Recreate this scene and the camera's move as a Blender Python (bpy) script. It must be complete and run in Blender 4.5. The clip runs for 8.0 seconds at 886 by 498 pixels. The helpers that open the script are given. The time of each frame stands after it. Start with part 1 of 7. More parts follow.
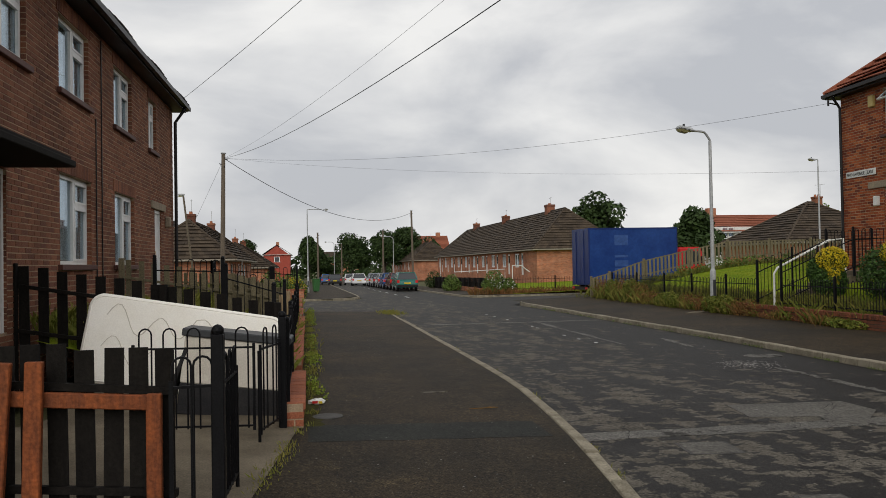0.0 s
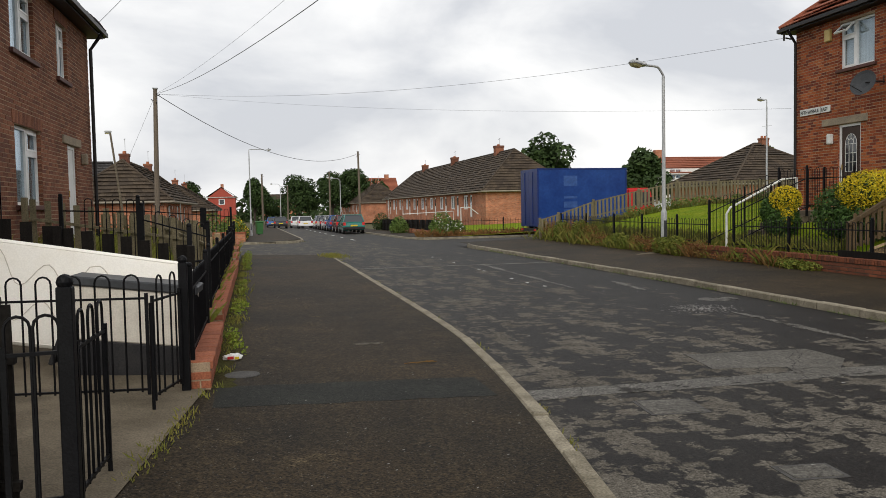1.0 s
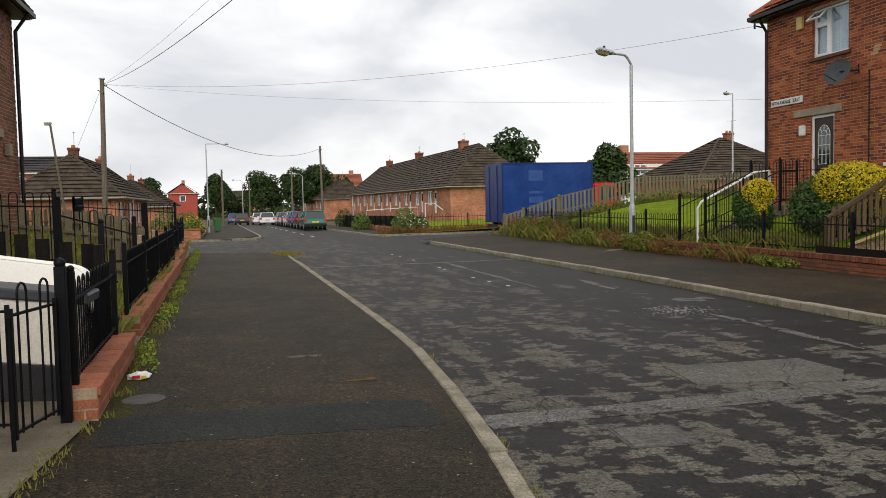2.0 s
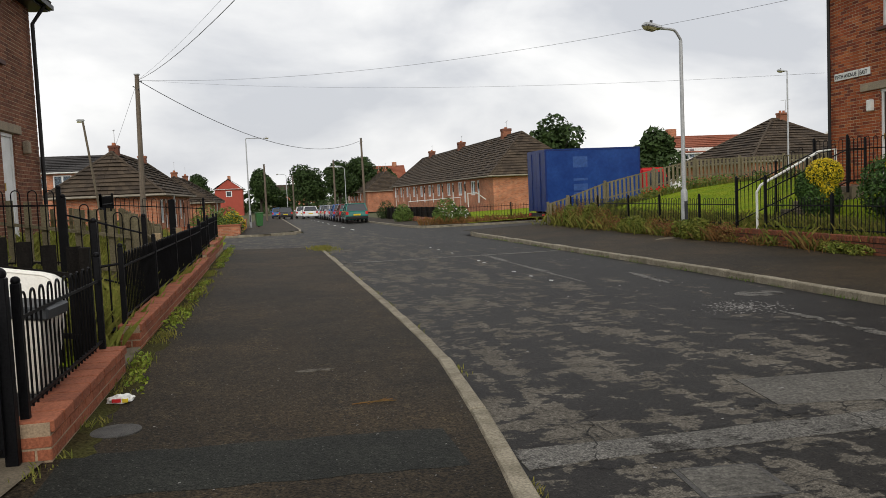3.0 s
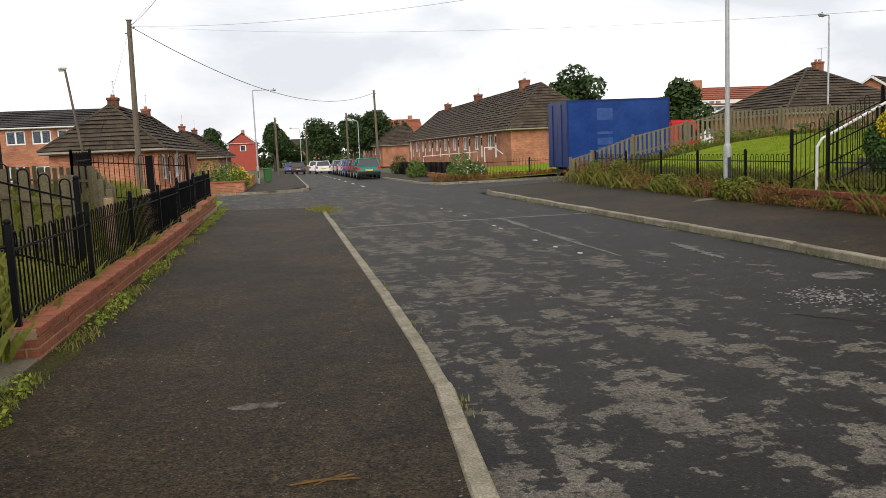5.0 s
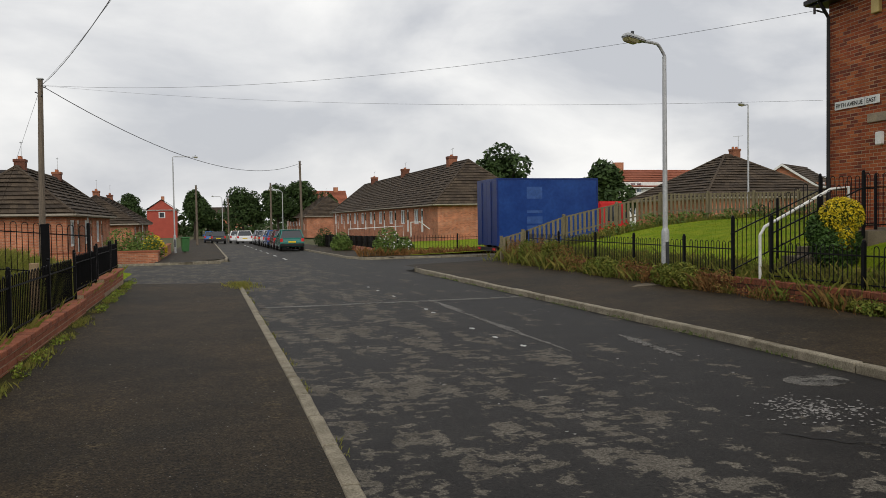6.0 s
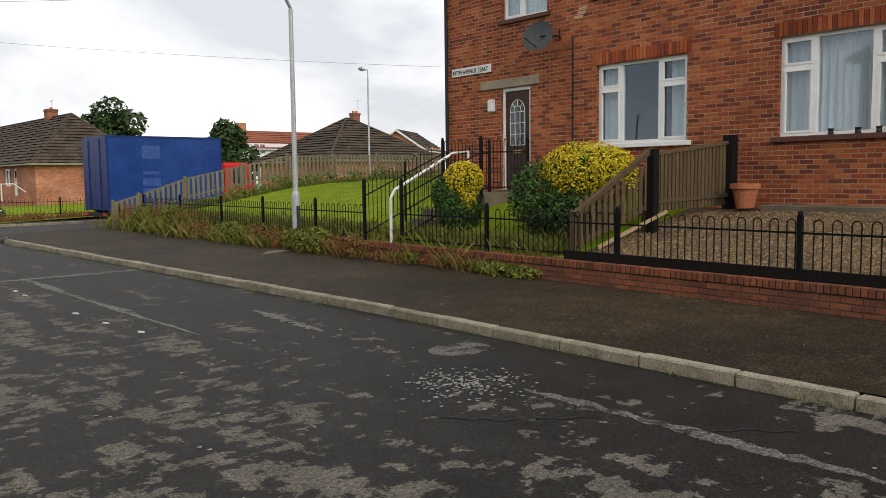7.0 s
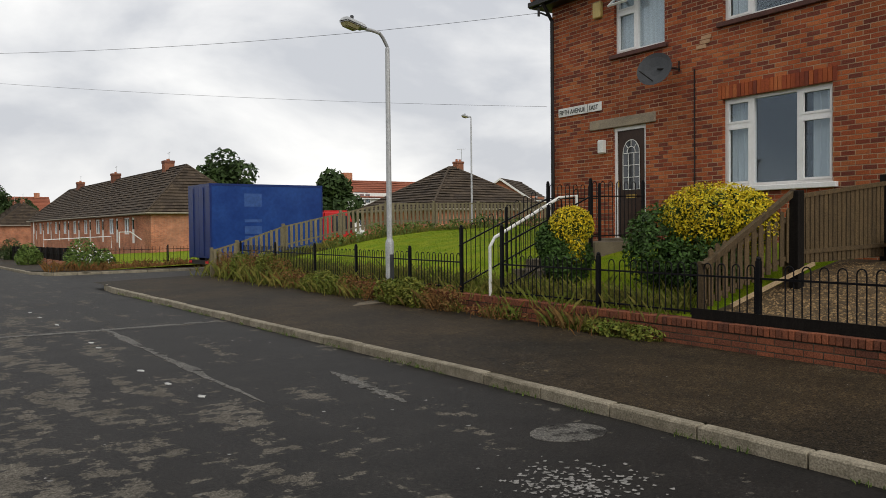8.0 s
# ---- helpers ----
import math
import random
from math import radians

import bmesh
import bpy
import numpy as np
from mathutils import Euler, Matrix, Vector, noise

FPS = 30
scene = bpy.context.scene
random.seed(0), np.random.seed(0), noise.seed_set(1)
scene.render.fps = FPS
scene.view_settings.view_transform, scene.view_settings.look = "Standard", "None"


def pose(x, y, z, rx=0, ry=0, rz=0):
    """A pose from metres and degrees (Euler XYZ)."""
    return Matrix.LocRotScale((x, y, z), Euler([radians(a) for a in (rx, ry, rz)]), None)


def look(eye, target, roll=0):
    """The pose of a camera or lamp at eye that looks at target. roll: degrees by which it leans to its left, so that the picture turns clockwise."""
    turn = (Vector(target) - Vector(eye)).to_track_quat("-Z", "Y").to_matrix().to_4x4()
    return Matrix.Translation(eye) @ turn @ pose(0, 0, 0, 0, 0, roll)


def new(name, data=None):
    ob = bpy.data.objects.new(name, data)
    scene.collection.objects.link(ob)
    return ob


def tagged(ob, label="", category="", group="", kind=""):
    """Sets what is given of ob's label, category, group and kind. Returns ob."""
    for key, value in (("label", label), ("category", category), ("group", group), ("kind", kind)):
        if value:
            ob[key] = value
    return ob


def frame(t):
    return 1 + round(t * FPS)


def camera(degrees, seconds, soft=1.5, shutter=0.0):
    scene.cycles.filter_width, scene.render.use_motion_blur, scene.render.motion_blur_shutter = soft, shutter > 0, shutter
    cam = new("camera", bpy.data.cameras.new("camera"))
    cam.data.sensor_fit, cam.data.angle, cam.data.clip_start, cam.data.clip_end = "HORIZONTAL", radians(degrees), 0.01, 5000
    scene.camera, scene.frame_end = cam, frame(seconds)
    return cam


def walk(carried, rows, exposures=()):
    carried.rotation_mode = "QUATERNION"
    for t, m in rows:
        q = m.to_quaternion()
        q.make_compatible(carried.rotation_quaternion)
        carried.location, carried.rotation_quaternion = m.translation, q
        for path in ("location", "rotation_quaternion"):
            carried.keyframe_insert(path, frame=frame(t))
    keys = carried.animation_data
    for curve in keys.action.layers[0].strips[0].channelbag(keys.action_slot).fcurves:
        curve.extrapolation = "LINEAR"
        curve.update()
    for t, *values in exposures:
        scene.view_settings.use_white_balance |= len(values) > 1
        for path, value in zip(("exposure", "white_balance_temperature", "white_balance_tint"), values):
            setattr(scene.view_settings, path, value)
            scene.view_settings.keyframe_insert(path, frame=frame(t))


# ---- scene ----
cam = camera(57.0, 8.0, soft=0.8)
PATH = [
    (0, (-0.706, -0.3, 1.668), (-0.377, 1.672, 1.707), -1.0),
    (0.1, (-0.67, -0.206, 1.665), (-0.324, 1.764, 1.66), -0.98),
    (0.2, (-0.634, -0.111, 1.663), (-0.29, 1.859, 1.625), -0.96),
    (0.3, (-0.599, -0.017, 1.66), (-0.262, 1.954, 1.595), -0.94),
    (0.4, (-0.563, 0.078, 1.658), (-0.231, 2.048, 1.568), -0.92),
    (0.5, (-0.527, 0.172, 1.655), (-0.199, 2.143, 1.564), -0.9),
    (0.6, (-0.494, 0.275, 1.647), (-0.157, 2.245, 1.558), -0.94),
    (0.7, (-0.462, 0.379, 1.639), (-0.085, 2.341, 1.548), -0.98),
    (0.8, (-0.429, 0.482, 1.63), (-0.003, 2.434, 1.541), -1.02),
    (0.9, (-0.397, 0.586, 1.622), (0.052, 2.532, 1.526), -1.06),
    (1, (-0.364, 0.689, 1.614), (0.083, 2.636, 1.51), -1.1),
    (1.1, (-0.318, 0.795, 1.598), (0.129, 2.74, 1.467), -1.16),
    (1.2, (-0.272, 0.901, 1.583), (0.172, 2.846, 1.437), -1.22),
    (1.3, (-0.225, 1.008, 1.567), (0.217, 2.953, 1.423), -1.28),
    (1.4, (-0.179, 1.114, 1.552), (0.281, 3.055, 1.406), -1.34),
    (1.5, (-0.133, 1.22, 1.536), (0.357, 3.154, 1.398), -1.4),
    (1.6, (-0.091, 1.328, 1.544), (0.411, 3.259, 1.402), -1.35),
    (1.7, (-0.05, 1.436, 1.553), (0.456, 3.368, 1.441), -1.3),
    (2.8, (0.427, 2.537, 1.581), (1.007, 4.446, 1.447), -1.9),
    (2.9, (0.466, 2.64, 1.569), (0.939, 4.578, 1.43), -2.2),
    (3, (0.505, 2.743, 1.556), (0.922, 4.695, 1.421), -2.5),
    (3.1, (0.536, 2.846, 1.56), (0.923, 4.803, 1.424), -2.5),
    (3.2, (0.567, 2.948, 1.564), (0.945, 4.907, 1.422), -2.5),
    (3.3, (0.598, 3.051, 1.567), (1.008, 5.003, 1.422), -2.5),
    (3.4, (0.629, 3.153, 1.571), (1.073, 5.097, 1.411), -2.5),
    (3.5, (0.66, 3.256, 1.575), (1.138, 5.19, 1.407), -2.5),
    (3.6, (0.705, 3.367, 1.572), (1.201, 5.297, 1.4), -2.44),
    (3.7, (0.751, 3.478, 1.569), (1.25, 5.407, 1.398), -2.38),
    (3.8, (0.796, 3.589, 1.565), (1.295, 5.518, 1.389), -2.32),
    (3.9, (0.842, 3.7, 1.562), (1.338, 5.628, 1.373), -2.26),
    (4, (0.887, 3.811, 1.559), (1.371, 5.741, 1.36), -2.2),
    (4.1, (0.907, 3.914, 1.56), (1.379, 5.847, 1.353), -2.3),
    (4.2, (0.928, 4.017, 1.562), (1.372, 5.958, 1.367), -2.4),
    (5.3, (1.125, 5.204, 1.586), (1.492, 7.152, 1.326), -2.5),
    (5.4, (1.131, 5.326, 1.588), (1.504, 7.273, 1.327), -2.35),
    (5.5, (1.136, 5.448, 1.59), (1.535, 7.397, 1.39), -2.2),
    (5.6, (1.153, 5.56, 1.606), (1.596, 7.504, 1.452), -1.94),
    (5.7, (1.17, 5.672, 1.621), (1.691, 7.6, 1.518), -1.68),
    (5.8, (1.186, 5.785, 1.637), (1.726, 7.709, 1.564), -1.42),
    (5.9, (1.203, 5.897, 1.652), (1.75, 7.819, 1.58), -1.16),
    (6, (1.22, 6.009, 1.668), (1.78, 7.928, 1.596), -0.9),
    (6.1, (1.259, 6.113, 1.668), (1.848, 8.023, 1.595), -0.78),
    (6.2, (1.298, 6.217, 1.669), (1.951, 8.106, 1.596), -0.66),
    (6.3, (1.338, 6.32, 1.669), (2.067, 8.181, 1.603), -0.54),
    (6.4, (1.377, 6.424, 1.67), (2.191, 8.25, 1.599), -0.42),
    (6.5, (1.416, 6.528, 1.67), (2.299, 8.32, 1.566), -0.3),
    (6.6, (1.467, 6.63, 1.673), (2.416, 8.384, 1.526), -0.38),
    (6.7, (1.517, 6.731, 1.676), (2.581, 8.416, 1.509), -0.46),
    (6.8, (1.568, 6.833, 1.68), (2.768, 8.424, 1.512), -0.54),
    (6.9, (1.618, 6.934, 1.683), (2.913, 8.449, 1.51), -0.62),
    (7, (1.669, 7.036, 1.686), (3.007, 8.512, 1.508), -0.7),
    (7.1, (1.762, 7.13, 1.675), (3.123, 8.586, 1.509), -0.9),
    (7.2, (1.856, 7.224, 1.663), (3.209, 8.689, 1.51), -1.1),
    (7.3, (1.949, 7.317, 1.652), (3.303, 8.782, 1.508), -1.3),
    (7.4, (2.043, 7.411, 1.64), (3.38, 8.895, 1.543), -1.5),
    (7.5, (2.136, 7.505, 1.629), (3.421, 9.037, 1.568), -1.7),
    (7.6, (2.227, 7.618, 1.629), (3.475, 9.18, 1.577), -1.48),
    (7.7, (2.318, 7.731, 1.63), (3.566, 9.293, 1.57), -1.26),
    (7.8, (2.41, 7.844, 1.63), (3.631, 9.426, 1.564), -1.04),
    (7.9, (2.501, 7.957, 1.631), (3.689, 9.564, 1.566), -0.82),
    (8, (2.592, 8.07, 1.631), (3.737, 9.709, 1.577), -0.6),
]
walk(cam, [(t, look(eye, target, roll)) for t, eye, target, roll in PATH], [(0.0, -0.15), (0.4, 0.0), (1.0, 0.22), (1.5, 0.35), (3.0, 0.17), (3.5, 0.3), (4.0, 0.33), (5.5, 0.55), (5.8, 0.3), (6.0, 0.0), (6.5, -0.08), (7.0, 0.42), (7.5, 0.45), (8.0, 0.12)])

# ---- world and sun ----
world = bpy.data.worlds.new("overcast_sky")
scene.world = world
world.use_nodes = True
wn, wl = world.node_tree.nodes, world.node_tree.links
wn.clear()
w_out = wn.new("ShaderNodeOutputWorld")
w_bg = wn.new("ShaderNodeBackground")
w_bg.inputs["Strength"].default_value = 0.1
w_sky = wn.new("ShaderNodeTexSky")
w_sky.sky_type = "NISHITA"
w_sky.sun_disc = False
w_sky.sun_elevation = radians(31)
w_sky.sun_rotation = radians(194)
w_sky.dust_density = 4.0
w_tc = wn.new("ShaderNodeTexCoord")
w_map = wn.new("ShaderNodeMapping")
w_map.inputs["Scale"].default_value = (1.0, 1.0, 2.3)
w_noise = wn.new("ShaderNodeTexNoise")
w_noise.inputs["Scale"].default_value = 2.6
w_noise.inputs["Detail"].default_value = 7.0
w_noise.inputs["Roughness"].default_value = 0.52
w_noise.inputs["Distortion"].default_value = 0.25
w_ramp = wn.new("ShaderNodeValToRGB")
cr = w_ramp.color_ramp
cr.elements[0].position, cr.elements[0].color = 0.38, (5.9, 6.05, 6.4, 1)
cr.elements[1].position, cr.elements[1].color = 0.62, (10.1, 10.0, 9.8, 1)
w_mix = wn.new("ShaderNodeMix")
w_mix.data_type = "RGBA"
w_mix.inputs[0].default_value = 0.94
wl.new(w_tc.outputs["Generated"], w_map.inputs["Vector"])
wl.new(w_map.outputs["Vector"], w_noise.inputs["Vector"])
wl.new(w_noise.outputs["Fac"], w_ramp.inputs["Fac"])
wl.new(w_sky.outputs["Color"], w_mix.inputs[6])
wl.new(w_ramp.outputs["Color"], w_mix.inputs[7])
wl.new(w_mix.outputs[2], w_bg.inputs["Color"])
wl.new(w_bg.outputs["Background"], w_out.inputs["Surface"])

sun_data = bpy.data.lights.new("sun", "SUN")
sun_data.energy = 1.3
sun_data.angle = radians(40)
sun_data.color = (1.0, 0.96, 0.9)
sun = new("sun", sun_data)
sun.matrix_world = look((-10, -40, 25), (0, 0, 0))


# ---- material makers ----
def surf(name, a, b, scale=2.0, rough=0.8, bump=0.0, fine=60.0, fine_mix=0.25, island=0.0, metal=0.0, stretch=(1, 1, 1), spec=0.22, bump_dist=0.01, hue=0.0):
    """Two colours mixed by a broad noise, a fine grain on top, optional value spread from piece to piece."""
    m = bpy.data.materials.new(name)
    m.use_nodes = True
    n, l = m.node_tree.nodes, m.node_tree.links
    p = n["Principled BSDF"]
    p.inputs["Roughness"].default_value = rough
    p.inputs["Metallic"].default_value = metal
    p.inputs["Specular IOR Level"].default_value = spec
    g = n.new("ShaderNodeNewGeometry")
    mp = n.new("ShaderNodeMapping")
    mp.inputs["Scale"].default_value = stretch
    l.new(g.outputs["Position"], mp.inputs["Vector"])
    n1 = n.new("ShaderNodeTexNoise")
    n1.inputs["Scale"].default_value = scale
    n1.inputs["Detail"].default_value = 5
    n1.inputs["Roughness"].default_value = 0.6
    l.new(mp.outputs["Vector"], n1.inputs["Vector"])
    r1 = n.new("ShaderNodeMapRange")
    r1.inputs["From Min"].default_value, r1.inputs["From Max"].default_value = 0.35, 0.65
    l.new(n1.outputs["Fac"], r1.inputs["Value"])
    mx = n.new("ShaderNodeMix")
    mx.data_type = "RGBA"
    mx.inputs[6].default_value, mx.inputs[7].default_value = (*a, 1), (*b, 1)
    fac = r1.outputs["Result"]
    if island:
        oi = n.new("ShaderNodeObjectInfo")
        add = n.new("ShaderNodeMath")
        add.operation = "ADD"
        l.new(g.outputs["Random Per Island"], add.inputs[0])
        l.new(oi.outputs["Random"], add.inputs[1])
        fr = n.new("ShaderNodeMath")
        fr.operation = "FRACT"
        l.new(add.outputs[0], fr.inputs[0])
        blend = n.new("ShaderNodeMix")
        blend.data_type = "FLOAT"
        blend.inputs[0].default_value = island
        l.new(fac, blend.inputs[2])
        l.new(fr.outputs[0], blend.inputs[3])
        fac = blend.outputs[0]
    l.new(fac, mx.inputs[0])
    n2 = n.new("ShaderNodeTexNoise")
    n2.inputs["Scale"].default_value = fine
    n2.inputs["Detail"].default_value = 4
    l.new(g.outputs["Position"], n2.inputs["Vector"])
    r2 = n.new("ShaderNodeMapRange")
    r2.inputs["From Min"].default_value, r2.inputs["From Max"].default_value = 0.3, 0.7
    r2.inputs["To Min"].default_value, r2.inputs["To Max"].default_value = 1 - fine_mix, 1 + fine_mix
    l.new(n2.outputs["Fac"], r2.inputs["Value"])
    ml = n.new("ShaderNodeMix")
    ml.data_type = "RGBA"
    ml.blend_type = "MULTIPLY"
    ml.inputs[0].default_value = 1
    l.new(mx.outputs[2], ml.inputs[6])
    l.new(r2.outputs["Result"], ml.inputs[7])
    l.new(ml.outputs[2], p.inputs["Base Color"])
    if bump:
        bp = n.new("ShaderNodeBump")
        bp.inputs["Strength"].default_value = bump
        bp.inputs["Distance"].default_value = bump_dist
        l.new(n2.outputs["Fac"], bp.inputs["Height"])
        l.new(bp.outputs["Normal"], p.inputs["Normal"])
    return m


def glass_mat(name, tint=(0.03, 0.035, 0.04), rough=0.03):
    m = bpy.data.materials.new(name)
    m.use_nodes = True
    p = m.node_tree.nodes["Principled BSDF"]
    p.inputs["Base Color"].default_value = (*tint, 1)
    p.inputs["Roughness"].default_value = rough
    p.inputs["Specular IOR Level"].default_value = 0.8
    return m


def asphalt(name, dark, pale, amount, stretch, brown=(0.05, 0.045, 0.038), rough=0.75, fine=90.0, edge=0.03, scale=1.0, tracks=False, grit=1.0):
    """Worn tarmac: dark binder, paler scoured patches with sharp torn edges, stone specks."""
    m = bpy.data.materials.new(name)
    m.use_nodes = True
    n, l = m.node_tree.nodes, m.node_tree.links
    p = n["Principled BSDF"]
    p.inputs["Specular IOR Level"].default_value = 0.11
    g = n.new("ShaderNodeNewGeometry")
    mp = n.new("ShaderNodeMapping")
    mp.inputs["Scale"].default_value = stretch
    l.new(g.outputs["Position"], mp.inputs["Vector"])

    def noise_at(sc, detail, vec, roughness=0.6):
        t = n.new("ShaderNodeTexNoise")
        t.inputs["Scale"].default_value = sc
        t.inputs["Detail"].default_value = detail
        t.inputs["Roughness"].default_value = roughness
        l.new(vec, t.inputs["Vector"])
        return t.outputs["Fac"]

    def remap(v, lo, hi, a, b):
        r = n.new("ShaderNodeMapRange")
        r.inputs["From Min"].default_value, r.inputs["From Max"].default_value = lo, hi
        r.inputs["To Min"].default_value, r.inputs["To Max"].default_value = a, b
        l.new(v, r.inputs["Value"])
        return r.outputs["Result"]

    def mixed(fac, a, b, mode="MIX"):
        x = n.new("ShaderNodeMix")
        x.data_type = "RGBA"
        x.blend_type = mode
        if isinstance(fac, float):
            x.inputs[0].default_value = fac
        else:
            l.new(fac, x.inputs[0])
        for sock, v in ((x.inputs[6], a), (x.inputs[7], b)):
            if isinstance(v, tuple):
                sock.default_value = (*v, 1)
            else:
                l.new(v, sock)
        return x.outputs[2]

    torn = n.new("ShaderNodeMapping")
    torn.inputs["Scale"].default_value = (1.0, 1.35, 1)
    l.new(g.outputs["Position"], torn.inputs["Vector"])
    both = n.new("ShaderNodeMix")
    both.data_type = "FLOAT"
    both.inputs[0].default_value = 0.48
    l.new(noise_at(scale, 8, mp.outputs["Vector"], 0.62), both.inputs[2])
    l.new(noise_at(4.2, 9, torn.outputs["Vector"], 0.66), both.inputs[3])
    wear = both.outputs[0]
    if tracks:
        sep = n.new("ShaderNodeSeparateXYZ")
        l.new(g.outputs["Position"], sep.inputs[0])
        less = n.new("ShaderNodeMath")
        less.operation = "SUBTRACT"
        l.new(wear, less.inputs[0])
        off = n.new("ShaderNodeMath")
        off.operation = "MULTIPLY"
        l.new(remap(sep.outputs[0], 4.3, 6.2, 0, 0.055), off.inputs[0])
        l.new(remap(sep.outputs[1], 7.5, 11, 0, 1), off.inputs[1])
        l.new(off.outputs[0], less.inputs[1])
        more = n.new("ShaderNodeMath")
        more.operation = "ADD"
        l.new(less.outputs[0], more.inputs[0])
        l.new(remap(sep.outputs[1], 5.5, 9.0, 0.022, 0), more.inputs[1])
        wear = more.outputs[0]
    patch = remap(wear, amount, amount + edge, 0, 1)
    broad = remap(noise_at(0.35, 3, g.outputs["Position"]), 0.35, 0.65, 0, 1)
    grain = noise_at(fine, 3, g.outputs["Position"])
    base = mixed(broad, dark, brown)
    col = mixed(patch, base, pale)
    col = mixed(1.0, col, remap(grain, 0.36, 0.64, 1 - 0.7 * grit, 1 + 0.75 * grit), "MULTIPLY")
    col = mixed(1.0, col, remap(noise_at(2.2, 5, g.outputs["Position"]), 0.3, 0.7, 0.72, 1.28), "MULTIPLY")
    col = mixed(1.0, col, remap(noise_at(fine * 0.33, 4, g.outputs["Position"], 0.7), 0.34, 0.66, 0.5, 1.5), "MULTIPLY")
    vor = n.new("ShaderNodeTexVoronoi")
    vor.inputs["Scale"].default_value = 26
    l.new(g.outputs["Position"], vor.inputs["Vector"])
    speck = remap(vor.outputs["Distance"], 0.07, 0.14, 0.45 * grit, 0.0)
    col = mixed(speck, col, (0.2, 0.19, 0.18))
    l.new(col, p.inputs["Base Color"])
    l.new(remap(patch, 0, 1, rough - 0.12, rough + 0.12), p.inputs["Roughness"])
    bp = n.new("ShaderNodeBump")
    bp.inputs["Strength"].default_value = 0.55
    bp.inputs["Distance"].default_value = 0.006
    l.new(grain, bp.inputs["Height"])
    l.new(bp.outputs["Normal"], p.inputs["Normal"])
    return m


ROAD = asphalt("road_tarmac", (0.0150, 0.0133, 0.0119), (0.098, 0.088, 0.072), 0.514, (1.5, 0.46, 1), brown=(0.0185, 0.0168, 0.0146), edge=0.012, tracks=True, grit=0.65, scale=1.5)
PAVE = asphalt("pavement_tarmac", (0.0185, 0.0144, 0.0088), (0.082, 0.064, 0.040), 0.57, (1.0, 0.8, 1), brown=(0.037, 0.0255, 0.0130), rough=0.85, fine=62, grit=1.2, edge=0.12, scale=1.4)
KERB = surf("kerb_concrete", (0.15, 0.13, 0.092), (0.31, 0.275, 0.205), 5, 0.9, 0.7, 70, 0.35, island=0.3)
CONC = surf("path_concrete", (0.10, 0.082, 0.056), (0.175, 0.145, 0.103), 1.6, 0.9, 0.5, 70, 0.3)
def brick_mat(name, tones, rough=0.9):
    """Bricks of mixed firing: each takes one of several tones, with sooty blotches and a gritty face."""
    m = surf(name, tones[0], tones[0], 1.1, rough, 0.6, 75, 0.35, island=1.0)
    n, l = m.node_tree.nodes, m.node_tree.links
    mx = [x for x in n if x.bl_idname == "ShaderNodeMix" and x.data_type == "RGBA" and x.blend_type == "MIX"][0]
    pick = mx.inputs[0].links[0].from_socket
    ramp = n.new("ShaderNodeValToRGB")
    ramp.color_ramp.interpolation = "CONSTANT"
    while len(ramp.color_ramp.elements) < len(tones):
        ramp.color_ramp.elements.new(0.5)
    for k, (e, c) in enumerate(zip(ramp.color_ramp.elements, tones)):
        e.position, e.color = k / len(tones), (*c, 1)
    l.new(pick, ramp.inputs["Fac"])
    g = n.new("ShaderNodeNewGeometry")
    soot = n.new("ShaderNodeTexNoise")
    soot.inputs["Scale"].default_value, soot.inputs["Detail"].default_value = 0.8, 6
    l.new(g.outputs["Position"], soot.inputs["Vector"])
    rg = n.new("ShaderNodeMapRange")
    rg.inputs["From Min"].default_value, rg.inputs["From Max"].default_value = 0.35, 0.65
    rg.inputs["To Min"].default_value, rg.inputs["To Max"].default_value = 0.74, 1.16
    l.new(soot.outputs["Fac"], rg.inputs["Value"])
    dirty = n.new("ShaderNodeMix")
    dirty.data_type, dirty.blend_type = "RGBA", "MULTIPLY"
    dirty.inputs[0].default_value = 1.0
    l.new(ramp.outputs["Color"], dirty.inputs[6])
    l.new(rg.outputs["Result"], dirty.inputs[7])
    for link in list(mx.outputs[2].links):
        l.new(dirty.outputs[2], link.to_socket)
    return m


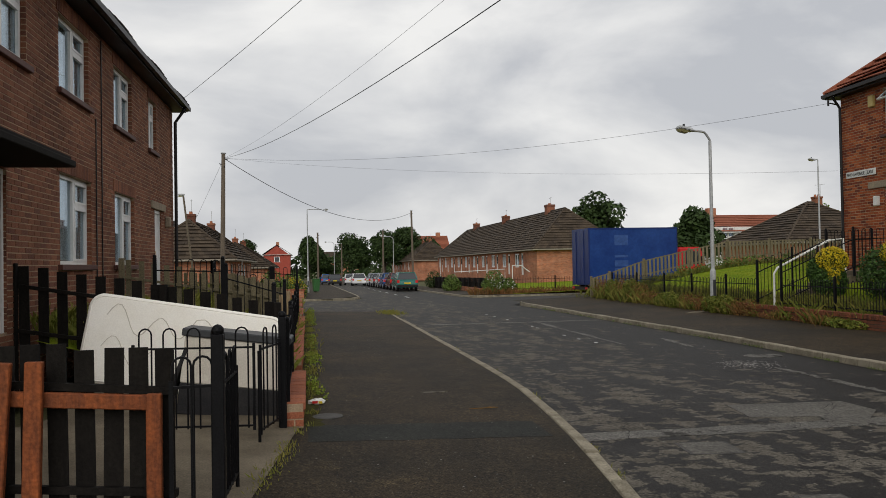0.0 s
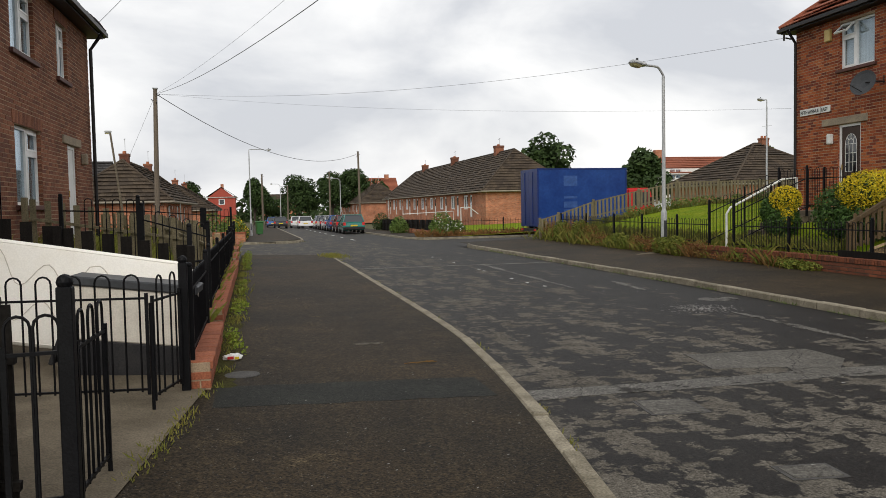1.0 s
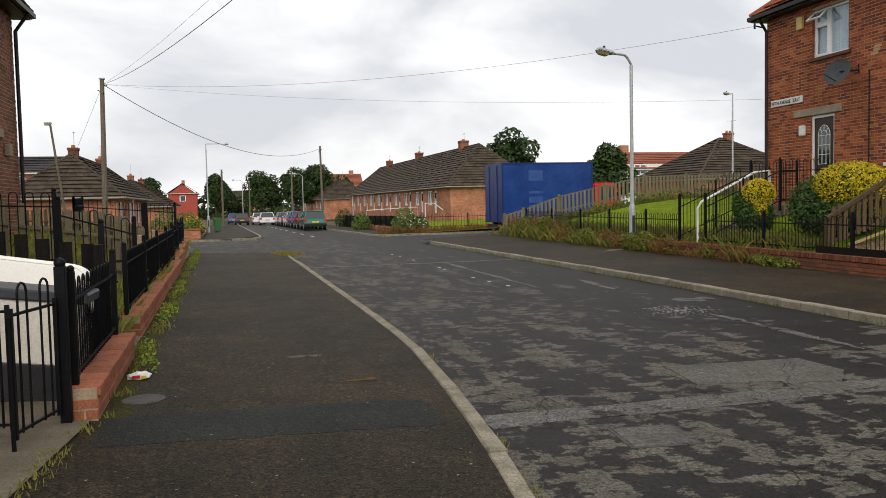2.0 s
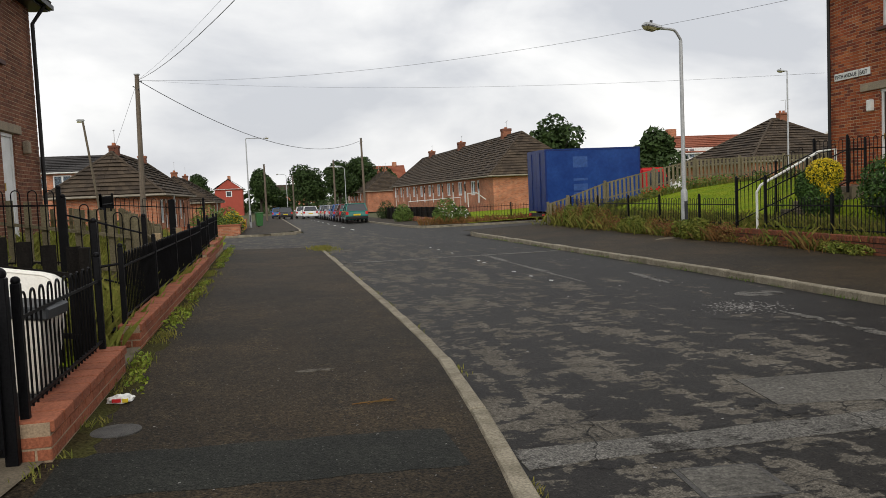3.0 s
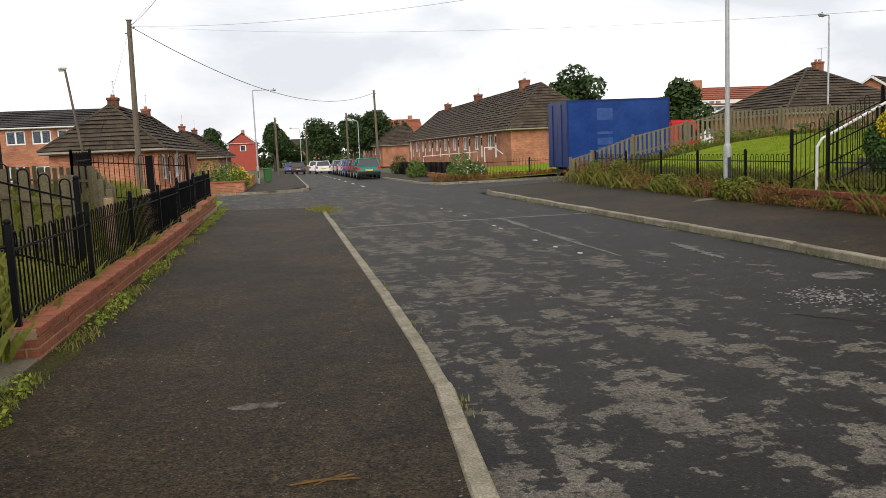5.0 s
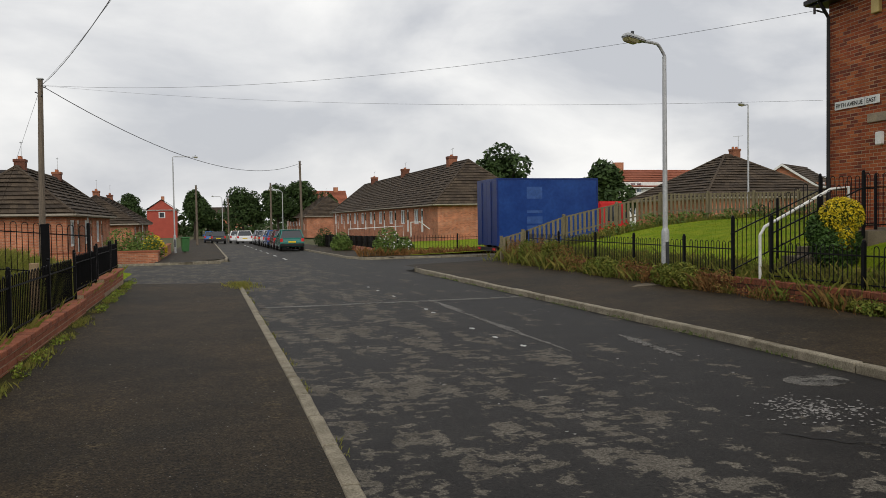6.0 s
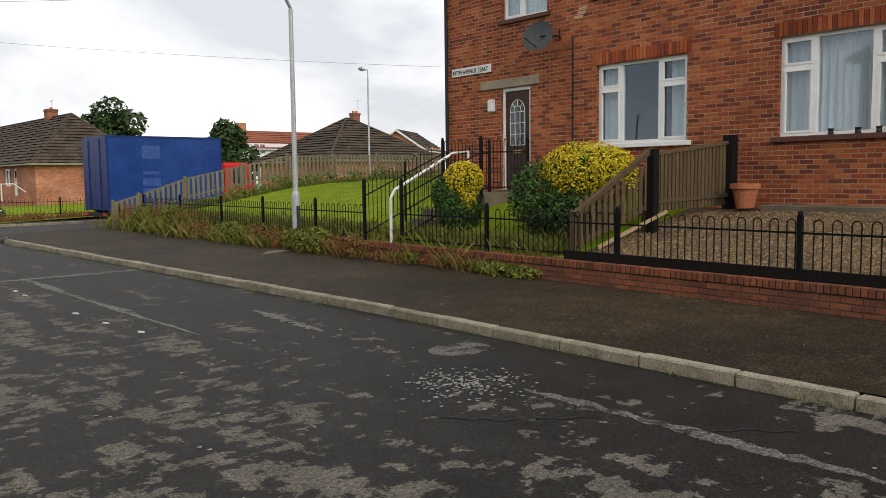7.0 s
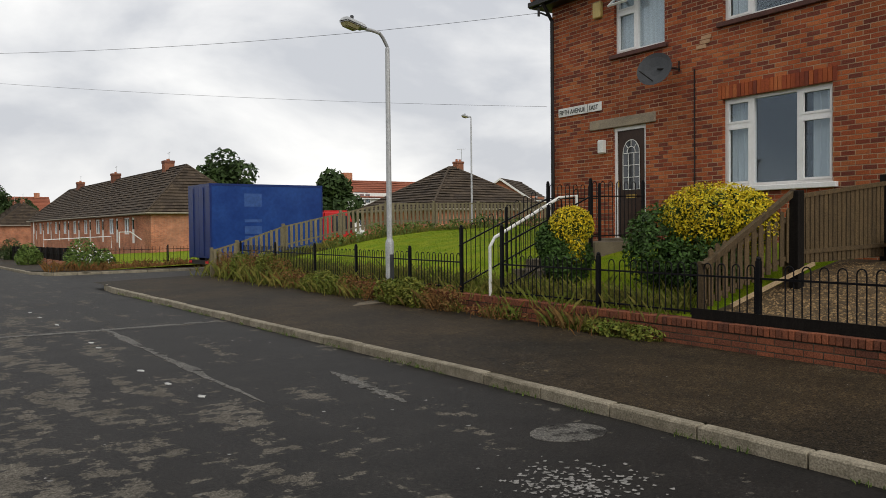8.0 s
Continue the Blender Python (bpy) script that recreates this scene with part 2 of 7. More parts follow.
BRICK_R = brick_mat("red_brick", ((0.35, 0.092, 0.031), (0.28, 0.067, 0.026), (0.19, 0.044, 0.022), (0.31, 0.078, 0.027), (0.15, 0.040, 0.024), (0.37, 0.112, 0.040), (0.25, 0.058, 0.024)))
BRICK_L = brick_mat("brown_brick", ((0.235, 0.096, 0.055), (0.185, 0.076, 0.046), (0.21, 0.085, 0.049), (0.155, 0.064, 0.042), (0.25, 0.104, 0.058)))
BRICK_W = surf("garden_wall_brick", (0.38, 0.13, 0.068), (0.20, 0.07, 0.04), 1.5, 0.9, 0.5, 60, 0.3, island=0.5)
def far_brick(name, a, b, mortar):
    """Brickwork seen from afar: courses of brick and thin joints at true size."""
    m = bpy.data.materials.new(name)
    m.use_nodes = True
    n, l = m.node_tree.nodes, m.node_tree.links
    p = n["Principled BSDF"]
    p.inputs["Roughness"].default_value = 0.92
    p.inputs["Specular IOR Level"].default_value = 0.2
    g = n.new("ShaderNodeNewGeometry")
    sep = n.new("ShaderNodeSeparateXYZ")
    add = n.new("ShaderNodeMath")
    com = n.new("ShaderNodeCombineXYZ")
    tex = n.new("ShaderNodeTexBrick")
    l.new(g.outputs["Position"], sep.inputs[0])
    l.new(sep.outputs[0], add.inputs[0])
    l.new(sep.outputs[1], add.inputs[1])
    l.new(add.outputs[0], com.inputs[0])
    l.new(sep.outputs[2], com.inputs[1])
    l.new(com.outputs[0], tex.inputs["Vector"])
    for key, v in (("Scale", 1.0), ("Brick Width", 0.225), ("Row Height", 0.075), ("Mortar Size", 0.007), ("Mortar Smooth", 0.3), ("Bias", 0.0)):
        tex.inputs[key].default_value = v
    tex.inputs["Color1"].default_value, tex.inputs["Color2"].default_value, tex.inputs["Mortar"].default_value = (*a, 1), (*b, 1), (*mortar, 1)
    noise_t = n.new("ShaderNodeTexNoise")
    noise_t.inputs["Scale"].default_value = 0.9
    noise_t.inputs["Detail"].default_value = 5
    l.new(g.outputs["Position"], noise_t.inputs["Vector"])
    rg = n.new("ShaderNodeMapRange")
    rg.inputs["From Min"].default_value, rg.inputs["From Max"].default_value = 0.3, 0.7
    rg.inputs["To Min"].default_value, rg.inputs["To Max"].default_value = 0.7, 1.3
    l.new(noise_t.outputs["Fac"], rg.inputs["Value"])
    mx = n.new("ShaderNodeMix")
    mx.data_type, mx.blend_type = "RGBA", "MULTIPLY"
    mx.inputs[0].default_value = 1.0
    l.new(tex.outputs["Color"], mx.inputs[6])
    l.new(rg.outputs["Result"], mx.inputs[7])
    l.new(mx.outputs[2], p.inputs["Base Color"])
    return m


BRICK_G = surf("old_wall_brick", (0.27, 0.088, 0.042), (0.085, 0.038, 0.026), 1.8, 0.9, 0.5, 60, 0.35, island=0.6)
MORTAR_D = surf("dirty_mortar", (0.10, 0.078, 0.055), (0.045, 0.04, 0.028), 2, 0.95, 0.4, 80, 0.3)
BRICK_O = far_brick("orange_brick", (0.46, 0.17, 0.085), (0.28, 0.10, 0.055), (0.36, 0.27, 0.19))
MORTAR = surf("mortar", (0.43, 0.32, 0.21), (0.25, 0.18, 0.12), 2, 0.95, 0.4, 80, 0.25)
STONE = surf("stone_lintel", (0.33, 0.27, 0.19), (0.24, 0.20, 0.15), 4, 0.9, 0.4, 60, 0.2)
TILE_SILL = surf("sill_tile", (0.07, 0.032, 0.026), (0.11, 0.045, 0.034), 6, 0.6, 0.2, 50, 0.25, island=0.4)
ROOF_B = surf("brown_roof_tile", (0.095, 0.070, 0.047), (0.034, 0.026, 0.020), 0.8, 0.9, 0.5, 20, 0.35, island=0.6)
ROOF_R = surf("red_roof_tile", (0.30, 0.10, 0.055), (0.22, 0.075, 0.045), 0.8, 0.9, 0.5, 20, 0.3, island=0.4)
ROOF_D = surf("slate_roof", (0.06, 0.055, 0.052), (0.04, 0.037, 0.036), 0.8, 0.85, 0.3, 20, 0.3, island=0.3)
UPVC = surf("white_upvc", (0.80, 0.80, 0.79), (0.72, 0.72, 0.70), 3, 0.35, 0.0, 30, 0.05)
GLASS = glass_mat("window_glass")
CURTAIN = surf("net_curtain", (0.82, 0.82, 0.80), (0.66, 0.66, 0.64), 3.0, 0.9, 0.0, 30, 0.1, stretch=(6, 6, 0.3))
BLACK = surf("black_paint", (0.004, 0.004, 0.005), (0.007, 0.007, 0.008), 5, 0.5, 0.2, 80, 0.3, spec=0.12)
GUTTER = surf("black_plastic", (0.014, 0.013, 0.013), (0.022, 0.02, 0.02), 5, 0.45, 0.0, 80, 0.2)
STEEL = surf("galvanised_steel", (0.47, 0.48, 0.48), (0.37, 0.385, 0.39), 6, 0.5, 0.1, 50, 0.2, metal=0.25)
POLE = surf("telegraph_pole_wood", (0.17, 0.135, 0.10), (0.11, 0.09, 0.07), 3, 0.9, 0.5, 40, 0.3, stretch=(8, 8, 0.5))
WOODF = surf("weathered_fence_wood", (0.135, 0.092, 0.046), (0.062, 0.045, 0.026), 4, 0.9, 0.5, 50, 0.3, island=0.5, stretch=(5, 5, 0.8))
WOODG = surf("mossy_fence_wood", (0.26, 0.21, 0.085), (0.17, 0.15, 0.06), 4, 0.9, 0.5, 50, 0.3, island=0.5, stretch=(5, 5, 0.8))
WOODP = surf("pale_new_wood", (0.42, 0.31, 0.18), (0.33, 0.24, 0.14), 4, 0.85, 0.4, 50, 0.25, stretch=(5, 5, 0.8))
WOODD = surf("dark_stained_wood", (0.007, 0.006, 0.0055), (0.014, 0.012, 0.010), 4, 0.8, 0.4, 50, 0.3, spec=0.1, island=0.4, stretch=(5, 5, 0.8))
WOODR = surf("red_stained_wood", (0.25, 0.068, 0.020), (0.12, 0.036, 0.015), 4, 0.65, 0.4, 45, 0.3, stretch=(6, 6, 1))
GRASS = surf("lawn_grass", (0.112, 0.175, 0.007), (0.185, 0.22, 0.014), 1.6, 0.95, 0.8, 60, 0.45, spec=0.04)
WOODP2 = surf("silvered_fence_wood", (0.215, 0.182, 0.112), (0.135, 0.118, 0.072), 4, 0.9, 0.5, 50, 0.3, island=0.5, stretch=(5, 5, 0.8))
VERGE = surf("mossy_dirt", (0.042, 0.034, 0.014), (0.052, 0.052, 0.016), 2.5, 0.95, 0.7, 45, 0.6, spec=0.05)
EARTH = surf("rough_ground", (0.07, 0.085, 0.028), (0.09, 0.075, 0.04), 0.4, 0.95, 0.6, 30, 0.4)
GRAVEL = surf("gravel_bed", (0.13, 0.092, 0.05), (0.07, 0.05, 0.03), 3, 0.9, 0.9, 55, 0.5, bump_dist=0.03)
WHITE = surf("white_paint", (0.75, 0.75, 0.72), (0.62, 0.62, 0.58), 6, 0.5, 0.1, 60, 0.1)
TRUCK = surf("blue_curtain_pvc", (0.009, 0.036, 0.165), (0.016, 0.056, 0.215), 0.9, 0.38, 0.1, 8, 0.12)
REDP = surf("red_vehicle_paint", (0.55, 0.03, 0.03), (0.48, 0.025, 0.025), 2, 0.3, 0.0, 20, 0.05)
RUBBER = surf("tyre_rubber", (0.018, 0.018, 0.018), (0.028, 0.027, 0.026), 10, 0.85, 0.2, 60, 0.2)
DOOR_D = surf("dark_brown_door", (0.035, 0.018, 0.012), (0.048, 0.026, 0.016), 4, 0.45, 0.1, 40, 0.2)
FABRIC = surf("mattress_fabric", (0.90, 0.88, 0.82), (0.86, 0.83, 0.75), 3, 0.9, 0.1, 70, 0.05)
CREAM = surf("divan_fabric", (0.66, 0.62, 0.54), (0.56, 0.52, 0.45), 3, 0.9, 0.3, 70, 0.1)
DARKF = surf("black_dust_cloth", (0.022, 0.022, 0.024), (0.035, 0.034, 0.034), 3, 0.9, 0.3, 70, 0.2)
TERRA = surf("terracotta", (0.42, 0.15, 0.07), (0.34, 0.12, 0.06), 6, 0.8, 0.2, 40, 0.2)
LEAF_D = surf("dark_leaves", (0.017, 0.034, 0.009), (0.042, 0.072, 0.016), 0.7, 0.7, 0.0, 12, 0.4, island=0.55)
LEAF_G = surf("green_leaves", (0.06, 0.11, 0.02), (0.13, 0.18, 0.035), 1.0, 0.65, 0.0, 20, 0.35, island=0.6)
LEAF_Y = surf("yellow_leaves", (0.72, 0.50, 0.012), (0.36, 0.35, 0.016), 3.0, 0.6, 0.0, 20, 0.3, island=0.6)
WEED = surf("weed_stalks", (0.075, 0.115, 0.014), (0.20, 0.165, 0.04), 1.4, 0.9, 0.0, 20, 0.4, island=0.6)
DRY = surf("dry_weeds", (0.20, 0.085, 0.028), (0.12, 0.085, 0.026), 2.0, 0.9, 0.0, 20, 0.4, island=0.6)
BARK = surf("bark", (0.06, 0.048, 0.036), (0.04, 0.033, 0.026), 4, 0.95, 0.6, 30, 0.3)
GREY = surf("grey_plastic", (0.055, 0.058, 0.062), (0.04, 0.043, 0.046), 5, 0.5, 0.0, 40, 0.15)
BINGREEN = surf("green_plastic", (0.05, 0.16, 0.05), (0.04, 0.12, 0.04), 3, 0.5, 0.0, 30, 0.15)
RENDER_R = surf("red_render", (0.40, 0.085, 0.058), (0.33, 0.07, 0.05), 1, 0.9, 0.2, 20, 0.15)
LAMPGLASS = glass_mat("lamp_lens", (0.30, 0.28, 0.14), 0.15)
LINE = surf("road_paint", (0.55, 0.55, 0.52), (0.30, 0.30, 0.29), 5, 0.8, 0.2, 50, 0.35)
IRON = surf("cast_iron", (0.045, 0.043, 0.041), (0.08, 0.076, 0.07), 8, 0.7, 0.6, 120, 0.35)


# ---- mesh helpers ----
def part(name, bm, material, parent=None, label=""):
    """Links a bmesh as one mesh object, under a thing or a part."""
    me = bpy.data.meshes.new(name)
    bm.to_mesh(me)
    bm.free()
    me.materials.append(material)
    ob = new(name, me)
    if parent is not None:
        ob.parent = parent
    if label:
        tagged(ob, label=label)
    return ob


def again(ob, loc, parent=None, rz=0.0, rx=0.0, ry=0.0, scale=(1, 1, 1)):
    """Another object on the same mesh."""
    o = bpy.data.objects.new(ob.name.split(".")[0], ob.data)
    scene.collection.objects.link(o)
    o.location, o.rotation_euler, o.scale = loc, (rx, ry, rz), scale
    if parent is not None:
        o.parent = parent
    return o


def thing(name, label, category, loc=(0, 0, 0), rz=0.0, group="", kind=""):
    e = new(name)
    e.location, e.rotation_euler = loc, (0, 0, rz)
    return tagged(e, label, category, group, kind)


def box(bm, x0, x1, y0, y1, z0, z1, bevel=0.0, m=None):
    """Adds a box, optionally bevelled, optionally moved by a matrix."""
    vs = [bm.verts.new((x, y, z)) for x in (x0, x1) for y in (y0, y1) for z in (z0, z1)]
    fs = [bm.faces.new([vs[i] for i in q]) for q in ((0, 1, 3, 2), (4, 6, 7, 5), (0, 4, 5, 1), (2, 3, 7, 6), (0, 2, 6, 4), (1, 5, 7, 3))]
    if bevel:
        es = {e for f in fs for e in f.edges}
        r = bmesh.ops.bevel(bm, geom=list(es), offset=bevel, segments=1, affect="EDGES")
        vs = list({v for f in r["faces"] for v in f.verts})
    if m is not None:
        bmesh.ops.transform(bm, matrix=m, verts=list(set(vs)))
    return bm


def boxes(*rows, bevel=0.0):
    bm = bmesh.new()
    for r in rows:
        box(bm, *r, bevel=bevel)
    return bm


def tube(bm, pts, r, sides=6, r2=None, caps=True):
    """A round bar along points, tapering to r2."""
    pts = [Vector(p) for p in pts]
    rings = []
    for i, p in enumerate(pts):
        d = (pts[min(i + 1, len(pts) - 1)] - pts[max(i - 1, 0)]).normalized()
        u = d.orthogonal().normalized() if i == 0 else (u - d * u.dot(d)).normalized()
        v = d.cross(u)
        k = i / (len(pts) - 1)
        rr = r if r2 is None else r + (r2 - r) * k
        rings.append([bm.verts.new(p + (u * math.cos(a) + v * math.sin(a)) * rr) for a in [2 * math.pi * j / sides for j in range(sides)]])
    for a, b in zip(rings, rings[1:]):
        for j in range(sides):
            bm.faces.new((a[j], a[(j + 1) % sides], b[(j + 1) % sides], b[j]))
    if caps:
        bm.faces.new(list(reversed(rings[0])))
        bm.faces.new(rings[-1])
    return bm


def tubes(*rows, sides=6):
    bm = bmesh.new()
    for pts, r in rows:
        tube(bm, pts, r, sides)
    return bm


def lathe(bm, profile, sides=16, loc=(0, 0, 0)):
    """Turns (radius, height) pairs round the z axis."""
    rings = [[bm.verts.new((loc[0] + r * math.cos(a), loc[1] + r * math.sin(a), loc[2] + z)) for a in [2 * math.pi * j / sides for j in range(sides)]] for r, z in profile]
    for a, b in zip(rings, rings[1:]):
        for j in range(sides):
            bm.faces.new((a[j], a[(j + 1) % sides], b[(j + 1) % sides], b[j]))
    bm.faces.new(list(reversed(rings[0])))
    bm.faces.new(rings[-1])
    return bm


def sheet(name, x0, x1, y0, y1, nx, ny, height, material, label, category="ground", left=None, right=None):
    """A ground sheet whose height is a function; left and right may be edge functions of y."""
    bm = bmesh.new()
    rows = []
    for j in range(ny + 1):
        y = y0 + (y1 - y0) * j / ny
        a, b = (left(y) if left else x0), (right(y) if right else x1)
        rows.append([bm.verts.new((a + (b - a) * i / nx, y, height(a + (b - a) * i / nx, y))) for i in range(nx + 1)])
    for r, s in zip(rows, rows[1:]):
        for i in range(nx):
            bm.faces.new((r[i], r[i + 1], s[i + 1], s[i]))
    return tagged(part(name, bm, material), label, category, kind="structure")


def from_quads(name, verts, quads, material, parent=None, smooth=False):
    me = bpy.data.meshes.new(name)
    me.from_pydata(verts, [], quads)
    me.materials.append(material)
    ob = new(name, me)
    if parent is not None:
        ob.parent = parent
    return ob


BRICK_MESH = {}


def brick_wall(parent, length, z0, z1, holes, material, depth=0.005, near=None, limit=300, gable=None, bl=0.212, bh=0.062, joint=0.0135, name="bricks"):
    """Stretcher-bond brick faces standing proud of the mortar, in the parent's own x (along) and z (up), facing -y.
    holes: (x0, x1, z0, z1). near: an x-z window whose bricks become parts of their own, at most limit of them."""
    rnd = random.Random(int(length * 1000) + int(z1 * 10))
    verts, quads, singles = [], [], 0
    step, rise = bl + joint, bh + joint
    rows = int((z1 - z0) / rise)
    for j in range(rows):
        za = z0 + j * rise
        zb = za + bh
        x = -(step / 2 if j % 2 else 0.0)
        while x < length:
            a, b = max(x, 0.0), min(x + bl, length)
            x += step
            if b - a < 0.03:
                continue
            spans = [(a, b)]
            for hx0, hx1, hz0, hz1 in holes:
                if zb > hz0 + 0.01 and za < hz1 - 0.01:
                    out = []
                    for s, e in spans:
                        if e <= hx0 or s >= hx1:
                            out.append((s, e))
                        else:
                            if s < hx0:
                                out.append((s, hx0))
                            if e > hx1:
                                out.append((hx1, e))
                    spans = out
            for s, e in spans:
                if e - s < 0.02:
                    continue
                d = depth + rnd.uniform(-0.0015, 0.0015)
                if near and singles < limit and abs(e - s - bl) < 1e-4 and near[0] < s and e < near[1] and near[2] < za and zb < near[3]:
                    key = (material.name, bl, bh)
                    if key not in BRICK_MESH:
                        bm = boxes((0, bl, -depth, 0.002, 0, bh))
                        bmesh.ops.bevel(bm, geom=[ed for ed in bm.edges if all(v.co.y < 0 for v in ed.verts)], offset=0.002, segments=1, affect="EDGES")
                        me = bpy.data.meshes.new("brick")
                        bm.to_mesh(me)
                        bm.free()
                        me.materials.append(material)
                        BRICK_MESH[key] = me
                    o = bpy.data.objects.new("brick", BRICK_MESH[key])
                    scene.collection.objects.link(o)
                    o.parent, o.location = parent, (s, rnd.uniform(-0.002, 0.002), za)
                    singles += 1
                    continue
                k = len(verts)
                c = 0.002
                verts += [(s, 0, za), (e, 0, za), (e, 0, zb), (s, 0, zb), (s + c, -d, za + c), (e - c, -d, za + c), (e - c, -d, zb - c), (s + c, -d, zb - c)]
                quads += [(k + 4, k + 5, k + 6, k + 7), (k, k + 1, k + 5, k + 4), (k + 1, k + 2, k + 6, k + 5), (k + 2, k + 3, k + 7, k + 6), (k + 3, k, k + 4, k + 7)]
    ob = from_quads(name, verts, quads, material, parent)
    return tagged(ob, kind="stuff")


def wall_panel(parent, length, z0, z1, holes, material, thick=0.25, name="wall"):
    """A solid wall with real openings, facing -y in the parent's frame, its face at y = 0."""
    xs = sorted({0.0, length, *[v for h in holes for v in h[:2]]})
    zs = sorted({z0, z1, *[v for h in holes for v in h[2:]]})
    bm = bmesh.new()
    open_at = lambda a, b, c, d: any(a >= h[0] - 1e-6 and b <= h[1] + 1e-6 and c >= h[2] - 1e-6 and d <= h[3] + 1e-6 for h in holes)
    for a, b in zip(xs, xs[1:]):
        for c, d in zip(zs, zs[1:]):
            if not open_at(a, b, c, d):
                box(bm, a, b, 0, thick, c, d)
    bmesh.ops.remove_doubles(bm, verts=bm.verts, dist=1e-5)
    return part(name, bm, material, parent)


def slope_tiles(verts, quads, A, B, C, D, course=0.30, width=0.33, lift=0.085):
    """Tiles in courses over a roof slope with eave A-B and top D-C."""
    A, B, C, D = (Vector(v) for v in (A, B, C, D))
    nrm = (B - A).cross((D - A) if (D - A).length > 0.01 else (C - A)).normalized()
    n = max(2, round((((A + B) / 2) - ((C + D) / 2)).length / course))
    for r in range(n):
        t0, t1 = r / n, (r + 1.12) / n
        t1 = min(t1, 1.0)
        l0, r0, l1, r1 = A.lerp(D, t0), B.lerp(C, t0), A.lerp(D, t1), B.lerp(C, t1)
        m = max(1, round((r0 - l0).length / width))
        for i in range(m):
            a, b = i / m, (i + 0.97) / m
            up = 0.75 + 0.5 * math.sin(12.9 * r + 78.2 * i) ** 2
            p = [l0.lerp(r0, a) + nrm * lift * up, l0.lerp(r0, b) + nrm * lift * up, l1.lerp(r1, b) + nrm * 0.006, l1.lerp(r1, a) + nrm * 0.006]
            q = [l0.lerp(r0, a) + nrm * (lift * up - 0.028), l0.lerp(r0, b) + nrm * (lift * up - 0.028), l1.lerp(r1, b) - nrm * 0.01, l1.lerp(r1, a) - nrm * 0.01]
            k = len(verts)
            verts += [tuple(v) for v in p + q]
            quads += [(k, k + 1, k + 2, k + 3), (k + 4, k + 5, k + 1, k), (k + 7, k + 6, k + 5, k + 4), (k + 4, k, k + 3, k + 7), (k + 1, k + 5, k + 6, k + 2)]


def hip_roof(parent, L, D, z, rise, over, material, soffit=GUTTER, hips=(True, True), course=0.30, width=0.33, ridge_mat=None):
    """A hipped or gabled tiled roof over a block 0..L by 0..D, in the parent's frame."""
    x0, x1, y0, y1 = -over, L + over, -over, D + over
    half = (y1 - y0) / 2
    ym = (y0 + y1) / 2
    ra, rb = (x0 + half if hips[0] else x0), (x1 - half if hips[1] else x1)
    if rb < ra:
        ra = rb = (ra + rb) / 2
    a, b, c, d = (x0, y0, z), (x1, y0, z), (x1, y1, z), (x0, y1, z)
    e, f = (ra, ym, z + rise), (rb, ym, z + rise)
    bm = bmesh.new()
    va = [bm.verts.new(v) for v in (a, b, c, d, e, f)]
    for q in [(0, 1, 5, 4), (2, 3, 4, 5), (3, 2, 1, 0)] + ([(3, 0, 4)] if hips[0] else []) + ([(1, 2, 5)] if hips[1] else []):
        bm.faces.new([va[i] for i in q])
    roof = part("roof", bm, material, parent)
    verts, quads = [], []
    slope_tiles(verts, quads, a, b, f, e, course, width)
    slope_tiles(verts, quads, c, d, e, f, course, width)
    if hips[0]:
        slope_tiles(verts, quads, d, a, e, e, course, width)
    if hips[1]:
        slope_tiles(verts, quads, b, c, f, f, course, width)
    tagged(from_quads("roof_tiles", verts, quads, material, roof), kind="stuff")
    bm = bmesh.new()
    lines = [(e, f)] + ([(a, e), (d, e)] if hips[0] else []) + ([(b, f), (c, f)] if hips[1] else [])
    for p, q in lines:
        p, q = Vector(p), Vector(q)
        if (q - p).length > 0.1:
            tube(bm, [p + Vector((0, 0, 0.02)), q + Vector((0, 0, 0.02))], 0.09, 6)
    part("ridge_tiles", bm, ridge_mat or material, roof)
    bm = bmesh.new()
    box(bm, x0 - 0.02, x1 + 0.02, y0 - 0.09, y0, z - 0.10, z - 0.005)
    box(bm, x0 - 0.02, x1 + 0.02, y1, y1 + 0.09, z - 0.10, z - 0.005)
    box(bm, x0 - 0.10, x0 - 0.001, y0, y1, z - 0.10, z - 0.005)
    box(bm, x1 + 0.001, x1 + 0.10, y0, y1, z - 0.10, z - 0.005)
    part("gutter", bm, soffit, parent)
    part("soffit", boxes((x0 + 0.02, x1 - 0.02, y0 + 0.02, y1 - 0.02, z - 0.14, z - 0.104)), soffit, parent)
    return roof


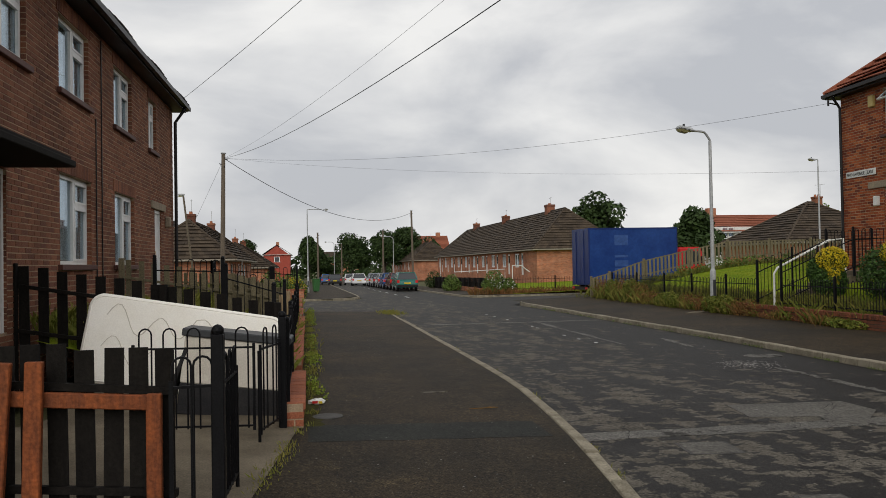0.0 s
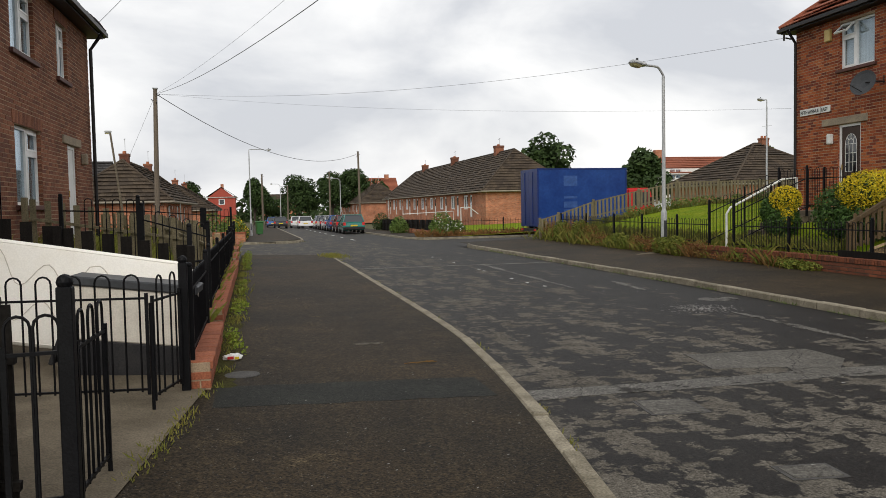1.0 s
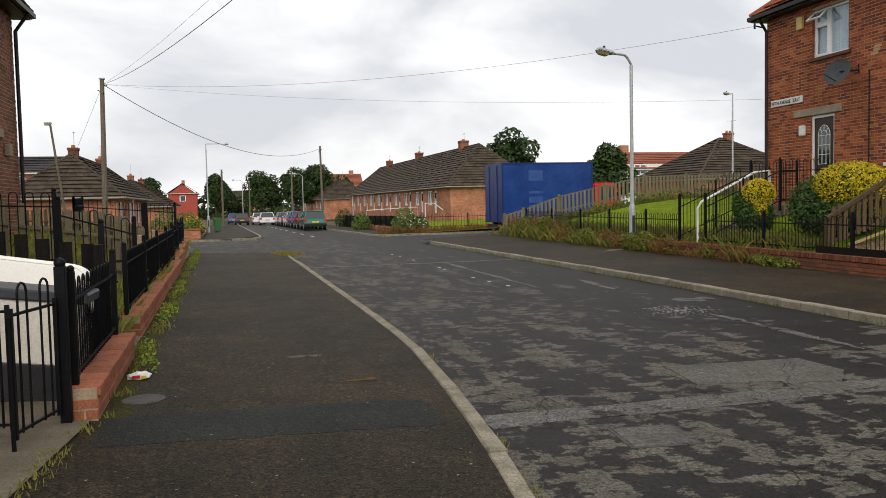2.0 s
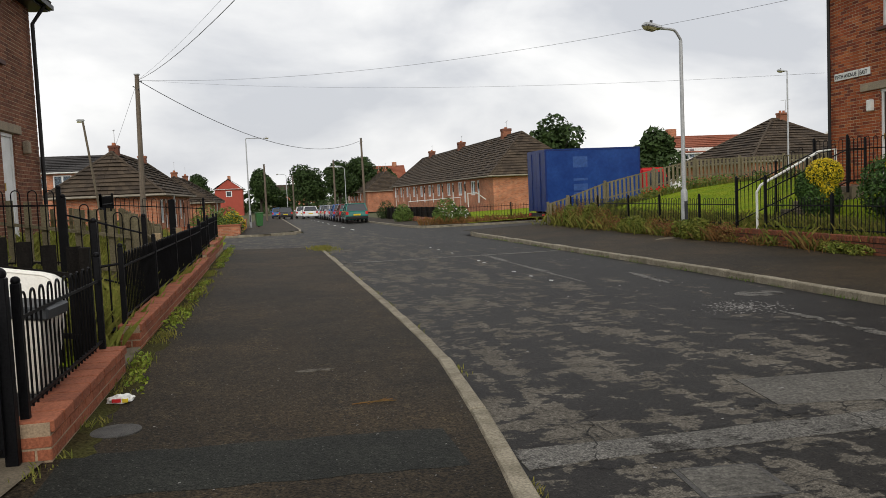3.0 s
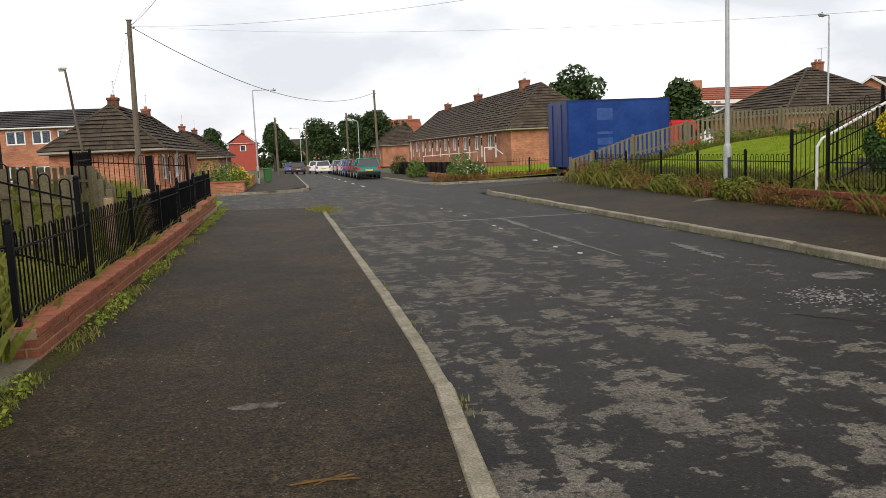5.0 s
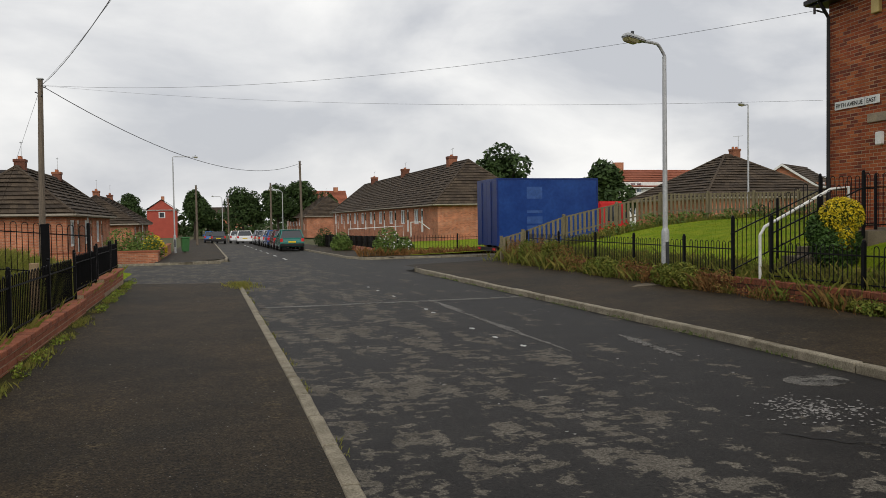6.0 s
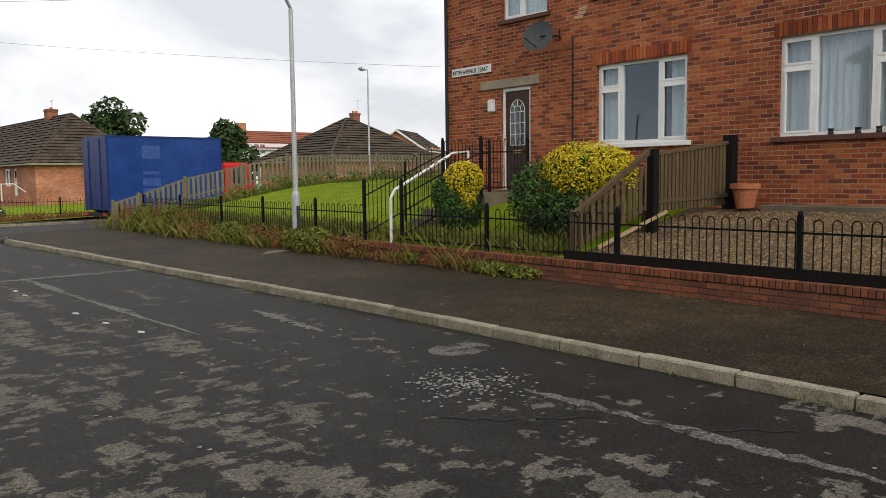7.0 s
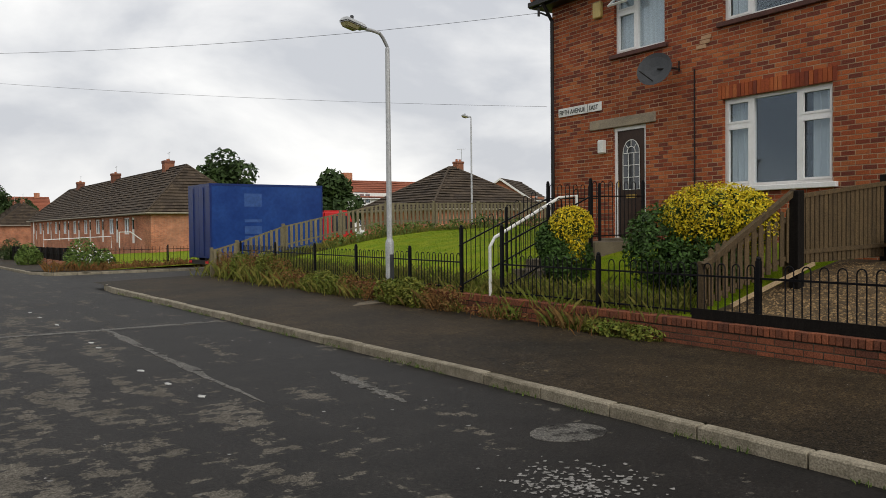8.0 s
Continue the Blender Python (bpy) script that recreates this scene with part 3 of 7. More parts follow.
def window_unit(parent, x0, x1, z0, z1, split, recess=0.07, curtain="", sill=TILE_SILL, fw=0.055, top=0.0, ajar=False, header=None):
    """A plastic-framed window in a wall opening. split: fractions of width where mullions stand; top: height of the small
    top lights, as (index, ...) of lights that have them."""
    w = thing("window", "white plastic framed window", "window")
    w.parent = parent
    w["category"] = ""
    del w["category"], w["label"]
    y0, y1 = recess, recess + 0.07
    bm = bmesh.new()
    box(bm, x0, x1, y0, y1, z0, z0 + fw)
    box(bm, x0, x1, y0, y1, z1 - fw, z1)
    box(bm, x0, x0 + fw, y0, y1, z0 + fw, z1 - fw)
    box(bm, x1 - fw, x1, y0, y1, z0 + fw, z1 - fw)
    part("frame", bm, UPVC, w)
    edges = [x0 + fw] + [x0 + (x1 - x0) * s for s in split] + [x1 - fw]
    for s in split:
        xm = x0 + (x1 - x0) * s
        part("mullion", boxes((xm - fw * 0.7, xm + fw * 0.7, y0 - 0.004, y1, z0 + fw, z1 - fw)), UPVC, w)
    zt = z1 - fw - (z1 - z0) * 0.27
    for i, (a, b) in enumerate(zip(edges, edges[1:])):
        a, b = a + (fw * 0.7 if i else 0), b - (fw * 0.7 if i < len(edges) - 2 else 0)
        cells = [(z0 + fw, z1 - fw)]
        if top and i in top:
            part("transom", boxes((a, b, y0 - 0.004, y1, zt - fw * 0.6, zt + fw * 0.6)), UPVC, w)
            cells = [(z0 + fw, zt - fw * 0.6), (zt + fw * 0.6, z1 - fw)]
        for c, d in cells:
            if top and i in top:
                s = 0.035
                bm = bmesh.new()
                box(bm, a, b, y0 - 0.012, y0 + 0.03, c, c + s)
                box(bm, a, b, y0 - 0.012, y0 + 0.03, d - s, d)
                box(bm, a, a + s, y0 - 0.012, y0 + 0.03, c + s, d - s)
                box(bm, b - s, b, y0 - 0.012, y0 + 0.03, c + s, d - s)
                part("sash", bm, UPVC, w)
            part("pane", boxes((a, b, y0 + 0.035, y0 + 0.05, c, d)), PANE, w).visible_shadow = False
    if curtain:
        bm = bmesh.new()
        for xa, xb in ([(x0, x1)] if curtain == "blind" else [(x0 + 0.05, x0 + 0.45 * (edges[1] - x0) + 0.18), (x1 - 0.45 * (x1 - edges[-2]) - 0.18, x1 - 0.05)]):
            n = max(6, int((xb - xa) / 0.06))
            pts = [(xa + (xb - xa) * k / n, y1 + 0.09 + (0.028 if k % 2 else -0.028)) for k in range(n + 1)]
            low = [bm.verts.new((px, py, z0 + 0.03)) for px, py in pts]
            hi = [bm.verts.new((px, py, z1 - 0.03)) for px, py in pts]
            for k in range(n):
                bm.faces.new((low[k], low[k + 1], hi[k + 1], hi[k]))
        part("curtain", bm, CURTAIN, w, "pale net curtain")
    if sill is not None:
        part("sill", boxes((x0 - 0.09, x1 + 0.09, -0.07, y0 + 0.03, z0 - 0.085, z0 - 0.002), bevel=0.008), sill, w)
    # near-black board behind the glass; the room's dimness is painted, not lit
    part("room_back", boxes((x0 - 0.1, x1 + 0.1, 0.9, 0.95, z0 - 0.1, z1 + 0.1)), ROOM_SHADE, w)
    return w


def soldier_course(parent, x0, x1, z0, material, h=0.215):
    n = int((x1 - x0) / 0.076)
    bm = bmesh.new()
    for i in range(n):
        a = x0 + (x1 - x0) * i / n
        box(bm, a, a + (x1 - x0) / n - 0.010, -0.016, 0.0, z0, z0 + h)
    part("header_bricks", bm, material, parent)


PANE = bpy.data.materials.new("clear_pane")
PANE.use_nodes = True
_n, _l = PANE.node_tree.nodes, PANE.node_tree.links
_p = _n["Principled BSDF"]
_p.inputs["Base Color"].default_value = (0.55, 0.6, 0.62, 1)
_p.inputs["Roughness"].default_value = 0.02
_t = _n.new("ShaderNodeBsdfTransparent")
_t.inputs["Color"].default_value = (0.84, 0.88, 0.90, 1)
_g = _n.new("ShaderNodeBsdfGlossy")
_g.inputs["Roughness"].default_value = 0.02
# bluish gloss colour stands in for blue sky mirrored in the glass
_g.inputs["Color"].default_value = (0.78, 0.9, 1.0, 1)
_w = _n.new("ShaderNodeLayerWeight")
_w.inputs["Blend"].default_value = 0.5
_q = _n.new("ShaderNodeMath")
_q.operation = "POWER"
_q.inputs[1].default_value = 4.0
_f = _n.new("ShaderNodeMath")
_f.operation = "MULTIPLY_ADD"
_f.inputs[1].default_value, _f.inputs[2].default_value = 0.93, 0.07
_l.new(_w.outputs["Facing"], _q.inputs[0])
_l.new(_q.outputs[0], _f.inputs[0])
_m = _n.new("ShaderNodeMixShader")
_l.new(_f.outputs[0], _m.inputs["Fac"])
_l.new(_t.outputs["BSDF"], _m.inputs[1])
_l.new(_g.outputs["BSDF"], _m.inputs[2])
_l.new(_m.outputs["Shader"], _n["Material Output"].inputs["Surface"])
# room surfaces coloured almost black to stand in for indoor shade
ROOM_SHADE = surf("dim_room", (0.02, 0.022, 0.026), (0.014, 0.015, 0.018), 1.0, 0.95, 0.0, 20, 0.2)


# ---- ground, road, kerbs, pavements ----
def dip(y):
    """The street falls gently past the junction."""
    return 0.0 if y < 28 else -0.0098 * (min(y, 170) - 28)


sheet("ground", -900, 900, -300, 1700, 6, 60, lambda x, y: dip(y) - 0.06, EARTH, "rough grassy ground reaching the horizon")


def left_kerb(y):
    return float(np.interp(y, [-30, 4.8, 6.5, 7.7, 8.9, 9.7, 11, 14, 20, 27.5], [1.31, 1.41, 1.66, 1.80, 1.91, 1.985, 2.03, 2.05, 2.05, 2.05]))


def right_kerb(y):
    return float(np.interp(y, [-30, 9.6, 12.4, 15, 30], [7.5, 7.60, 7.68, 7.76, 7.74]))


def wall_line(y):
    """The front boundary of the raised gardens."""
    return 10.42 + 0.045 * (y - 11)


bm = bmesh.new()
ys = [-30 + 2 * i for i in range(101)]
cols = []
for y in ys:
    xa = left_kerb(y) - 0.02 if y < 27.6 else (-60 if y < 44 else 2.36)
    xb = right_kerb(y) if y < 34 else (90 if y < 43 else 7.9)
    cols.append((bm.verts.new((xa, y, dip(y))), bm.verts.new((xb, y, dip(y)))))
for (a, b), (c, d), y in zip(cols, cols[1:], ys):
    if abs(a.co.x - c.co.x) < 5 and abs(b.co.x - d.co.x) < 5:
        bm.faces.new((a, b, d, c))
for x0, x1, y0, y1 in ((1.3, 8.2, 26, 28), (-60, 8.2, 28, 34), (-60, 90, 34, 36), (1.9, 8.2, 42, 46), (-60, 90, 36, 42), (8.2, 90, 42, 43.5), (-60, 1.9, 42, 44)):
    v = [bm.verts.new((x, y, dip(y) - 0.004)) for x, y in ((x0, y0), (x1, y0), (x1, y1), (x0, y1))]
    bm.faces.new(v)
tagged(part("road", bm, ROAD), "worn dark tarmac road with pale scoured patches", "road", kind="structure")


def pave_left(x, y):
    k = (x + 0.8) / (left_kerb(y) + 0.8)
    return 0.135 + (0.062 - 0.135) * k


sheet("pavement_near_side", 0, 0, -30, 28.4, 6, 60, pave_left, PAVE, "dark brown tarmac pavement beside a low brick wall", "pavement", left=lambda y: -0.83 if y > 7.7 else -1.45, right=lambda y: left_kerb(y) - 0.05)
sheet("verge_dirt", 0, 0, 7.7, 28.3, 2, 260, lambda x, y: pave_left(x, y) + 0.0015, VERGE, "mossy dirt gathered along the wall foot", "dirt", left=lambda y: -0.83, right=lambda y: -0.60 + 0.16 * noise.noise((1.0, y * 1.7, 0)) + 0.10 * noise.noise((4.0, y * 7.0, 0)))
sheet("pavement_far_side", 0, 0, -30, 33.6, 4, 64, lambda x, y: 0.105 + 0.03 * (x - right_kerb(y)), PAVE, "dark tarmac pavement below the raised gardens", "pavement", left=lambda y: right_kerb(y) + 0.12, right=lambda y: wall_line(y) + 0.02 if y < 32 else 11.2)
# corners of the junction and the far pavements
sheet("pavement_far_left", 0, 0, 44.4, 168, 2, 30, lambda x, y: dip(y) + 0.09, PAVE, "tarmac pavement past the junction", "pavement", left=lambda y: -1.0, right=lambda y: float(np.interp(y, [44.4, 46, 49], [0.6, 1.9, 2.26])))
sheet("pavement_far_right", 0, 0, 43.6, 168, 2, 30, lambda x, y: dip(y) + 0.09, PAVE, "tarmac pavement past the junction", "pavement", left=lambda y: float(np.interp(y, [43.6, 45, 48], [9.6, 8.4, 8.0])), right=lambda y: 10.6)
sheet("pavement_side_street", 9.6, 90, 43.8, 45.2, 20, 1, lambda x, y: dip(y) + 0.095, PAVE, "narrow tarmac pavement along the side street", "pavement")

STONE_MESH = None


def kerb_run(name, points, top, label):
    """Kerb stones laid end to end along a line."""
    k = thing(name, label, "kerb", kind="structure")
    bm = bmesh.new()
    prof = [(-0.062, -0.16), (-0.062, -0.012), (-0.050, 0.0), (0.046, 0.0), (0.060, -0.018), (0.062, -0.16)]
    cuts = [-0.447, -0.435, -0.30, -0.16, 0.0, 0.14, 0.29, 0.435, 0.447]
    rings = []
    for c, x in enumerate(cuts):
        end = 0.006 if c in (0, len(cuts) - 1) else 0.0
        rings.append([bm.verts.new((x, py + 0.005 * noise.noise((x * 9, py * 40, 1)), pz - (end if pz > -0.1 else 0) + (0.004 * noise.noise((x * 11, py * 60, 5)) if pz > -0.1 else 0))) for py, pz in prof])
    for a, c in zip(rings, rings[1:]):
        for q in range(len(prof) - 1):
            bm.faces.new((a[q], a[q + 1], c[q + 1], c[q]))
    bm.faces.new(rings[0])
    bm.faces.new(list(reversed(rings[-1])))
    bmesh.ops.recalc_face_normals(bm, faces=bm.faces)
    first = part("kerb_stone", bm, KERB, k)
    pts = [Vector(p) for p in points]
    acc, rows = 0.0, []
    for a, b in zip(pts, pts[1:]):
        d = (b - a)
        while acc < d.length:
            p = a + d.normalized() * acc
            rows.append((p, math.atan2(d.y, d.x)))
            acc += 0.915
        acc -= d.length
    rnd = random.Random(len(rows))
    for i, (p, a) in enumerate(rows):
        loc = (p.x, p.y, top(p.x, p.y) + rnd.uniform(-0.006, 0.006))
        if i == 0:
            first.location, first.rotation_euler = loc, (0, 0, a)
        else:
            again(first, loc, k, a + rnd.uniform(-0.012, 0.012) + (math.pi if rnd.random() < 0.5 else 0.0))
    return k


kerb_run("kerb_near_side", [(left_kerb(y) + 0.01, y, 0) for y in (-6, 4.8, 6.5, 7.7, 8.9, 9.7, 11, 14, 20, 27.4)], lambda x, y: 0.07 if y < 24 else 0.05, "pale concrete kerb stones, almost flush with the road")
kerb_run("kerb_far_side", [(right_kerb(y) + 0.06, y, 0) for y in (-4, 9.6, 12.4, 15, 22, 30.5)] + [(7.95, 32.2, 0), (8.5, 33.4, 0), (9.4, 33.95, 0), (14, 34.0, 0), (30, 34.0, 0)], lambda x, y: 0.11, "pale concrete kerb stones with open joints")
kerb_run("kerb_far_left", [(-30, 44.3, 0), (-1.0, 44.3, 0), (0.6, 44.6, 0), (1.7, 45.5, 0), (2.2, 47.2, 0), (2.3, 50, 0), (2.3, 110, 0)], lambda x, y: dip(y) + 0.10, "concrete kerb stones round the junction corner")
kerb_run("kerb_far_right", [(40, 43.7, 0), (10.0, 43.6, 0), (8.6, 44.3, 0), (8.0, 46, 0), (7.95, 110, 0)], lambda x, y: dip(y) + 0.10, "concrete kerb stones round the junction corner")


# ---- raised gardens beside the far pavement ----
def rise_right(x, y):
    """Height of the banked gardens."""
    d = x - wall_line(y)
    if y < 14.55:
        return 0.47 + 0.62 * min(max(d - 0.25, 0) / 3.3, 1)
    z = float(np.interp(d, [0, 1.0, 2.4, 4.4, 6.1, 9.1], [0.42, 0.66, 0.98, 1.33, 1.5, 1.62]))
    if y < 20:
        z = float(np.interp(d, [0, 0.6, 2.0, 3.9], [0.42, 0.55, 1.0, 1.32]))
    if y > 30:
        z = z - (z - 0.10) * min((y - 30) / 3.6, 1) * 0.35
    return z + 0.02 * noise.noise((x * 0.7, y * 0.7, 0))


sheet("gravel_garden", 0, 0, -6, 14.5, 16, 60, rise_right, GRAVEL, "pale brown gravel front garden", "gravel", left=lambda y: wall_line(y) + 0.2, right=lambda y: 14.9)
sheet("lawn_bank", 0, 0, 14.5, 32.6, 30, 50, rise_right, GRASS, "green sloping lawn behind low railings", "lawn", left=lambda y: wall_line(y) + 0.1, right=lambda y: 14.95 if y < 21.2 else 34)
sheet("side_garden", 11, 60, 45.2, 72, 8, 8, lambda x, y: dip(y) + 0.1 + 0.03 * (x - 11), GRASS, "lawn before the bungalows", "lawn")


# ---- gardens beside the near pavement ----
def rise_left(x, y):
    d = max(-0.95 - x, 0)
    return 0.14 + 0.75 * min(d / 3.3, 1) ** 1.2 + 0.02 * noise.noise((x, y, 3))


sheet("driveway", 0, 0, 3.6, 7.65, 10, 8, lambda x, y: 0.150 + 0.05 * max(-1.0 - x, 0), CONC, "pale concrete path into the front garden", "path", left=lambda y: -4.2, right=lambda y: -0.80 - 0.12 * (7.65 - y))
sheet("front_garden_path", 0, 0, 7.66, 10.4, 10, 6, lambda x, y: 0.138 + 0.05 * max(-1.0 - x, 0), CONC, "concrete yard behind the railings", "path", left=lambda y: -3.2, right=lambda y: -1.0)
sheet("front_lawn", 0, 0, 10.4, 33, 10, 40, rise_left, GRASS, "rough green lawn behind railings", "lawn", left=lambda y: -14 if y > 21.6 else -4.0, right=lambda y: -0.96)
sheet("near_lawn", 0, 0, -6, 3.6, 10, 12, lambda x, y: 0.12 + 0.05 * max(-1.0 - x, 0), GRASS, "grass behind the boundary fence", "lawn", left=lambda y: -4.4, right=lambda y: -1.2)


# ---- houses on the two sides ----
def house(name, label, loc, rz, L, D, z0, z1, holes, brick, near, roof_mat, rise, hips=(True, True), over=0.32):
    h = thing(name, label, "house", loc, rz)
    wall = wall_panel(h, L, z0, z1, holes, MORTAR)
    brick_wall(wall, L, z0, z1, holes, brick, near=near)
    for hx0, hx1, hz0, hz1 in holes:
        bm = bmesh.new()
        z = hz0 + 0.008
        while z + 0.062 < hz1:
            box(bm, hx0, hx0 + 0.005, -0.003, 0.066, z, z + 0.062)
            box(bm, hx1 - 0.005, hx1, -0.003, 0.066, z, z + 0.062)
            z += 0.0755
        tagged(part("reveal_bricks", bm, brick, wall), kind="stuff")
    ends = []
    for side, (px, py, a) in enumerate(((0.0, D, -math.pi / 2), (L, 0.0, math.pi / 2))):
        e = wall_panel(h, D - 0.26, z0, z1, [], MORTAR, name="end_wall")
        e.location, e.rotation_euler = ((0, D, 0), (0, 0, -math.pi / 2)) if side == 0 else ((L, 0.26, 0), (0, 0, math.pi / 2))
        if side == 0:
            brick_wall(e, D - 0.26, z0, z1, [], brick)
        ends.append(e)
    part("back_wall", boxes((0.26, L - 0.26, D - 0.25, D, z0, z1)), MORTAR, h)
    part("floor_slab", boxes((0.25, L - 0.25, 0.25, D - 0.26, z0, z0 + 0.1)), ROOM_SHADE, h)
    hip_roof(h, L, D, z1, rise, over, roof_mat, hips=hips)
    return h


RH = [(1.85, 2.72, 1.38, 3.56), (4.49, 6.52, 2.26, 3.77), (8.19, 10.25, 2.24, 3.80), (1.88, 3.2, 5.0, 6.2), (4.5, 6.48, 5.09, 6.2), (8.2, 10.2, 5.09, 6.2), (12.0, 14.0, 2.24, 3.80)]
house_r = house("brick_house", "two-storey red brick house with white windows and red tiled roof", (14.84, 21.35, 0), radians(-92.6), 20.0, 8.0, 0.9, 6.5, RH, BRICK_R, (2.8, 6.4, 1.6, 3.2), ROOF_R, 3.3)
for i, (a, b, c, d) in enumerate(RH[1:]):
    wide = b - a > 1.5
    window_unit(house_r, a, b, c, d, (0.27, 0.70) if wide else (0.42,), curtain="blind" if i in (1, 2, 5) else "pair", top=(0, 2) if wide else (0,), sill=UPVC if i == 0 else TILE_SILL)
    if i in (0, 1, 5):
        soldier_course(house_r, a - 0.08, b + 0.08, d + 0.01, BRICK_R)

LH = [(5.25, 6.85, 4.32, 5.42), (8.14, 9.65, 4.32, 5.42), (11.25, 12.65, 4.32, 5.42), (14.2, 15.05, 4.32, 5.42), (8.14, 9.75, 1.77, 3.1), (11.25, 12.8, 1.77, 3.1), (14.75, 15.5, 0.95, 3.02), (5.2, 6.15, 0.95, 2.9)]
house_l = house("brick_house", "two-storey brown brick house with dark eaves and white windows", (-4.37, 4.0, 0), radians(88.8), 17.05, 8.0, 0.1, 5.82, LH, BRICK_L, (8.0, 11.4, 1.0, 3.4), ROOF_D, 3.2)
for i, (a, b, c, d) in enumerate(LH[:6]):
    window_unit(house_l, a, b, c, d, (0.55,) if b - a > 1 else (0.5,), curtain="blind", top=(1,))
    soldier_course(house_l, a - 0.1, b + 0.1, d + 0.01, BRICK_L)


# ---- bungalows and far houses ----
FASCIA = surf("cream_fascia", (0.34, 0.30, 0.24), (0.26, 0.23, 0.18), 3, 0.7, 0.0, 30, 0.1)
def bungalow(name, label, loc, rz, L, D, eave, rise, brick, roof, chimneys, windows=True, base=-1.2, hips=(True, True), stack=1.0):
    h = thing(name, label, "bungalow", loc, rz)
    holes, x = [], 1.2
    while windows and x < L - 3:
        holes += [(x, x + 1.7, 0.7, 2.05), (x + 2.4, x + 3.3, 0.0, 2.05)]
        x += 5.2
    wall = wall_panel(h, L, base, eave, holes, brick)
    e = wall_panel(h, D - 0.26, base, eave, [], brick, name="end_wall")
    e.location, e.rotation_euler = (0, D, 0), (0, 0, -math.pi / 2)
    part("back_wall", boxes((0.26, L, D - 0.25, D, base, eave), (L - 0.25, L, 0.26, D - 0.25, base, eave)), brick, h)
    for a, b, c, d in holes:
        if d - c < 1.5:
            window_unit(h, a, b, c, d, (0.5,), curtain="pair", fw=0.13, sill=None)
        else:
            door = part("door", boxes((a, b, 0.06, 0.11, c, d)), WHITE, h)
            part("door_glass", boxes((a + 0.2, b - 0.2, 0.04, 0.058, c + 1.1, d - 0.2)), GLASS, door)
            if a < 6:
                part("porch_post", boxes((b + 0.2, b + 0.27, -0.4, -0.33, base, eave - 0.02)), WHITE, h)
    hip_roof(h, L, D, eave, rise, 0.4, roof, soffit=FASCIA, hips=hips, course=0.36, width=0.36)
    for cx in chimneys:
        top, k1, k2 = eave + rise, 0.29 * stack, 0.26 * stack
        c = part("chimney", boxes((cx - k1, cx + k1, D / 2 - k2, D / 2 + k2, eave + rise * 0.6, top + 0.42 * stack)), BRICK_L, h)
        part("chimney_cap", boxes((cx - k1 - 0.04, cx + k1 + 0.04, D / 2 - k2 - 0.04, D / 2 + k2 + 0.04, top + 0.30 * stack, top + 0.45 * stack), bevel=0.015), BRICK_L, c)
        for k in (-0.14 * stack, 0.14 * stack):
            bm = bmesh.new()
            lathe(bm, [(0.1, 0), (0.085, 0.14), (0.1, 0.16)], 8, (cx + k, D / 2, top + 0.45 * stack))
            part("chimney_pot", bm, TERRA, c)
        part("television_aerial", tubes(([(cx + 0.3, D / 2, eave + rise), (cx + 0.3, D / 2, eave + rise + 1.4)], 0.018), ([(cx - 0.1, D / 2, eave + rise + 1.32), (cx + 0.7, D / 2, eave + rise + 1.4)], 0.018), sides=4), STEEL, h)
    return h


bungalow("bungalow_terrace", "terrace of orange brick bungalows under a long brown tiled roof", (19.5, 126, 0.6), radians(-90), 56, 8.0, 2.35, 3.9, BRICK_O, ROOF_B, (11, 28.6, 47), stack=1.55)
bungalow("bungalow", "orange brick bungalow with brown hipped roof across the junction", (-5.25, 49.5, -0.1), radians(90), 19, 5.3, 2.35, 2.45, BRICK_O, ROOF_B, (3.6, 14.6))


# ---- railings, garden walls, fences ----
HOOPS = {}


def hoop_mesh(h, w, r=0.008):
    """An inverted U of round bar: two legs and a bow, standing on z = 0."""
    key = (round(h, 3), w, r)
    if key not in HOOPS:
        bm = bmesh.new()
        pts = [(-w / 2, 0, 0), (-w / 2, 0, h - w / 2)] + [(-w / 2 * math.cos(a), 0, h - w / 2 + w / 2 * math.sin(a)) for a in [math.pi * k / 6 for k in range(1, 6)]] + [(w / 2, 0, h - w / 2), (w / 2, 0, 0)]
        tube(bm, pts, r, 5, caps=False)
        me = bpy.data.meshes.new("hoop")
        bm.to_mesh(me)
        bm.free()
        me.materials.append(BLACK)
        HOOPS[key] = me
    return HOOPS[key]


def railing_run(parent, a, b, low, high, hoop_top, pitch=0.2, w=0.1, first=0.1, rail=0.016, lean=0.0, r=0.008):
    """Rails and hoops between two points a, b = (x, y, z), heights measured from the line a-b."""
    a, b = Vector(a), Vector(b)
    d = b - a
    flat = Vector((d.x, d.y, 0))
    L, ang = flat.length, math.atan2(d.y, d.x)
    for h in (low, high):
        bm = bmesh.new()
        tube(bm, [a + Vector((0, 0, h)), b + Vector((0, 0, h))], rail, 4)
        part("rail", bm, BLACK, parent)
    n = int((L - first) / pitch)
    for i in range(n):
        k = (first + pitch * i) / L
        o = bpy.data.objects.new("hoop", hoop_mesh(hoop_top - low + 0.04, w, r))
        scene.collection.objects.link(o)
        o.parent = parent
        o.location = a + d * k + Vector((0, 0, low - 0.04))
        o.rotation_euler = (lean, 0, ang)


def post(parent, x, y, z0, z1, s=0.05, ball=True, name="post"):
    bm = boxes((x - s / 2, x + s / 2, y - s / 2, y + s / 2, z0, z1), bevel=0.004)
    if ball:
        bmesh.ops.create_icosphere(bm, subdivisions=2, radius=s * 0.55, matrix=Matrix.Translation((x, y, z1 + s * 0.3)))
    return part(name, bm, BLACK, parent)


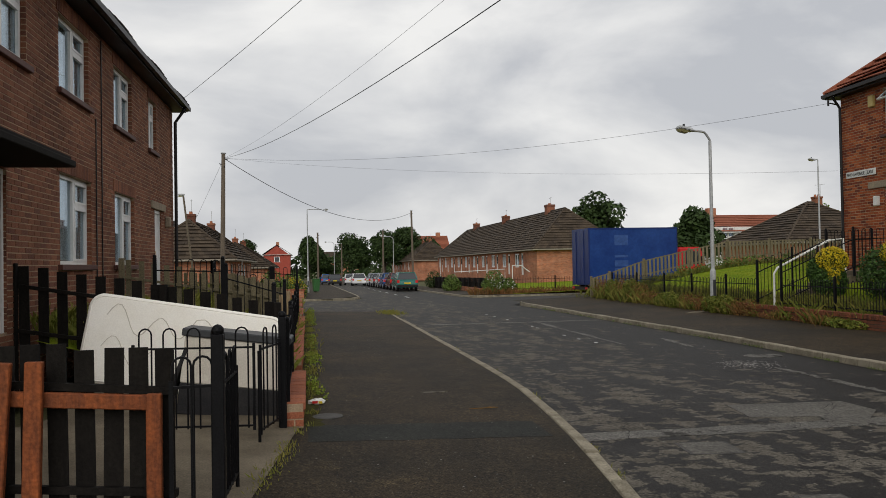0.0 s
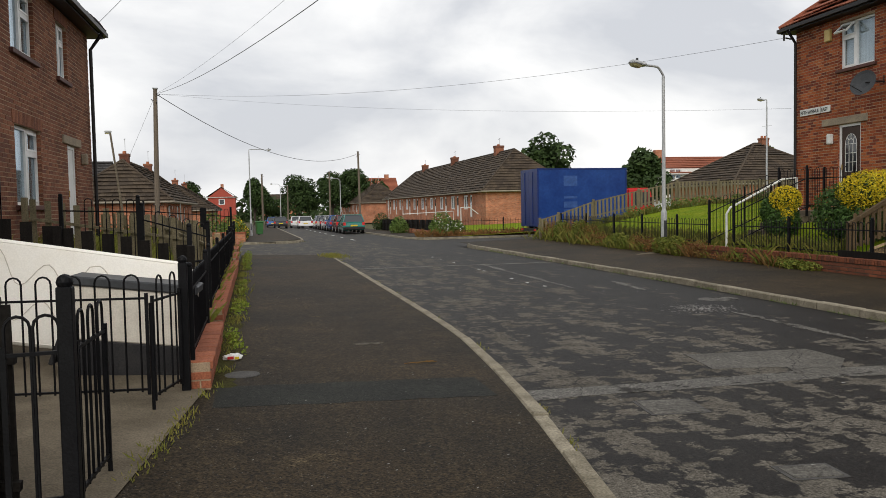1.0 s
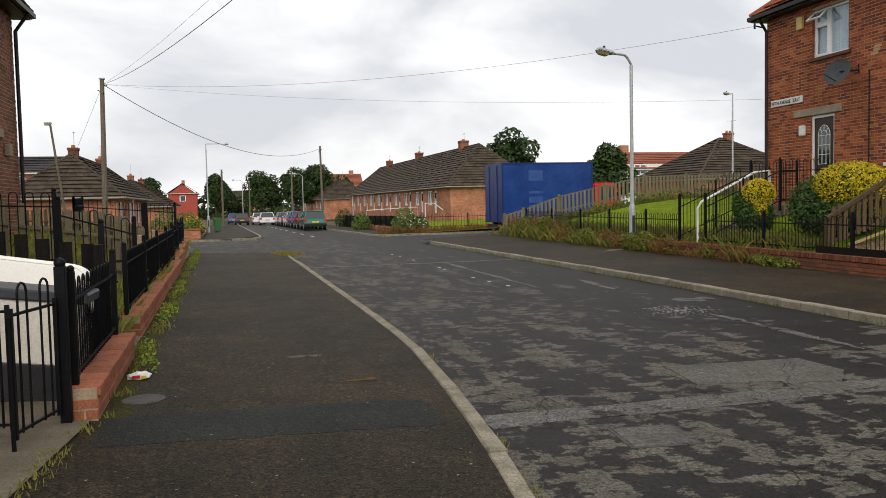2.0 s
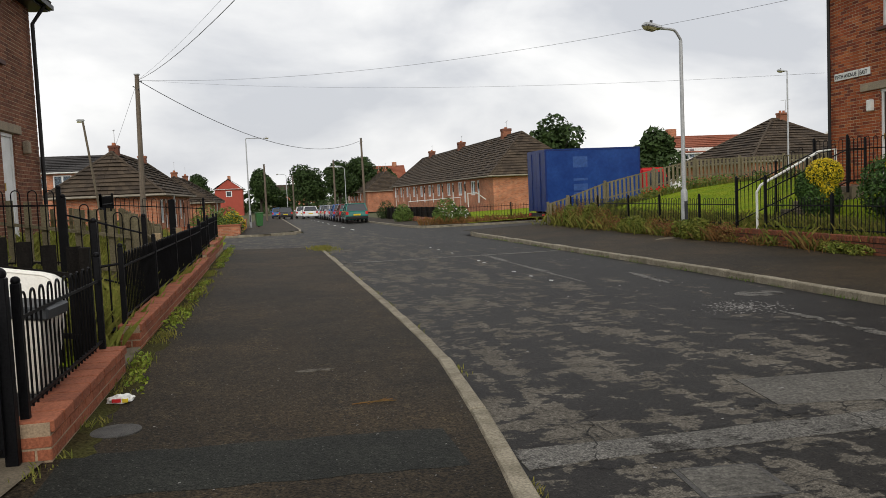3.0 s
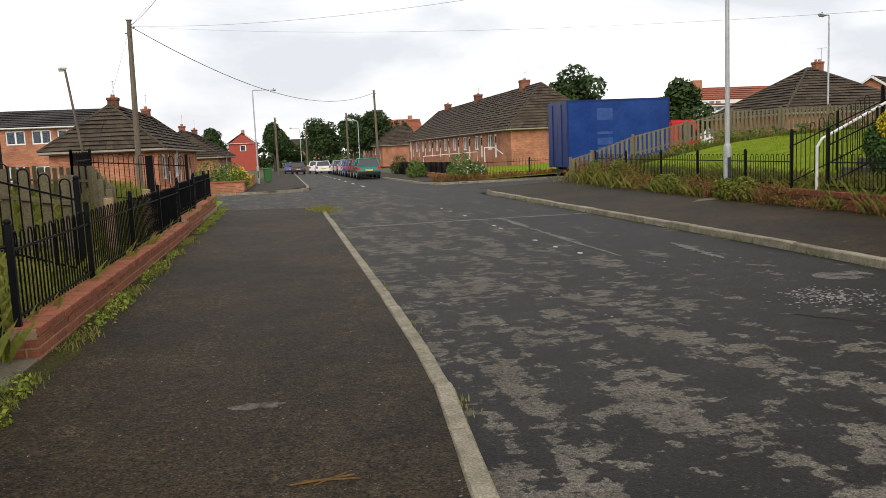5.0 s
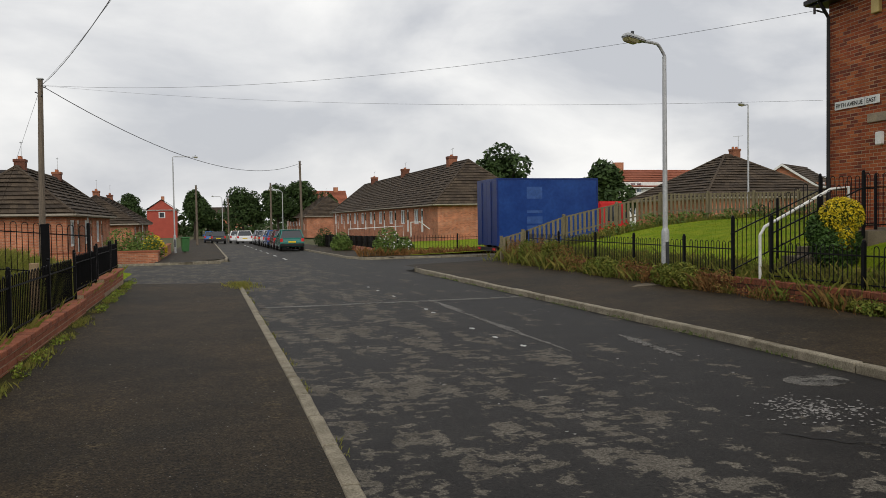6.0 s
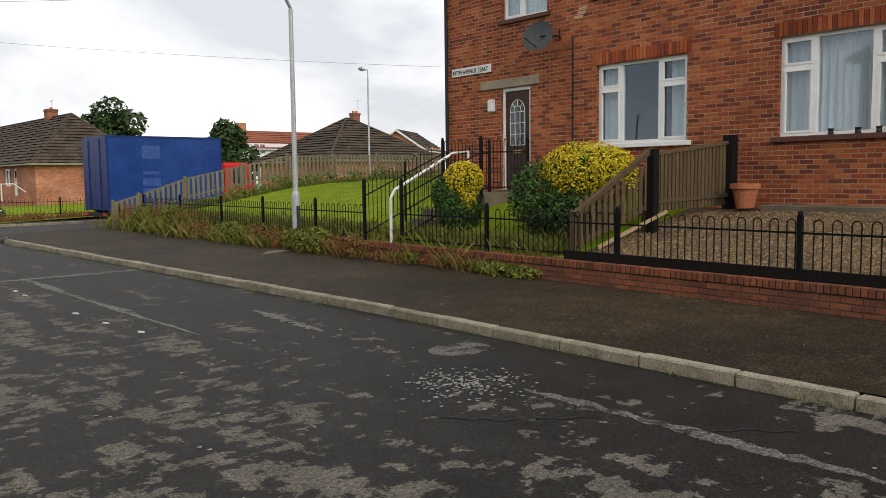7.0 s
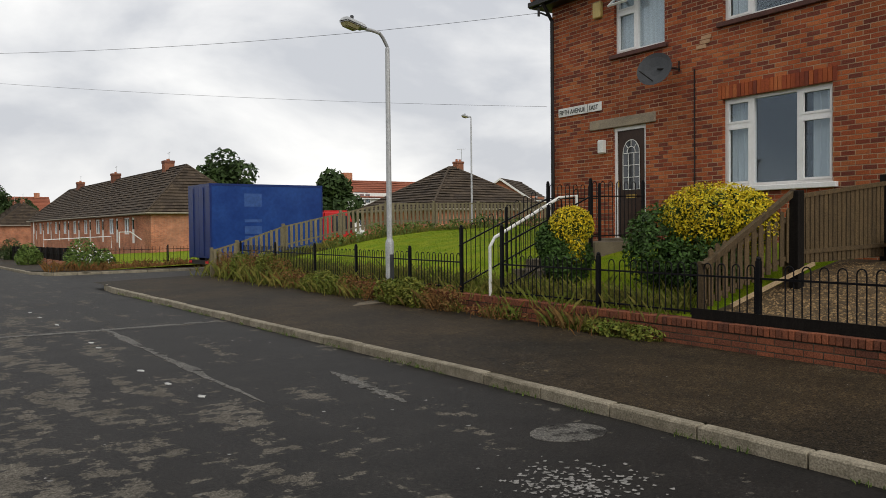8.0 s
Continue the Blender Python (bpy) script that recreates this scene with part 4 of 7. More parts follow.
# far side: brick-faced low wall with a row of bricks on edge on top
wall_r = thing("garden_wall", "low red brick garden wall with bricks on edge on top", "wall", (wall_line(32), 32, 0), radians(-92.6))
WLEN = 38.0
part("core", boxes((0, WLEN, 0.0, 0.21, 0.02, 0.395)), MORTAR_D, wall_r)
brick_wall(wall_r, WLEN, 0.094, 0.40, [], BRICK_G, near=(10.5, 22.5, 0.1, 0.40), limit=150)
cap_mesh = part("coping_brick", boxes((0, 0.065, -0.02, 0.215, 0.0, 0.10), bevel=0.006), BRICK_G, wall_r)
cap_mesh.location = (14.0, 0, 0.40)
rnd = random.Random(5)
verts_, quads_ = [], []
for i in range(int(WLEN / 0.076)):
    x = i * 0.076
    z = 0.40 + rnd.uniform(-0.003, 0.003)
    if 14.0 < x < 23.5:
        again(cap_mesh, (x, rnd.uniform(-0.004, 0.004), z), wall_r)
    elif not 13.99 < x < 14.01:
        k = len(verts_)
        verts_ += [(x + p, q, z + s) for p in (0, 0.065) for q in (-0.02, 0.215) for s in (0, 0.10)]
        quads_ += [tuple(k + j for j in q) for q in ((0, 1, 3, 2), (4, 6, 7, 5), (0, 4, 5, 1), (2, 3, 7, 6), (1, 5, 7, 3))]
tagged(from_quads("coping_bricks", verts_, quads_, BRICK_G, wall_r), kind="stuff")

rail_r = thing("railings", "black hoop-topped steel railings on a low garden wall", "railing", group="garden railings")
WX = lambda y: wall_line(y) + 0.11
for y, top in ((8.5, 1.2), (11.0, 1.22), (13.48, 1.22), (16.03, 1.22), (18.25, 1.62), (19.42, 1.62), (21.2, 1.24), (23.5, 1.24), (25.7, 1.24), (28.3, 1.24), (31.1, 1.24), (6.0, 1.2), (3.5, 1.2)):
    post(rail_r, WX(y), y, 0.45, top, 0.055)
for ya, yb in ((3.5, 6.0), (6.0, 8.5), (8.5, 11.0), (11.0, 13.48), (13.48, 16.03), (16.03, 18.25), (19.42, 21.2), (21.2, 23.5), (23.5, 25.7), (25.7, 28.3), (28.3, 31.1)):
    railing_run(rail_r, (WX(ya), ya, 0), (WX(yb), yb, 0), 0.58, 1.02, 1.17, pitch=0.2, w=0.1)
kb = part("kick_board", boxes((-0.01, 0.012, 0, 10.9, 0.0, 0.125)), WOODD, rail_r, "black-stained board under the railings")
kb.location, kb.rotation_euler = (WX(3.5) - 0.035, 3.5, 0.502), (0, 0, radians(-2.6))

# steps to the house door with hooped railings and a white handrail
steps = thing("garden_steps", "worn concrete steps up to the front door", "steps")
for i in range(6):
    part("step", boxes((10.9 + i * 0.34, 13.2 if i == 5 else 11.26 + i * 0.34, 18.4, 19.3, 0.3, 0.36 + 0.17 * i), bevel=0.01), CONC, steps)
part("landing", boxes((13.0, 14.7, 18.3, 19.6, 0.8, 1.33)), CONC, steps)
gate_rail = thing("step_railings", "black hooped railings climbing beside the steps", "railing", group="garden railings")
for y in (18.3, 19.4):
    post(gate_rail, 12.9, y, 1.2, 2.42, 0.05)
    post(gate_rail, 11.9, y, 0.8, 1.98, 0.04, ball=False)
    railing_run(gate_rail, (10.85, y, 0.45), (12.9, y, 1.28), 0.16, 0.86, 1.12, pitch=0.2, w=0.1)
    railing_run(gate_rail, (12.9, y, 1.28), (14.2, y, 1.3), 0.16, 0.86, 1.12, pitch=0.2, w=0.1)
    post(gate_rail, 14.25, y, 1.2, 2.42, 0.05)
handrail = thing("handrail", "white-painted tubular handrail beside the steps", "handrail")
part("tube", tubes(([(10.85, 18.55, 0.4), (10.85, 18.55, 1.3), (10.95, 18.55, 1.45), (12.35, 18.5, 2.12), (12.75, 18.5, 2.16), (12.8, 18.5, 1.3)], 0.027), sides=8), WHITE, handrail)


def picket_fence(name, label, pts, material, pitch=0.14, w=0.09, t=0.02, h=0.9, rails=(0.2, 0.7), post_every=1.8, post_top=0.06, pointed=True, gap_low=0.05, post_mat=None, jitter=0.012, group=""):
    """Pickets on two rails along ground points (x, y, z)."""
    f = thing(name, label, "fence", group=group)
    rnd = random.Random(int(abs(pts[0][0] * 91 + pts[0][1] * 37)))
    bm = bmesh.new()
    v = [bm.verts.new(c) for c in ((-w / 2, -t, 0), (w / 2, -t, 0), (w / 2, -t, h - (w * 0.45 if pointed else 0)), (0, -t, h), (-w / 2, -t, h - (w * 0.45 if pointed else 0)))]
    face = bm.faces.new(v)
    r = bmesh.ops.extrude_face_region(bm, geom=[face])
    bmesh.ops.translate(bm, verts=[e for e in r["geom"] if isinstance(e, bmesh.types.BMVert)], vec=(0, t, 0))
    bmesh.ops.recalc_face_normals(bm, faces=bm.faces)
    first = part("picket", bm, material, f)
    used = False
    for a, b in zip(pts, pts[1:]):
        a, b = Vector(a), Vector(b)
        d = b - a
        L = Vector((d.x, d.y)).length
        ang = math.atan2(d.y, d.x)
        side = Vector((-math.sin(ang), math.cos(ang), 0))
        for rz in rails:
            bm = bmesh.new()
            m = Matrix.Identity(4)
            p, q = a + Vector((0, 0, rz)) + side * 0.022, b + Vector((0, 0, rz)) + side * 0.022
            tube(bm, [p, q], 0.032, 4)
            part("rail", bm, material, f)
        n = int(L / pitch)
        for i in range(n):
            k = (i + 0.5) / n
            loc = a + d * k + Vector((0, 0, gap_low + rnd.uniform(-jitter, jitter)))
            rot = (rnd.uniform(-0.012, 0.012), rnd.uniform(-0.012, 0.012), ang)
            if not used:
                first.location, first.rotation_euler = loc, rot
                used = True
            else:
                again(first, loc, f, rot[2], rot[0], rot[1])
        m = max(1, round(L / post_every))
        for i in range(m + 1):
            p = a + d * (i / m) + side * 0.06
            part("post", boxes((p.x - 0.045, p.x + 0.045, p.y - 0.045, p.y + 0.045, p.z - 0.6, p.z + h + post_top), bevel=0.006), post_mat or material, f)
    return f


picket_fence("picket_fence", "weathered timber picket fence climbing behind the lawn", [(11.0, 32.3, 0.22), (11.8, 32.3, 0.43), (13.3, 32.2, 0.93), (15.3, 32.1, 1.35), (17.0, 32.0, 1.68), (24.5, 31.5, 1.74)], WOODP2, pitch=0.155, w=0.09, h=0.74, rails=(0.18, 0.76), post_every=2.0, pointed=False, post_top=0.12)
picket_fence("picket_fence", "weathered timber fence beside the side garden", [(24.5, 31.4, 1.55), (26.5, 24, 1.6)], WOODF, pitch=0.15, w=0.12, h=1.0)
divider = picket_fence("divider_fence", "weathered brown timber fence between gravel and hedge", [(11.0, 14.45, 0.55), (12.5, 14.25, 1.08)], WOODF, pitch=0.12, w=0.078, h=0.72, rails=(0.12, 0.62), post_every=5, post_top=-0.1)
part("sloped_top_rail", tubes(([(10.92, 14.42, 1.12), (12.5, 14.2, 2.05)], 0.05), sides=4), WOODF, divider)
part("main_post", boxes((12.43, 12.57, 14.1, 14.24, 0.7, 2.06), bevel=0.01), WOODD, divider, "dark thick timber post")
part("main_post", boxes((14.15, 14.33, 13.76, 13.94, 0.9, 2.3), bevel=0.01), WOODD, divider, "dark thick timber post")
for i in range(19):
    bm = bmesh.new()
    k = i / 18
    x, y, z = 12.6 + 1.5 * k, 14.15 - 0.27 * k, 1.10 + 0.06 * k
    box(bm, -0.031, 0.031, -0.012, 0.012, 0, 0.86 + 0.14 * k, m=Matrix.Translation((x, y, z)) @ Matrix.Rotation(radians(-10), 4, "Z"))
    part("board", bm, WOODF, divider)
part("rail", tubes(([(12.5, 14.17, 1.98), (14.2, 13.85, 2.18)], 0.04), ([(12.5, 14.17, 1.25), (14.2, 13.85, 1.32)], 0.04), sides=4), WOODF, divider)
part("gravel_board", tubes(([(11.3, 14.3, 0.62), (12.7, 14.05, 1.1)], 0.03), sides=4), WOODP, divider, "pale plank along the foot of the fence")

pot = thing("plant_pot", "terracotta plant pot on the gravel", "plant pot", (13.95, 13.42, 1.13))
bm = bmesh.new()
lathe(bm, [(0.14, 0.0), (0.2, 0.30), (0.235, 0.30), (0.235, 0.38), (0.2, 0.38), (0.18, 0.33)], 18)
part("pot", bm, TERRA, pot)
paving = thing("house_paving", "pale concrete paving along the house foot", "paving")
part("slab", boxes((14.0, 14.45, 0, 13.2, 0.95, 1.17), bevel=0.01), CONC, paving)


# near side: brick dwarf wall with railings, in stepped runs
wall_l = thing("dwarf_wall", "low red brick wall with smooth brick coping beside the pavement", "wall")
rail_l = thing("railings", "black steel hoop railings on the dwarf wall", "railing", group="garden railings")
RUNS = ((7.66, 10.12, 0.375, -0.75), (11.3, 21.4, 0.39, -0.79), (21.55, 24.6, 0.45, -0.84), (25.0, 27.6, 0.50, -0.88), (27.9, 29.5, 0.5, -0.9))
for i, (ya, yb, top, xf) in enumerate(RUNS):
    w = part("wall_run", boxes((xf - 0.20, xf - 0.012, ya, yb, -0.02, top - 0.012)), MORTAR, wall_l)
    face = new("wall_face")
    face.parent, face.location, face.rotation_euler = wall_l, (xf - 0.012, ya, 0), (0, 0, math.pi / 2)
    brick_wall(face, yb - ya, top - 0.075 - 0.228, top - 0.075, [], BRICK_W, near=(0, 20, 0, 1), limit=110)
    endf = new("wall_face")
    endf.parent, endf.location = wall_l, (xf - 0.20, ya, 0)
    brick_wall(endf, 0.19, top - 0.075 - 0.228, top - 0.075, [], BRICK_W)
    n = int((yb - ya) / 0.235)
    step = (yb - ya) / n
    cap = None
    for j in range(n):
        y = ya + step * (j + 0.5)
        if cap is None:
            cap = part("coping_brick", boxes((-0.115, 0.115, -step / 2 + 0.007, step / 2 - 0.007, -0.073, 0), bevel=0.008), BRICK_W, wall_l)
            cap.location = (xf - 0.105, y, top)
        else:
            again(cap, (xf - 0.105 + random.uniform(-0.004, 0.004), y, top + random.uniform(-0.002, 0.002)), wall_l)
    xr = xf - 0.16
    z = top
    npost = max(1, round((yb - ya) / 2.75))
    for j in range(npost + 1):
        post(rail_l, xr, ya + 0.1 + (yb - ya - 0.2) * j / npost, z - 0.02, 1.13 + (top - 0.335) * 0.6, 0.05)
    railing_run(rail_l, (xr, ya + 0.12, 0), (xr, yb - 0.12, 0), z + 0.07, 0.93 + (top - 0.335) * 0.6, 1.07 + (top - 0.335) * 0.6, pitch=0.2, w=0.1, rail=0.014, lean=0.0, r=0.0075)

# narrow opening between two runs, with its step and hanging post
step_l = thing("gate_step", "worn concrete step in a narrow wall opening", "step")
part("slab", boxes((-1.6, -0.80, 10.14, 11.28, -0.02, 0.165), bevel=0.012), CONC, step_l)
side_gate = thing("side_gate_post", "black steel gate post with a stub rail", "gate post")
post(side_gate, -1.17, 11.34, 0.1, 1.42, 0.06, name="hanging_post")
part("stub_rail", tubes(([(-1.17, 11.34, 0.98), (-0.95, 11.4, 1.0)], 0.014), ([(-1.17, 11.34, 0.34), (-0.95, 11.4, 0.34)], 0.03), ([(-1.06, 11.37, 0.34), (-1.06, 11.37, 0.98)], 0.010), sides=5), BLACK, side_gate)

# double gates folded back beside the path
gates = thing("driveway_gates", "black hoop-topped steel gates standing open", "gate")
post(gates, -0.95, 7.62, 0.1, 1.2, 0.07, name="gate_post")
post(gates, -1.25, 4.84, 0.05, 1.27, 0.072, name="gate_post")
for a, b in (((-0.98, 7.55), (-1.12, 7.0)), ((-1.19, 7.23), (-2.25, 7.36)), ((-1.23, 4.92), (-1.20, 5.52)), ((-1.28, 4.84), (-1.52, 4.80))):
    g = part("gate_leaf", tubes(([(a[0], a[1], 0.22), (a[0], a[1], 1.0)], 0.018), ([(b[0], b[1], 0.22), (b[0], b[1], 1.0)], 0.018), ([(a[0], a[1], 0.26), (b[0], b[1], 0.26)], 0.012), ([(a[0], a[1], 0.96), (b[0], b[1], 0.96)], 0.012), sides=4), BLACK, gates)
    L = math.hypot(b[0] - a[0], b[1] - a[1])
    n = max(2, int(L / 0.2))
    ang = math.atan2(b[1] - a[1], b[0] - a[0])
    for i in range(n):
        k = (i + 0.5) / n
        o = bpy.data.objects.new("hoop", hoop_mesh(0.90, 0.11, 0.008))
        scene.collection.objects.link(o)
        o.parent, o.location, o.rotation_euler = g, (a[0] + (b[0] - a[0]) * k, a[1] + (b[1] - a[1]) * k, 0.24), (0, 0, ang)
for x, y in ((-1.13, 6.98), (-1.2, 5.54)):
    part("drop_bolt", tubes(([(x, y, 0.14), (x, y, 0.95)], 0.014), sides=5), BLACK, gates)

# boundary fences of the front gardens
picket_fence("boundary_fence", "black slat fence on red-stained rails beside the path", [(-1.505, 4.97, 0.12), (-4.3, 4.99, 0.34)], WOODD, pitch=0.155, w=0.112, h=0.99, rails=(0.18, 0.80), post_every=9, post_top=-0.9, pointed=False, jitter=0.02)
bf = thing("fence_rails", "red-stained timber rails and posts of the boundary fence", "fence")
for nm, z in (("top_rail", 0.75), ("bottom_rail", 0.07)):
    part(nm, boxes((-2.65, -1.0, -0.025, 0.025, -0.045, 0.045), bevel=0.006), WOODR, bf).matrix_basis = pose(-0.6, 4.90, z + 0.04, 0, 4, 0)
part("end_post", boxes((-1.67, -1.58, 4.82, 4.87, 0.12, 0.925), bevel=0.006), WOODR, bf)
for x, tilt in ((-2.30, 1.5), (-2.48, 3.5)):
    part("upright", boxes((-0.05, 0.05, -0.025, 0.025, -0.95, 0.15), bevel=0.006), WOODR, bf).matrix_basis = pose(x, 4.84, 0.99, 0, tilt, 0)
picket_fence("dark_slat_fence", "dark stained slat fence dividing the front gardens", [(-1.1, 10.55, 0.10), (-2.5, 10.5, 0.36), (-4.25, 10.45, 0.66)], WOODD, pitch=0.2, w=0.12, h=1.06, rails=(0.3, 0.85), post_every=2.2, pointed=False)
picket_fence("timber_fence", "pale weathered timber picket fence in long grass", [(-1.35, 15.2, 0.42), (-4.0, 15.2, 0.85)], WOODP2, pitch=0.21, w=0.095, h=0.98, pointed=False, post_every=2)
picket_fence("timber_fence", "mossy timber board fence of a long garden", [(-1.15, 16.4, 0.26), (-2.6, 22.0, 0.55), (-9.0, 24.5, 0.9)], WOODP2, pitch=0.15, w=0.088, h=0.92, pointed=False, post_every=2.2, jitter=0.03)
back_rail = thing("garden_railings", "black hoop railings and gate dividing the gardens", "railing", group="garden railings")
for a, b in (((-1.1, 14.2, 0.3), (-2.1, 14.3, 0.6)), ((-2.15, 14.3, 0.72), (-3.3, 14.4, 0.76)), ((-1.0, 23.6, 0.55), (-3.4, 23.8, 0.75)), ((-3.4, 23.8, 0.75), (-3.6, 26.5, 0.8))):
    railing_run(back_rail, a, b, 0.15, 0.90, 1.1, pitch=0.21, w=0.11, first=0.12)
    for p in (a, b):
        post(back_rail, p[0], p[1], p[2] - 0.3, p[2] + 1.12, 0.06)
part("gate_panel", boxes((-1.75, -1.6, 22.9, 22.95, 0.5, 1.7)), BLACK, back_rail)
for x, y in ((-1.2, 16.25), (-1.17, 19.05)):
    tagged(part("fence_post", boxes((x - 0.06, x + 0.06, y - 0.05, y + 0.05, 0.1, 1.13), bevel=0.008), WOODP), "pale new timber post behind the railings", "post")

# mattress leaning on an upturned bed base
mattress = thing("mattress", "white quilted mattress lying on its side", "mattress")


def round_outline(x0, x1, z0, z1, r, n=6):
    """Points round a rectangle with rounded corners, in x and z."""
    out = []
    for cx, cz, a0 in ((x1 - r, z1 - r, 0.0), (x0 + r, z1 - r, 0.5), (x0 + r, z0 + r, 1.0), (x1 - r, z0 + r, 1.5)):
        out += [(cx + r * math.cos(math.pi * (a0 + 0.5 * k / n)), cz + r * math.sin(math.pi * (a0 + 0.5 * k / n))) for k in range(n + 1)]
    return out


bm = bmesh.new()
rings = []
for y, inset in ((-0.115, 0.06), (-0.108, 0.03), (-0.085, 0.0), (0.085, 0.0), (0.108, 0.03), (0.115, 0.06)):
    rings.append([bm.verts.new((x, y + 0.006 * noise.noise((x * 4, y * 9, z * 4)), z + 0.008 * noise.noise((x * 3, 2, z)))) for x, z in round_outline(-1.07 + inset, 1.05 - inset, -0.5 + inset, 0.47 - inset, 0.16 - inset * 0.6)])
for a, c in zip(rings, rings[1:]):
    for q in range(len(a)):
        bm.faces.new((a[q], a[(q + 1) % len(a)], c[(q + 1) % len(a)], c[q]))
bm.faces.new(rings[0])
bm.faces.new(list(reversed(rings[-1])))
bmesh.ops.recalc_face_normals(bm, faces=bm.faces)
body = part("body", bm, FABRIC, mattress)
body.matrix_basis = pose(-2.05, 9.12, 0.80, -8, 9.3, -2)
for f in body.data.polygons:
    f.use_smooth = True
bm = bmesh.new()
ring = round_outline(-1.04, 1.02, -0.47, 0.44, 0.14)
tube(bm, [(x, -0.108, z) for x, z in ring + ring[:1]], 0.007, 5)
part("piping", bm, FABRIC, body)
bm = bmesh.new()
for x0, amp, up in ((-0.86, 0.13, 0.20), (-0.86, 0.12, -0.14)):
    tube(bm, [(x0 + 0.045 * k, -0.1175, up + amp * math.sin(0.62 * k) * (1 if k < 22 else 0.6) + 0.05 * math.sin(0.31 * k + 1)) for k in range(40)], 0.005, 4, caps=False)
part("quilt_seam", bm, CREAM, body)
divan = thing("bed_base", "cream divan bed base standing on edge, black underside", "bed base")
for name_, mat_, rows in (("fabric_side", CREAM, (-0.62, 0.42, -0.19, 0.19, 0.30, 0.78)), ("black_base", DARKF, (-0.62, 0.42, -0.195, 0.195, -0.02, 0.30)), ("trim_board", GREY, (-0.65, 0.45, -0.22, 0.22, 0.78, 0.86))):
    part(name_, boxes(rows, bevel=0.012), mat_, divan)
divan.matrix_basis = pose(-1.42, 8.55, 0.14, 0, 7, -3)
flap = part("side_panel", boxes((-0.02, 0.02, -0.2, 0.2, 0.0, 0.62), bevel=0.008), DARKF, divan)
flap.matrix_basis = pose(-0.74, 0.0, 0.06, 0, 14, 0)

# ---- house fittings ----
def front_door(parent, x0, x1, z0, z1, leaf, arched=True):
    d = thing("front_door", "front door", "door")
    d.parent = parent
    del d["category"], d["label"]
    part("frame", boxes((x0, x0 + 0.065, 0.03, 0.12, z0, z1), (x1 - 0.065, x1, 0.03, 0.12, z0, z1), (x0 + 0.065, x1 - 0.065, 0.03, 0.12, z1 - 0.065, z1)), UPVC, d)
    lf = part("door_leaf", boxes((x0 + 0.067, x1 - 0.067, 0.06, 0.105, z0 + 0.03, z1 - 0.067)), leaf, d)
    xm, w = (x0 + x1) / 2, 0.44
    if arched:
        bm = bmesh.new()
        zb, zm = z0 + 0.95, z1 - 0.52
        v = [bm.verts.new((xm - w / 2, 0.052, zb)), bm.verts.new((xm + w / 2, 0.052, zb))] + [bm.verts.new((xm + w / 2 * math.cos(a), 0.052, zm + 0.26 * math.sin(a))) for a in [math.pi * k / 10 for k in range(11)]]
        bm.faces.new(v)
        part("glazing", bm, GLASS, lf)
        bm = bmesh.new()
        for k in (-0.5, -0.17, 0.17, 0.5):
            tube(bm, [(xm + k * w, 0.047, zb), (xm + k * w, 0.047, zm)], 0.008, 4)
        for k in range(4):
            tube(bm, [(xm - w / 2, 0.047, zb + (zm - zb) * k / 3), (xm + w / 2, 0.047, zb + (zm - zb) * k / 3)], 0.008, 4)
        for r in (0.5, 1.0):
            tube(bm, [(xm + r * w / 2 * math.cos(a), 0.047, zm + r * 0.26 * math.sin(a)) for a in [math.pi * k / 10 for k in range(11)]], 0.008, 4)
        for a in (0.25, 0.5, 0.75):
            tube(bm, [(xm + 0.25 * w * math.cos(math.pi * a), 0.047, zm + 0.13 * math.sin(math.pi * a)), (xm + 0.5 * w * math.cos(math.pi * a), 0.047, zm + 0.26 * math.sin(math.pi * a))], 0.008, 4)
        part("glazing_lattice", bm, WHITE, lf)
        part("letter_box", boxes((xm - 0.13, xm + 0.13, 0.045, 0.062, z0 + 0.78, z0 + 0.85)), BRASS, lf)
        for zz in (0.12, 0.45):
            part("door_panel", boxes((xm - 0.25, xm + 0.25, 0.05, 0.062, z0 + zz, z0 + zz + 0.27), bevel=0.004), leaf, lf)
    part("handle", tubes(([(x0 + 0.12, 0.02, z0 + 1.0), (x0 + 0.12, 0.02, z0 + 1.14)], 0.014), sides=6), BRASS, lf)
    return d


BRASS = surf("brass", (0.45, 0.30, 0.08), (0.36, 0.24, 0.07), 5, 0.35, 0.0, 30, 0.1, metal=0.8)
front_door(house_r, 1.85, 2.72, 1.38, 3.56, DOOR_D)
part("stone_lintel", boxes((1.2, 2.98, -0.045, 0.1, 3.57, 3.76), bevel=0.01), STONE, house_r)
part("door_step", boxes((1.7, 2.9, -0.3, 0.1, 1.26, 1.375), bevel=0.01), CONC, house_r)
front_door(house_l, 14.75, 15.5, 0.95, 3.02, UPVC, False)
part("stone_lintel", boxes((14.35, 15.85, -0.045, 0.1, 3.03, 3.20), bevel=0.01), STONE, house_l)
front_door(house_l, 5.2, 6.15, 0.95, 2.9, WOODD)
part("door_canopy", boxes((3.6, 6.15, -0.8, 0.0, 2.92, 3.0), (3.65, 6.1, -0.76, 0.0, 3.0, 3.05), bevel=0.01), WOODD, house_l, "dark flat canopy over the door")
for parent, x0, z0, z1, side in ((house_r, 0.10, 0.95, 6.4, -0.10), (house_l, 16.9, 0.3, 5.7, -0.10)):
    part("downpipe", tubes(([(x0, side, z0), (x0, side, z1 - 0.35), (x0, -0.36, z1 + 0.02)], 0.04), sides=8), GUTTER, parent)
